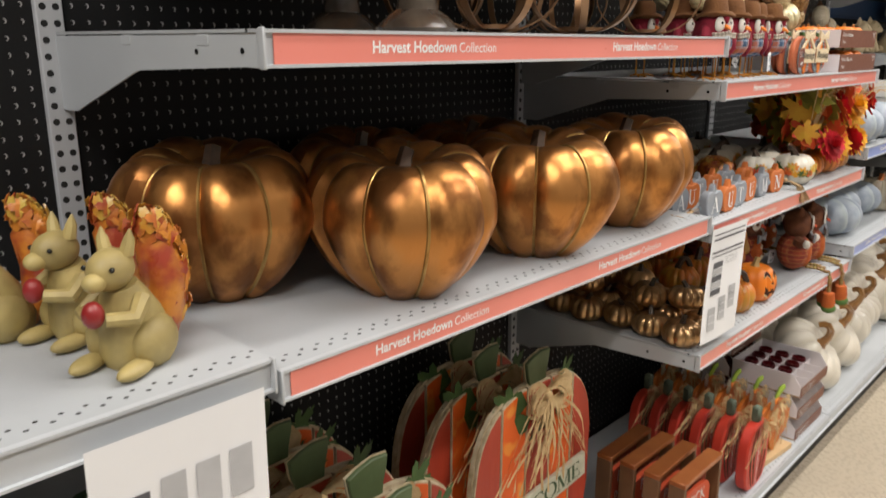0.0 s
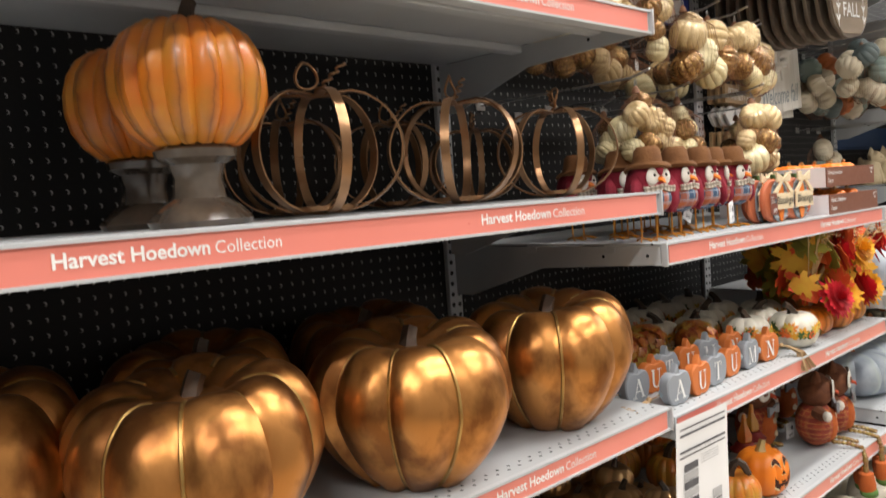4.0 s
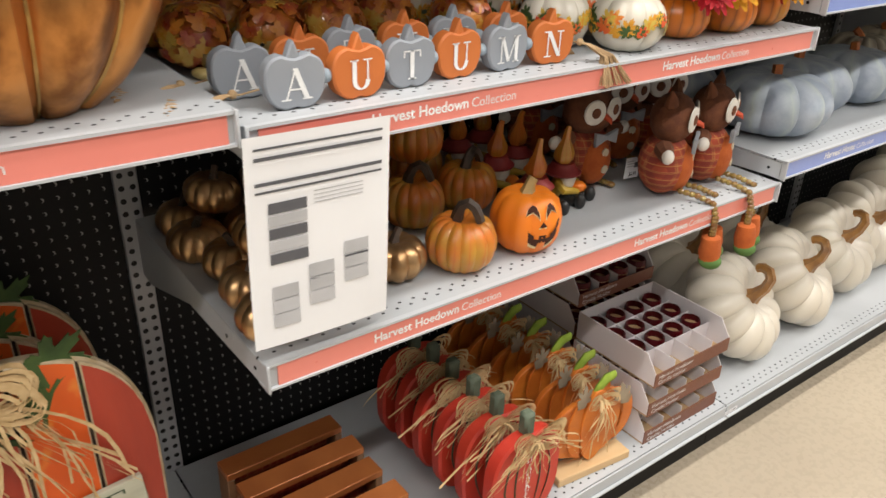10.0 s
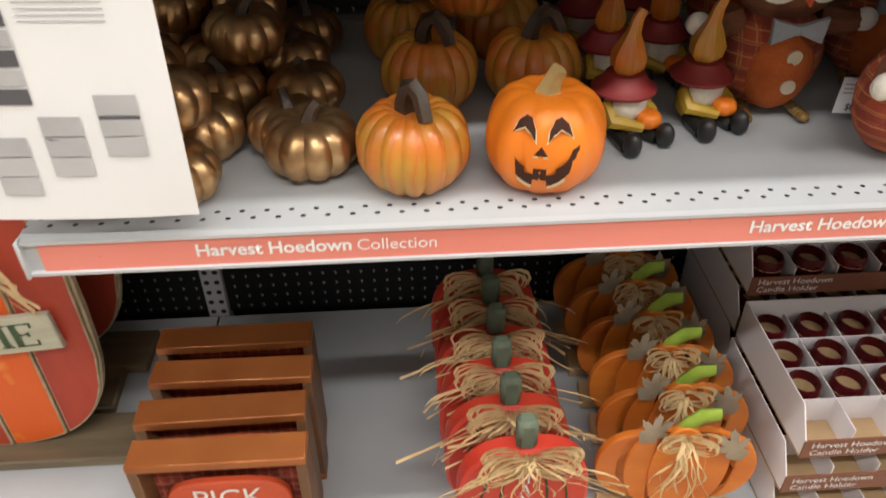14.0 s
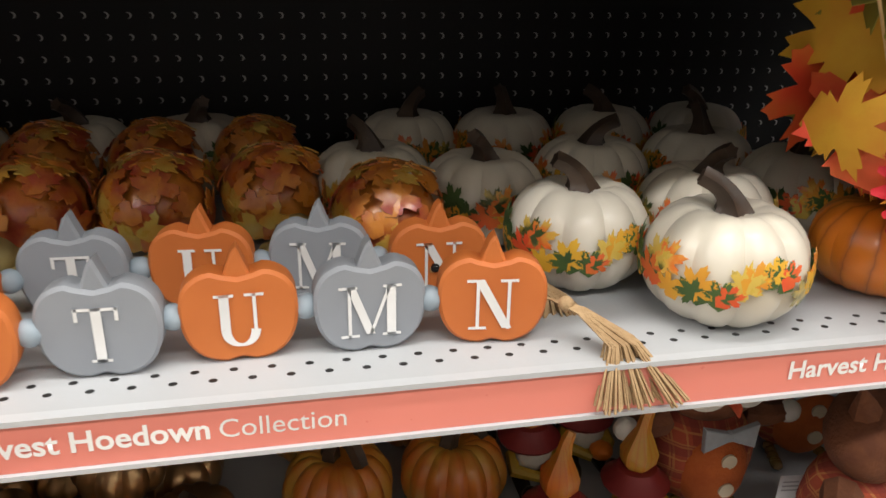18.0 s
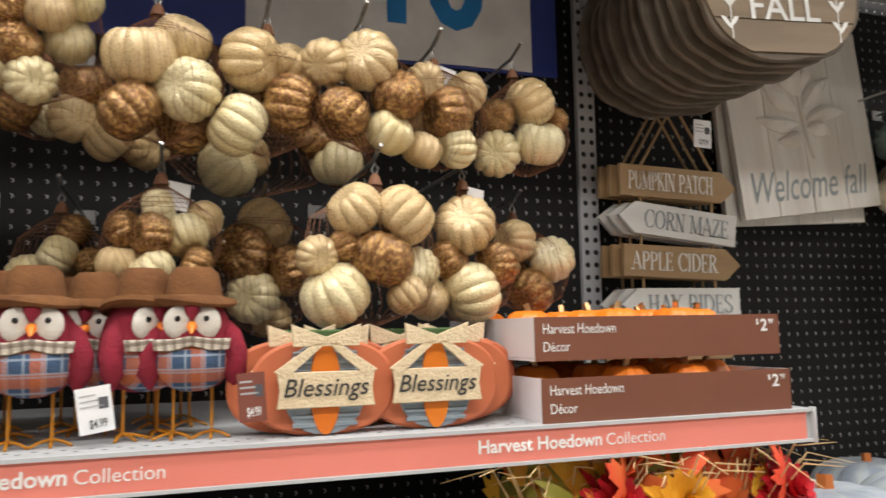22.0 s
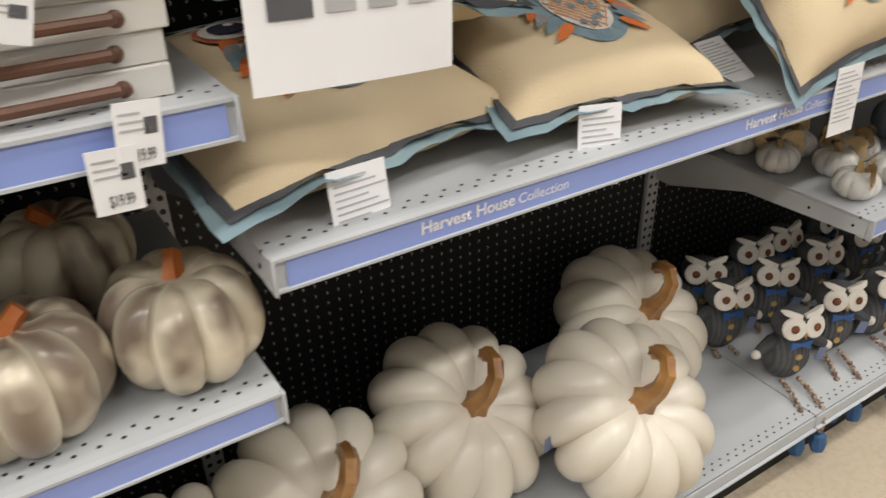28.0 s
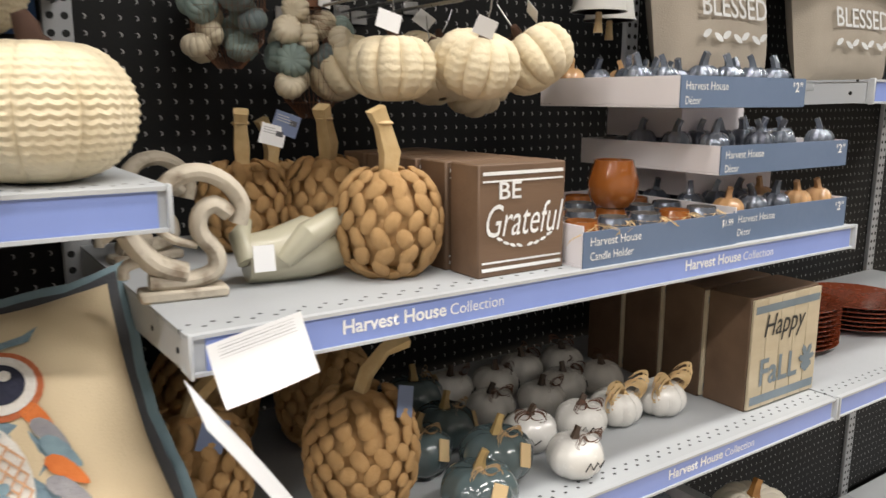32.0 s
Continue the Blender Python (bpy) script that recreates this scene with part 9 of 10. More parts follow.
wv = woven(0.068, 0.137, 8, 15, "woven_pumpkin", "woven water hyacinth pumpkin with a plaited husk stem", "woven pumpkins")
wv.matrix_basis = at(3.962, -0.305, Z["E3"])
for x, y, s, r in ((3.985, -0.085, 1.0, 40), (3.865, -0.045, 0.97, 80), (3.945, 0.045, 0.9, 10)):
    put_copy(wv, at(x, y, Z["E3"], r, s))
wb = woven(0.09, 0.205, 11, 16, "woven_basket_pumpkin", "tall woven water hyacinth pumpkin basket with a bent husk stem", "woven baskets", False)
part("stem", tube([(0, 0, 0.2), (0.012, 0, 0.23), (0.045, 0, 0.262), (0.085, -0.004, 0.275)], [0.012, 0.013, 0.011, 0.014], 8, ridges=0.12), "husk_pale", wb, "bent plaited stem")
part("tag", box(-0.02, 0.02, -0.001, 0, -0.05, 0), "tag_blue", wb, "slate blue price tag", m=pose(0.055, -0.05, 0.215, -10, 20, 20))
wb.matrix_basis = at(3.93, -0.28, Z["E2"], 0, 0.85)
put_copy(wb, at(3.715, -0.22, Z["E2"], -30, 0.83))
put_copy(wb, at(3.80, 0.0, Z["E2"], 60, 0.9))
put_copy(wb, at(3.98, -0.06, Z["E2"], 120, 0.85))


def scroll_squirrel(x, y, z, rz, s):
    f = thing("carved_squirrel", "whitewashed carved wooden squirrel with a curled tail on a plinth", "carving", at(x, y, z, rz, s), "carved squirrels")
    part("plinth", box(-0.052, 0.045, -0.02, 0.02, 0, 0.013, 0.003), "carved", f)

    def scroll(name, pts, rad, lab=""):
        q = []
        for i in range(len(pts) - 1):
            a, b, c, d = (Vector((pts[min(max(k, 0), len(pts) - 1)][0], 0, pts[min(max(k, 0), len(pts) - 1)][1])) for k in (i - 1, i, i + 1, i + 2))
            for t in (0.0, 0.33, 0.66):
                q.append(0.5 * (2 * b + (c - a) * t + (2 * a - 5 * b + 4 * c - d) * t * t + (3 * b - a - 3 * c + d) * t ** 3))
        q.append(Vector((pts[-1][0], 0, pts[-1][1])))
        bm = tube(q, rad, 12)
        for v in bm.verts:
            v.co.y *= 1.55
        part(name, bm, "carved", f, lab)
    scroll("tail", [(-0.03, 0.08), (-0.026, 0.112), (-0.008, 0.136), (0.022, 0.143), (0.05, 0.13), (0.066, 0.106), (0.062, 0.082)], 0.0105, "curled tail")
    scroll("scroll", [(0.052, 0.094), (0.036, 0.106), (0.02, 0.096), (0.018, 0.074), (0.034, 0.052), (0.034, 0.03), (0.008, 0.02), (-0.04, 0.021)], 0.0105, "lower scroll of the tail")
    scroll("body", [(0.0, 0.028), (-0.03, 0.04), (-0.05, 0.062), (-0.06, 0.08)], 0.013)
    scroll("head", [(-0.055, 0.08), (-0.07, 0.086), (-0.088, 0.076)], 0.0105)
    scroll("leg", [(-0.03, 0.05), (-0.062, 0.042), (-0.066, 0.028)], 0.0065)
    scroll("brace", [(-0.03, 0.085), (-0.012, 0.068), (0.014, 0.06)], 0.005)


scroll_squirrel(3.705, -0.285, Z["E3"], -8, 1.0)
scroll_squirrel(3.72, -0.05, Z["E3"], 10, 1.0)


def stone_leaf_dish(x, y, z, rz):
    f = thing("ceramic_leaf_squirrel", "pale grey green ceramic swirl ornament with a price sticker", "ornament", at(x, y, z, rz))
    part("body", tube([(-0.07, 0, 0.03), (-0.03, 0.0, 0.032), (0.01, 0, 0.04), (0.045, 0.0, 0.035), (0.075, 0, 0.02)], [0.03, 0.034, 0.04, 0.032, 0.01], 12), "stone_leaf", f)
    part("curl", tube([(-0.03, -0.03, 0.03), (0.0, -0.035, 0.06), (0.04, -0.02, 0.075), (0.05, 0.02, 0.06)], [0.012, 0.018, 0.016, 0.008], 10), "stone_leaf", f)
    part("curl", tube([(-0.07, -0.02, 0.03), (-0.075, 0.0, 0.06), (-0.06, 0.02, 0.075)], [0.014, 0.014, 0.006], 10), "stone_leaf", f)
    part("price_sticker", box(-0.013, 0.013, -0.0006, 0, -0.016, 0.016), "paper", f, "white price sticker", m=pose(-0.055, -0.034, 0.036, -8, 0, 0))


stone_leaf_dish(3.855, -0.265, Z["E3"], -6)


def box_sign(x, y, z, w, h, d, words, name, label, group, front, ink, stripes):
    b = thing(name, label, "box sign", at(x, y, z), group)
    part("body", box(0, w, 0, d, 0, h, 0.002), "walnut", b)
    if front != "walnut":
        n = 5
        for k in range(n):
            part("slat", box(w * k / n + 0.0008, w * (k + 1) / n - 0.0008, -0.006, -0.0005, 0.004, h - 0.004, 0.001), front, b)
    yy = -0.0008 if front == "walnut" else -0.0066
    for zz, hh in stripes:
        part("painted_band", box(0.006, w - 0.006, yy - 0.0004, yy, zz, zz + hh), ink[-1], b)
    for k, (t, tx, tz, tw, th, bold, sh) in enumerate(words):
        part("lettering", text_mesh(t, tw, th, bold, ink[min(k, len(ink) - 1)], shear=sh), None, b, m=pose(tx, yy - 0.0002, tz))
    return b


gb = box_sign(4.035, -0.402, Z["E3"], 0.146, 0.145, 0.062, (("BE", 0.032, 0.1, 0.036, 0.022, 0.012, 0.0), ("Grateful", 0.012, 0.052, 0.13, 0.042, 0.0, 0.3)), "be_grateful_box",
              "brown wooden box sign with white lettering BE Grateful", "be grateful boxes", "walnut", ("white",), ((0.131, 0.0045), (0.122, 0.0025), (0.018, 0.0025), (0.008, 0.0045)))
for k in (-1, 1):
    for i in range(4):
        part("painted_leaf", plate(super_outline(0.011, 0.0045, 1.6, 10, 0), 0.0005), "white", gb, m=pose(0.076 + k * (0.01 + 0.011 * i), -0.0014, 0.036 + 0.0012 * i * i, 0, -20 * k, 0))
for k in range(1, 5):
    put_copy(gb, at(4.035 - 0.004 * k, -0.402 + 0.066 * k, Z["E3"], 0.5 * k))
hb = box_sign(4.665, -0.378, Z["E2"], 0.215, 0.215, 0.09, (("Happy", 0.035, 0.125, 0.13, 0.055, 0.004, 0.25), ("FaLL", 0.03, 0.045, 0.12, 0.052, 0.02, 0.0)), "happy_fall_box",
              "wooden box sign with a cream slatted face lettered Happy FaLL", "happy fall boxes", "cream_box", ("black_ink", "blue_ink"), ((0.185, 0.014), (0.012, 0.016)))
part("painted_leaf", leaf(0.06, 0.0006, random.Random(2), 0.0), "blue_ink", hb, m=pose(0.18, -0.0078, 0.045))
for k in range(1, 4):
    put_copy(hb, at(4.665 - 0.006 * k, -0.378 + 0.097 * k, Z["E2"]))

glass_fruit = 3 * [fruit_mesh(0.026, 0.046, "clear_glass", "clear_glass", 0.022, 0.0055)] + [fruit_mesh(0.026, 0.046, "clear_glass", "clear_glass", 0.022, 0.0055), fruit_mesh(0.026, 0.046, "clear_glass", "clear_glass", 0.022, 0.0055), fruit_mesh(0.026, 0.046, "peach_glass", "peach_glass", 0.02, 0.005)]
decor_carton(4.523, -0.425, Z["E3"], 0.33, 0.30, "carton_blue", "2", "Harvest House", "D\u00e9cor", glass_fruit, 4, 0.052, lift=0.022)
decor_carton(4.483, -0.422, Z["E3"] + 0.11, 0.36, 0.30, "carton_blue", "2", "Harvest House", "D\u00e9cor", glass_fruit, 4, 0.045, lift=0.018)
decor_carton(4.382, -0.42, Z["E3"] + 0.213, 0.315, 0.30, "carton_blue", "2", "Harvest House", "D\u00e9cor", glass_fruit, 4, 0.046, lift=0.018)
cr = thing("carton_riser", "plain white inner carton that carries the upper trays", "carton", at(4.56, -0.30, Z["E3"] + 0.06))
part("panel", box(0, 0.25, 0, 0.17, 0, 0.048), "carton", cr)
cr2 = thing("carton_riser", "plain white inner carton that carries the top tray", "carton", at(4.54, -0.30, Z["E3"] + 0.16))
part("panel", box(0, 0.17, 0, 0.17, 0, 0.05), "carton", cr2)

cb = thing("blue_candle_carton", "shallow slate blue carton of glass candle holders tied with twine", "carton", at(4.19, -0.43, Z["E3"]))
fr_ = part("front", box(0, 0.335, -0.002, 0.0005, 0, 0.05), "carton_blue", cb, "printed slate blue front")
part("floor", box(0, 0.335, 0.001, 0.30, 0, 0.003), "carton", cb)
for x0 in (0, 0.333):
    part("side", box(x0, x0 + 0.002, 0.001, 0.30, 0.0035, 0.058), "carton", cb)
part("back", box(0.0025, 0.3325, 0.298, 0.30, 0.0035, 0.058), "carton", cb)
part("lettering", text_mesh("Harvest House", 0.10, 0.012, 0.0), None, fr_, m=pose(0.012, -0.0022, 0.03))
part("lettering", text_mesh("Candle Holder", 0.085, 0.0115, 0.0), None, fr_, m=pose(0.012, -0.0022, 0.010))
part("lettering", text_mesh("$1.99", 0.028, 0.012, 0.01), None, fr_, m=pose(0.295, -0.0022, 0.03))
jar_prof = [(0.001, 0.0), (0.022, 0.0), (0.03, 0.012), (0.032, 0.03), (0.026, 0.05), (0.024, 0.058), (0.022, 0.058), (0.024, 0.05), (0.028, 0.03), (0.001, 0.01)]
jm = {c: finish("candle_holder", lathe(jar_prof, 18), c) for c in ("amber", "clear_glass")}
tw_ = finish("twine", lathe([(0.0255, 0.0465), (0.0272, 0.048), (0.0255, 0.0495)], 14), "jute")
for i in range(5):
    for j in range(4):
        c = part("candle_holder", jm["amber" if (i + j) % 3 == 0 else "clear_glass"], None, cb, m=at(0.035 + 0.066 * i, 0.04 + 0.07 * j, 0.0035, s=0.95))
        part("twine", tw_, None, c)
        if j == 0:
            tagged(part("raffia_tail", ribbon_strands(8, random.Random(i), (0, -0.028, 0.055), 1.4, 0.05, 0.5, 0.002, 1.5), "raffia", c), kind="stuff")
aj = thing("amber_jar", "round amber glass candle jar standing on a carton of holders", "jar", at(4.36, -0.32, Z["E3"] + 0.0605, 0, 1.25))
part("glass", lathe(jar_prof, 24), "amber", aj)

# small pumpkins on the lower shelves
tgz = thing("glazed_teal_pumpkin", "glossy slate teal ceramic pumpkin with a wooden tag on twine", "decorative pumpkin", group="glazed teal pumpkins")
part("body", pumpkin(0.058, 0.08, 9, 0.08, 0.1, 5, 12, 0.6), "teal_glaze", tgz)
part("stem", stem(0.03, 0.006, 0.3), "stem_tan", tgz, m=at(0, 0, 0.068))
part("tag", box(-0.012, 0.012, -0.002, 0, -0.034, 0), "kraft_tag", tgz, "pale wooden tag", m=pose(0.018, -0.045, 0.066, -20, 25, 10))
tagged(part("twine", loops(8, random.Random(8), (0, -0.02, 0.078), 0.024, 0.002), "jute", tgz), kind="stuff")
TG = [(4.14, -0.315), (4.055, -0.385), (4.05, -0.235), (4.135, -0.185), (4.06, -0.08), (4.16, -0.05)]
tgz.matrix_basis = at(TG[0][0], TG[0][1], Z["E2"])
for k, (x, y) in enumerate(TG[1:]):
    put_copy(tgz, at(x, y, Z["E2"], 25 * k - 20, 0.95))
wsc = thing("white_script_pumpkin", "small white glazed pumpkin with black script and a brown bow", "decorative pumpkin", group="white script pumpkins")
part("body", pumpkin(0.045, 0.066, 9, 0.05, 0.1, 5, 12, 0.7), "white_glaze", wsc)
part("stem", stem(0.02, 0.005, 0.3), "stem_dark", wsc, m=at(0, 0, 0.056))
tagged(part("twine_bow", loops(8, random.Random(6), (0, -0.02, 0.066), 0.025, 0.002), "leather", wsc), kind="stuff")
part("script_line", tube([(-0.02, -0.0435, 0.026), (-0.012, -0.0455, 0.038), (-0.006, -0.046, 0.026), (0.002, -0.0462, 0.036), (0.008, -0.0458, 0.026), (0.018, -0.044, 0.034)], 0.0011, 5), "black_ink", wsc, "black handwritten line")
WS = [(4.245, -0.375), (4.245, -0.27), (4.345, -0.285), (4.25, -0.16), (4.35, -0.18), (4.24, -0.05), (4.33, -0.07), (4.43, -0.15), (4.42, -0.04), (4.52, -0.16), (4.52, -0.05)]
wsc.matrix_basis = at(WS[0][0], WS[0][1], Z["E2"])
for k, (x, y) in enumerate(WS[1:]):
    put_copy(wsc, at(x, y, Z["E2"], 20 * k - 40))
wrf = thing("white_raffia_pumpkin", "small white pumpkin tied with a raffia bow", "decorative pumpkin", group="white raffia pumpkins")
part("body", pumpkin(0.048, 0.064, 9, 0.1, 0.12, 5, 12, 0.6), "white_glaze", wrf)
part("stem", stem(0.022, 0.006, 0.3), "stem_tan", wrf, m=at(0, 0, 0.052))
tagged(part("raffia_bow", loops(30, random.Random(7), (0, -0.014, 0.064), 0.05, 0.0045), "raffia", wrf), kind="stuff")
WR = [(4.54, -0.29, "E2"), (4.44, -0.275, "E2"), (3.735, -0.345, "E1"), (3.865, -0.345, "E1"), (3.80, -0.255, "E1"), (3.715, -0.17, "E1"), (3.82, -0.14, "E1"), (3.73, -0.05, "E1"), (3.85, -0.03, "E1"), (3.92, -0.23, "E1")]
wrf.matrix_basis = at(WR[0][0], WR[0][1], Z["E2"])
for k, (x, y, zz) in enumerate(WR[1:]):
    put_copy(wrf, at(x, y, Z[zz], 33 * k))


def wheat(x, y, z, rz):
    rnd = random.Random(4)
    w = thing("wheat_bundle", "standing bundle of dry wheat straw tied in the middle", "wheat bundle", at(x, y, z, rz), "wheat bundles")
    bm, bh = bmesh.new(), bmesh.new()
    for k in range(70):
        a, r = rnd.uniform(0, 6.283), rnd.random() ** 0.5
        p0 = Vector((0.032 * r * math.cos(a), 0.032 * r * math.sin(a), 0))
        p1 = Vector((0.014 * r * math.cos(a), 0.014 * r * math.sin(a), 0.1))
        p2 = Vector((0.05 * r * math.cos(a), 0.05 * r * math.sin(a), 0.175 + 0.02 * rnd.random()))
        merge(bm, tube([p0, p1, p2], 0.0016, 4))
        merge(bh, ellipsoid(0.006, 0.006, 0.016, p2, 6, 5))
    tagged(part("straw", bm, "wheat", w), kind="stuff")
    tagged(part("grain", bh, "husk", w, "brown ears"), kind="stuff")
    part("tie", lathe([(0.013, 0.092), (0.018, 0.1), (0.013, 0.108)], 14), "jute", w)


wheat(3.985, -0.30, Z["E1"], 0)
wheat(3.97, -0.14, Z["E1"], 40)
cd = thing("candle_pumpkin", "grey blue wax pumpkin shaped candle", "candle", group="grey blue candles")
part("body", pumpkin(0.045, 0.1, 10, 0.08, 0.08, 4, 12), "candle_blue", cd)
part("wick", tube([(0, 0, 0.09), (0.001, 0, 0.112)], 0.004, 6), "candle_blue", cd)
cd.matrix_basis = at(4.075, -0.34, Z["E1"])
for x, y in ((4.18, -0.33), (4.10, -0.2), (4.21, -0.2)):
    put_copy(cd, at(x, y, Z["E1"], 20))
dark_fruit = [fruit_mesh(0.03, 0.05, "owl_grey", "owl_grey", 0.02, 0.005), fruit_mesh(0.03, 0.05, "candle_blue", "candle_blue", 0.02, 0.005)]
decor_carton(4.42, -0.42, Z["E1"] + 0.0, 0.33, 0.30, "carton_blue", "2", "Harvest House", "D\u00e9cor", dark_fruit, 4, 0.06)
iv = thing("ivory_pumpkin", "small ivory white ribbed pumpkin on the bottom shelves", "decorative pumpkin", group="ivory pumpkins")
part("body", pumpkin(0.085, 0.115, 11, 0.12, 0.14, 5, 13, 0.55), "white_pumpkin", iv)
part("stem", stem(0.04, 0.009, 0.3), "gold_stem", iv, m=at(0, 0, 0.09))
IV = [(4.80, -0.33, "E1", 0), (4.98, -0.33, "F1", 0), (5.16, -0.32, "F1", 20), (4.62, -0.3, "DK", 0), (4.80, -0.32, "DK", 30), (4.98, -0.30, "DK", 60), (5.18, -0.3, "DK", 0), (5.06, -0.12, "DK", 10)]
Z["DK"] = DECK
iv.matrix_basis = at(IV[0][0], IV[0][1], Z["E1"])
for x, y, zz, r in IV[1:]:
    if zz != "F1":
        put_copy(iv, at(x, y, Z[zz], r))

# hanging things on the fifth bay's pegboard
net_bag(3.872, 0.01, 1.845, TL, 18, 401, 1.0, "net bag of dusty teal and ivory small pumpkins on a hook", "teal pumpkin bags", height=0.24, fruit=0.6)
net_bag(4.0, 0.0, 1.77, TL, 18, 402, 1.0, "net bag of dusty teal and ivory small pumpkins on a hook", "teal pumpkin bags", height=0.24, fruit=0.6)
mk = knit_pumpkin(0.062, 0.09, 12, 20, 0.17)
mk["label"], mk["group"] = "small cream knitted pumpkin hanging from a hook", "hanging knitted pumpkins"
part("hang_loop", tube([(0, 0, 0.075), (0.003, 0, 0.12), (0, 0, 0.145)], 0.0012, 5), "hook", mk)
part("swing_tag", box(-0.018, 0.018, -0.0006, 0, -0.024, 0), "paper", mk, "white swing tag", m=pose(-0.02, -0.03, 0.115, 0, 15, 0))
MK = [(4.015, -0.23, 1.562), (4.125, -0.26, 1.572), (4.272, -0.27, 1.588), (4.16, -0.14, 1.565), (4.25, -0.15, 1.58), (4.075, -0.02, 1.575), (4.17, -0.04, 1.585), (4.08, -0.2, 1.77), (4.20, -0.2, 1.775), (4.31, -0.2, 1.78), (4.15, -0.06, 1.77)]
mk.matrix_basis = at(*MK[0], 0)
for k, q in enumerate(MK[1:]):
    put_copy(mk, pose(*q, (20, -35, 15, 70, 30, -20)[k % 6], 10 * (k % 3), 60 * k))
for x, z in ((4.015, 1.708), (4.125, 1.718), (4.272, 1.734), (4.16, 1.71), (4.08, 1.915), (4.20, 1.92), (4.31, 1.925), (3.872, 1.849), (4.0, 1.774)):
    peg_hook(x, z, 0.36)


def wood_bell(x, y, z):
    b = thing("bell_ornament", "whitewashed metal bell ornament hanging from a hook", "bell", at(x, y, z))
    part("bell", lathe([(0.05, 0.0), (0.047, 0.004), (0.04, 0.05), (0.032, 0.08), (0.012, 0.092), (0.001, 0.093), (0.001, 0.088), (0.03, 0.078), (0.038, 0.05), (0.045, 0.0)], 20), "white_board", b)
    part("clapper", tube([(0, 0, 0.05), (0, 0, -0.02), (0, 0, -0.035)], [0.003, 0.007, 0.009], 8), "kraft_tag", b, "wooden clapper")
    part("hang_loop", tube([(0, 0, 0.092), (0, 0, 0.2)], 0.0015, 5), "jute", b)


wood_bell(4.475, -0.16, 1.715)
wood_bell(4.565, -0.10, 1.71)
peg_hook(4.475, 1.918, 0.3)
peg_hook(4.565, 1.913, 0.25)


def blessed_pillow(x, y, z, rz, line):
    p = thing("blessed_pillow", "oatmeal linen pillow with white lettering leaning on the back panel", "pillow", pose(x, y, z, -8, 0, rz), "oatmeal pillows")
    w, puff, n = 0.2, 0.06, 18
    for side in (-1, 1):
        bm = bmesh.new()
        g = [[bm.verts.new((w * u, side * pillow_z(u, v, w, puff), w * v)) for u in [2 * i / n - 1 for i in range(n + 1)]] for v in [2 * j / n - 1 for j in range(n + 1)]]
        for a, b in zip(g, g[1:]):
            for i in range(n):
                bm.faces.new((a[i], a[i + 1], b[i + 1], b[i]))
        part("cover", bm, "oatmeal", p)
    part("lettering", text_mesh("thankful", 0.26, 0.09, 0.008, shear=0.2), None, p, m=pose(-0.13, -puff - 0.003, 0.02))
    part("lettering", text_mesh("BLESSED", 0.24, 0.046, 0.008), None, p, m=pose(-0.12, -puff - 0.003, -0.07))
    for k in range(7):
        part("printed_leaf", plate(super_outline(0.034, 0.014, 1.7, 12, 0), 0.0006), "white", p, m=pose(-0.105 + 0.035 * k, -puff - 0.0028, -0.112 - 0.006 * (k % 2), 0, 25 * (1 if k % 2 else -1), 0))


blessed_pillow(4.90, -0.06, Z["F2"] + 0.19, 4, 0)
blessed_pillow(5.41, -0.06, Z["F2"] + 0.195, 0, 1)
blessed_pillow(5.85, -0.06, Z["F2"] + 0.205, 0, 1)
pl = thing("dinner_plate", "rust red glazed dinner plate in a stack", "plate", at(5.10, -0.16, Z["F1"]), "rust plates")
part("dish", lathe([(0.001, 0.004), (0.075, 0.0), (0.09, 0.004), (0.135, 0.016), (0.137, 0.019), (0.09, 0.009), (0.001, 0.008)], 40), "rust_plate", pl)
for k in range(1, 9):
    put_copy(pl, at(5.10, -0.16, Z["F1"] + 0.011 * k, 30 * k))
for k in range(6):
    put_copy(pl, at(5.40, -0.18, Z["F1"] + 0.011 * k, 30 * k))

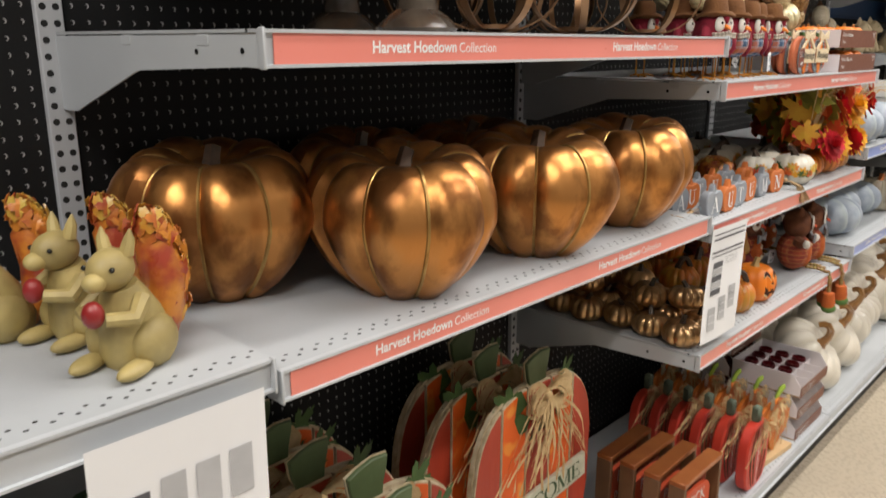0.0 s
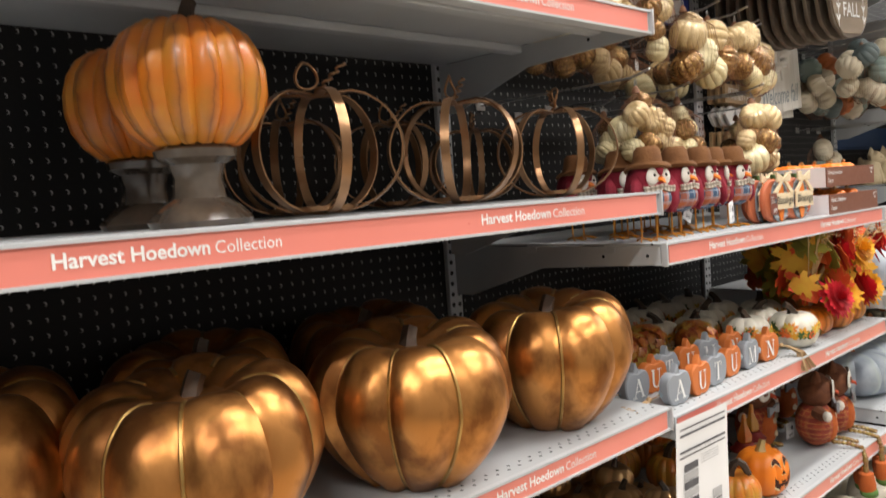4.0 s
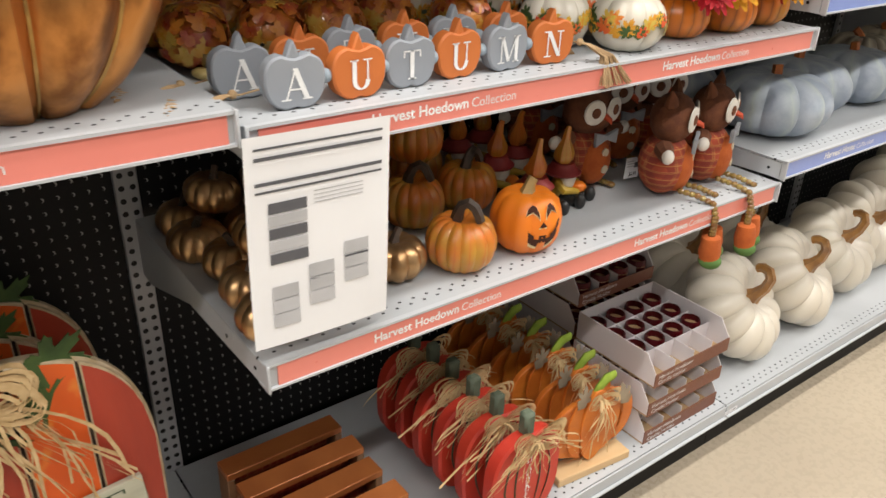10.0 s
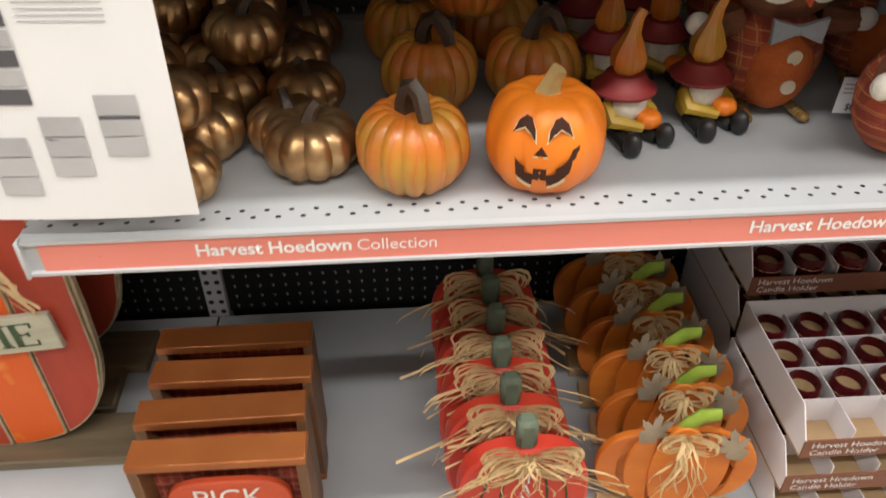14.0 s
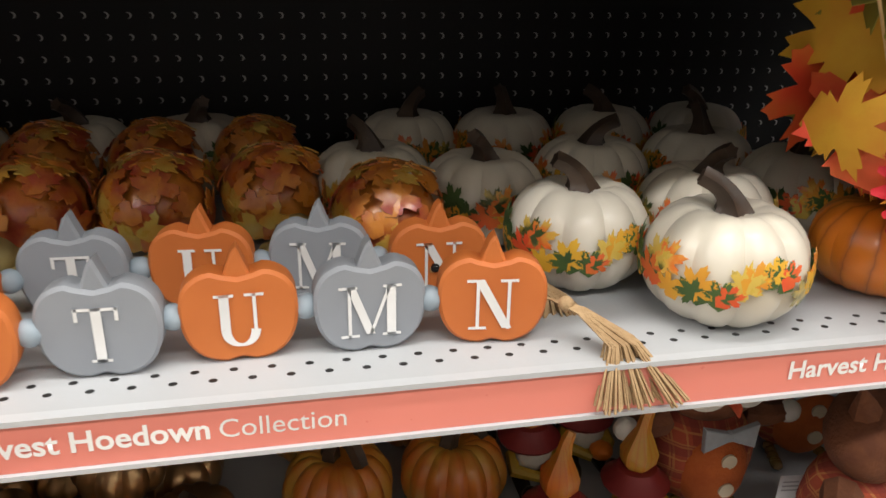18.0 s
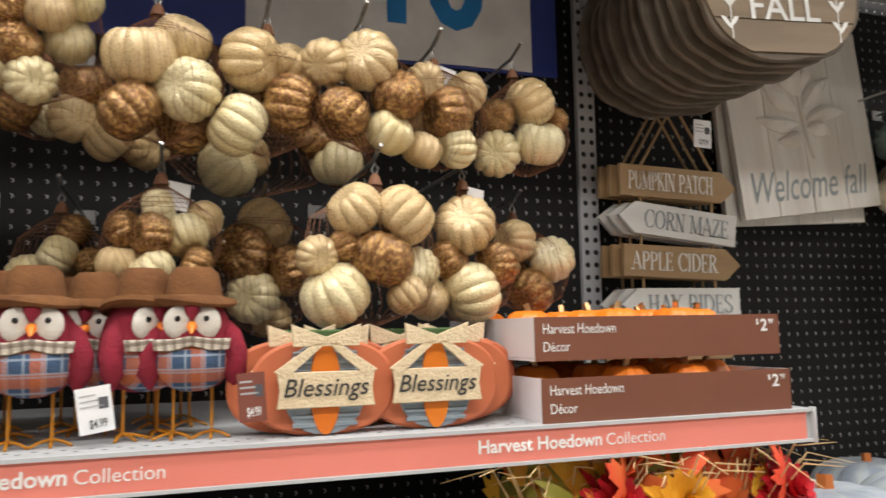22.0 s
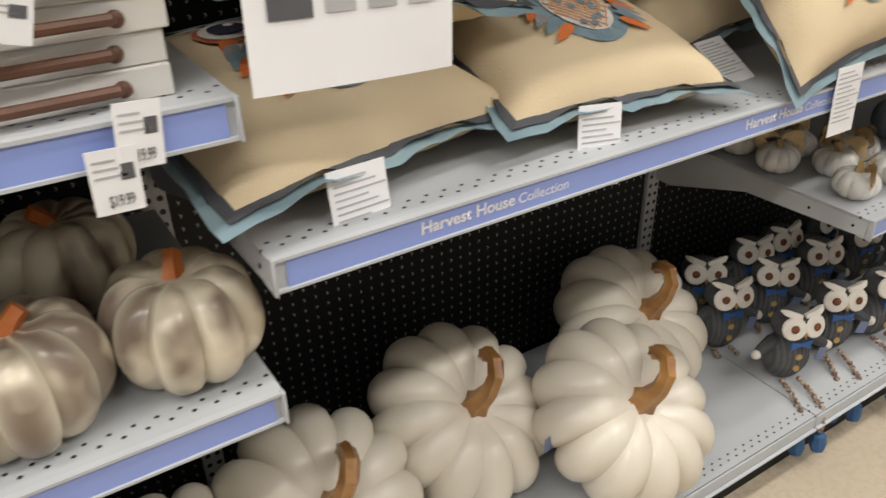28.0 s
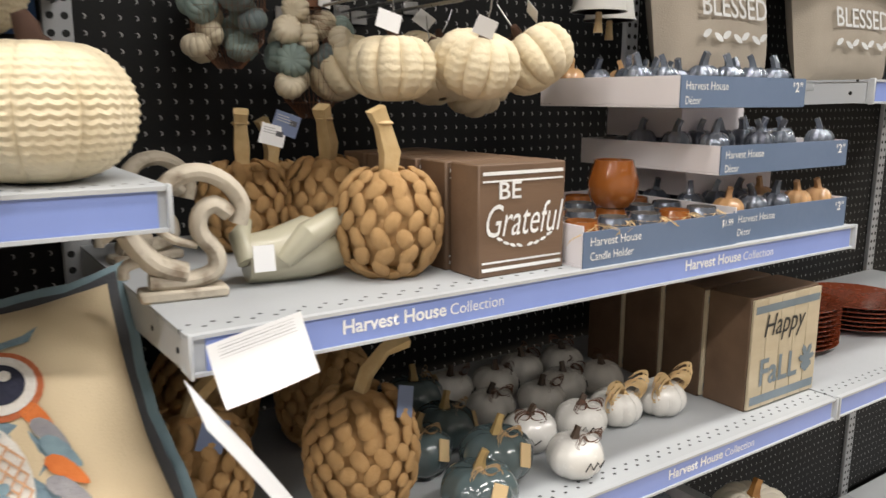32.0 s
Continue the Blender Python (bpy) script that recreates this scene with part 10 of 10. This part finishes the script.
# ---- shelf sheets, price tags ----
def sheet(x, z, w, h, y=-0.448, tilt=0.0, lean=0.0, rz=0.0, layout=0, curl=0.0, label="white printed shelf plan sheet hanging from the price strip"):
    """A paper sheet whose top left corner is at x, z; it hangs from a shelf lip."""
    s = thing("shelf_plan_sheet", label, "paper sheet", pose(x, y, z, lean, -tilt, rz), "shelf plan sheets")
    bm = bmesh.new()
    n = 12
    g = []
    for j in range(n + 1):
        v = j / n
        g.append([bm.verts.new((w * i / 6, -curl * v * v + 0.0035 * math.sin(3.1 * v + i * 0.5) * v, -h * v)) for i in range(7)])
    for a, b in zip(g, g[1:]):
        for i in range(6):
            bm.faces.new((a[i], a[i + 1], b[i + 1], b[i]))
    part("paper", bm, "paper", s)

    def mark(x0, x1, z0, z1, mt):
        b = bmesh.new()
        vs = []
        for zz in (z0, z1):
            v = zz
            row = []
            for xx in (x0, x1):
                i = xx * 6
                row.append(b.verts.new((w * xx, -curl * v * v + 0.0035 * math.sin(3.1 * v + i * 0.5) * v - 0.0014, -h * zz)))
            vs.append(row)
        b.faces.new((vs[0][0], vs[0][1], vs[1][1], vs[1][0]))
        part("printed_block", b, mt, s)
    if layout == 0:
        for zz in (0.05, 0.09, 0.2, 0.24):
            mark(0.06, 0.94, zz, zz + 0.010 + 0.006 * (zz in (0.09, 0.2)), "ink")
        for k in range(4):
            mark(0.45, 0.8, 0.28 + 0.018 * k, 0.284 + 0.018 * k, "midgrey")
        for k in range(5):
            mark(0.14, 0.40, 0.30 + 0.06 * k, 0.35 + 0.06 * k, ("ink", "midgrey", "ink", "midgrey", "ink")[k])
        for c in range(3):
            for k in range(3):
                mark(0.14 + 0.26 * c, 0.32 + 0.26 * c, 0.70 - 0.07 * c + 0.07 * k, 0.765 - 0.07 * c + 0.07 * k, "midgrey")
            mark(0.14 + 0.26 * c, 0.32 + 0.26 * c, 0.77 - 0.07 * c, 0.78 - 0.07 * c, "ink")
    elif layout == 1:
        for r in range(2):
            mark(0.10, 0.30, 0.25 + 0.32 * r, 0.45 + 0.32 * r, "ink")
            for c in range(3):
                mark(0.36 + 0.2 * c, 0.5 + 0.2 * c, 0.22 + 0.32 * r, 0.44 + 0.32 * r, "midgrey")
                mark(0.36 + 0.2 * c, 0.5 + 0.2 * c, 0.30 + 0.32 * r, 0.306 + 0.32 * r, "ink")
    elif layout == 3:
        for k in range(6):
            mark(0.55, 0.8, 0.5 + 0.02 * k, 0.506 + 0.02 * k, "midgrey")
    else:
        for k in range(5):
            mark(0.1, 0.9, 0.06 + 0.05 * k, 0.066 + 0.05 * k, "ink" if k % 2 else "midgrey")
    return s


sheet(-0.005, 1.108, 0.20, 0.29, tilt=-1, lean=2, layout=0, curl=0.006)
sheet(-1.46, 1.135, 0.212, 0.285, y=-0.452, tilt=0, lean=2, layout=1, curl=0.004)
sheet(2.455, 1.468, 0.215, 0.285, tilt=-2, lean=1, layout=1, curl=0.01)
sheet(3.672, 1.335, 0.10, 0.065, y=-0.456, tilt=11, lean=-4, layout=2, curl=0.01)
sheet(3.652, 1.303, 0.125, 0.30, y=-0.447, rz=-98, lean=36, layout=3, curl=0.02)


def price_tag(x, y, z, w, h, colour, price="", tilt=0.0, rz=0.0, lean=0.0, ink="black_ink"):
    s = thing("price_tag", "%s price tag hanging from goods on the shelf" % ("white paper" if colour == "paper" else "printed card"), "price tag", pose(x, y, z, lean, tilt, rz), "price tags")
    part("card", box(-w / 2, w / 2, -0.0006, 0, -h, 0), colour, s)
    if price:
        part("lettering", text_mesh(price, w * 0.5, h * 0.22, 0.01, ink), None, s, m=pose(-w * 0.2, -0.0012, -h * 0.92))
    for k in range(3):
        part("printed_line", box(-w * 0.4, w * (0.05 + 0.1 * k), -0.001, -0.0007, -h * (0.2 + 0.12 * k), -h * (0.16 + 0.12 * k)), "midgrey", s)
    part("barcode", box(w * 0.12, w * 0.4, -0.001, -0.0007, -h * 0.5, -h * 0.25), "ink", s)


price_tag(0.928, -0.262, 0.845, 0.042, 0.046, "paper", "$6.99", 2, -4)
price_tag(0.345, -0.40, 1.508, 0.033, 0.046, "paper", "$4.99", -8, 10)
price_tag(0.244, -0.36, 1.518, 0.033, 0.046, "paper", "$4.99", 25, 0)
price_tag(0.497, -0.428, 1.518, 0.028, 0.05, "tag_brown", "$4.99", -4, -8, 0, "white")
price_tag(1.385, -0.03, 1.955, 0.04, 0.055, "paper", "$19.99", 3, 0)
price_tag(2.345, -0.446, 1.20, 0.042, 0.06, "paper", "$19.99", 6, 10)
price_tag(2.315, -0.45, 1.165, 0.042, 0.06, "paper", "$19.99", 2, 0)
price_tag(2.27, -0.44, 1.30, 0.05, 0.04, "paper", "", 18, 20)
price_tag(3.262, -0.447, 1.527, 0.048, 0.068, "paper", "$12.99", 3, 0)
price_tag(3.49, -0.445, 1.54, 0.048, 0.06, "tag_blue", "$12.99", -2, 0, 0, "white")
price_tag(3.893, -0.158, 1.545, 0.036, 0.03, "tag_blue", "", 20, -10, 0)
price_tag(3.872, -0.156, 1.53, 0.036, 0.028, "paper", "", 15, 0)
price_tag(0.06, -0.4446, 0.157, 0.052, 0.012, "paper", "", 0, 0)
price_tag(1.24, -0.4446, 0.157, 0.052, 0.012, "paper", "", 0, 0)
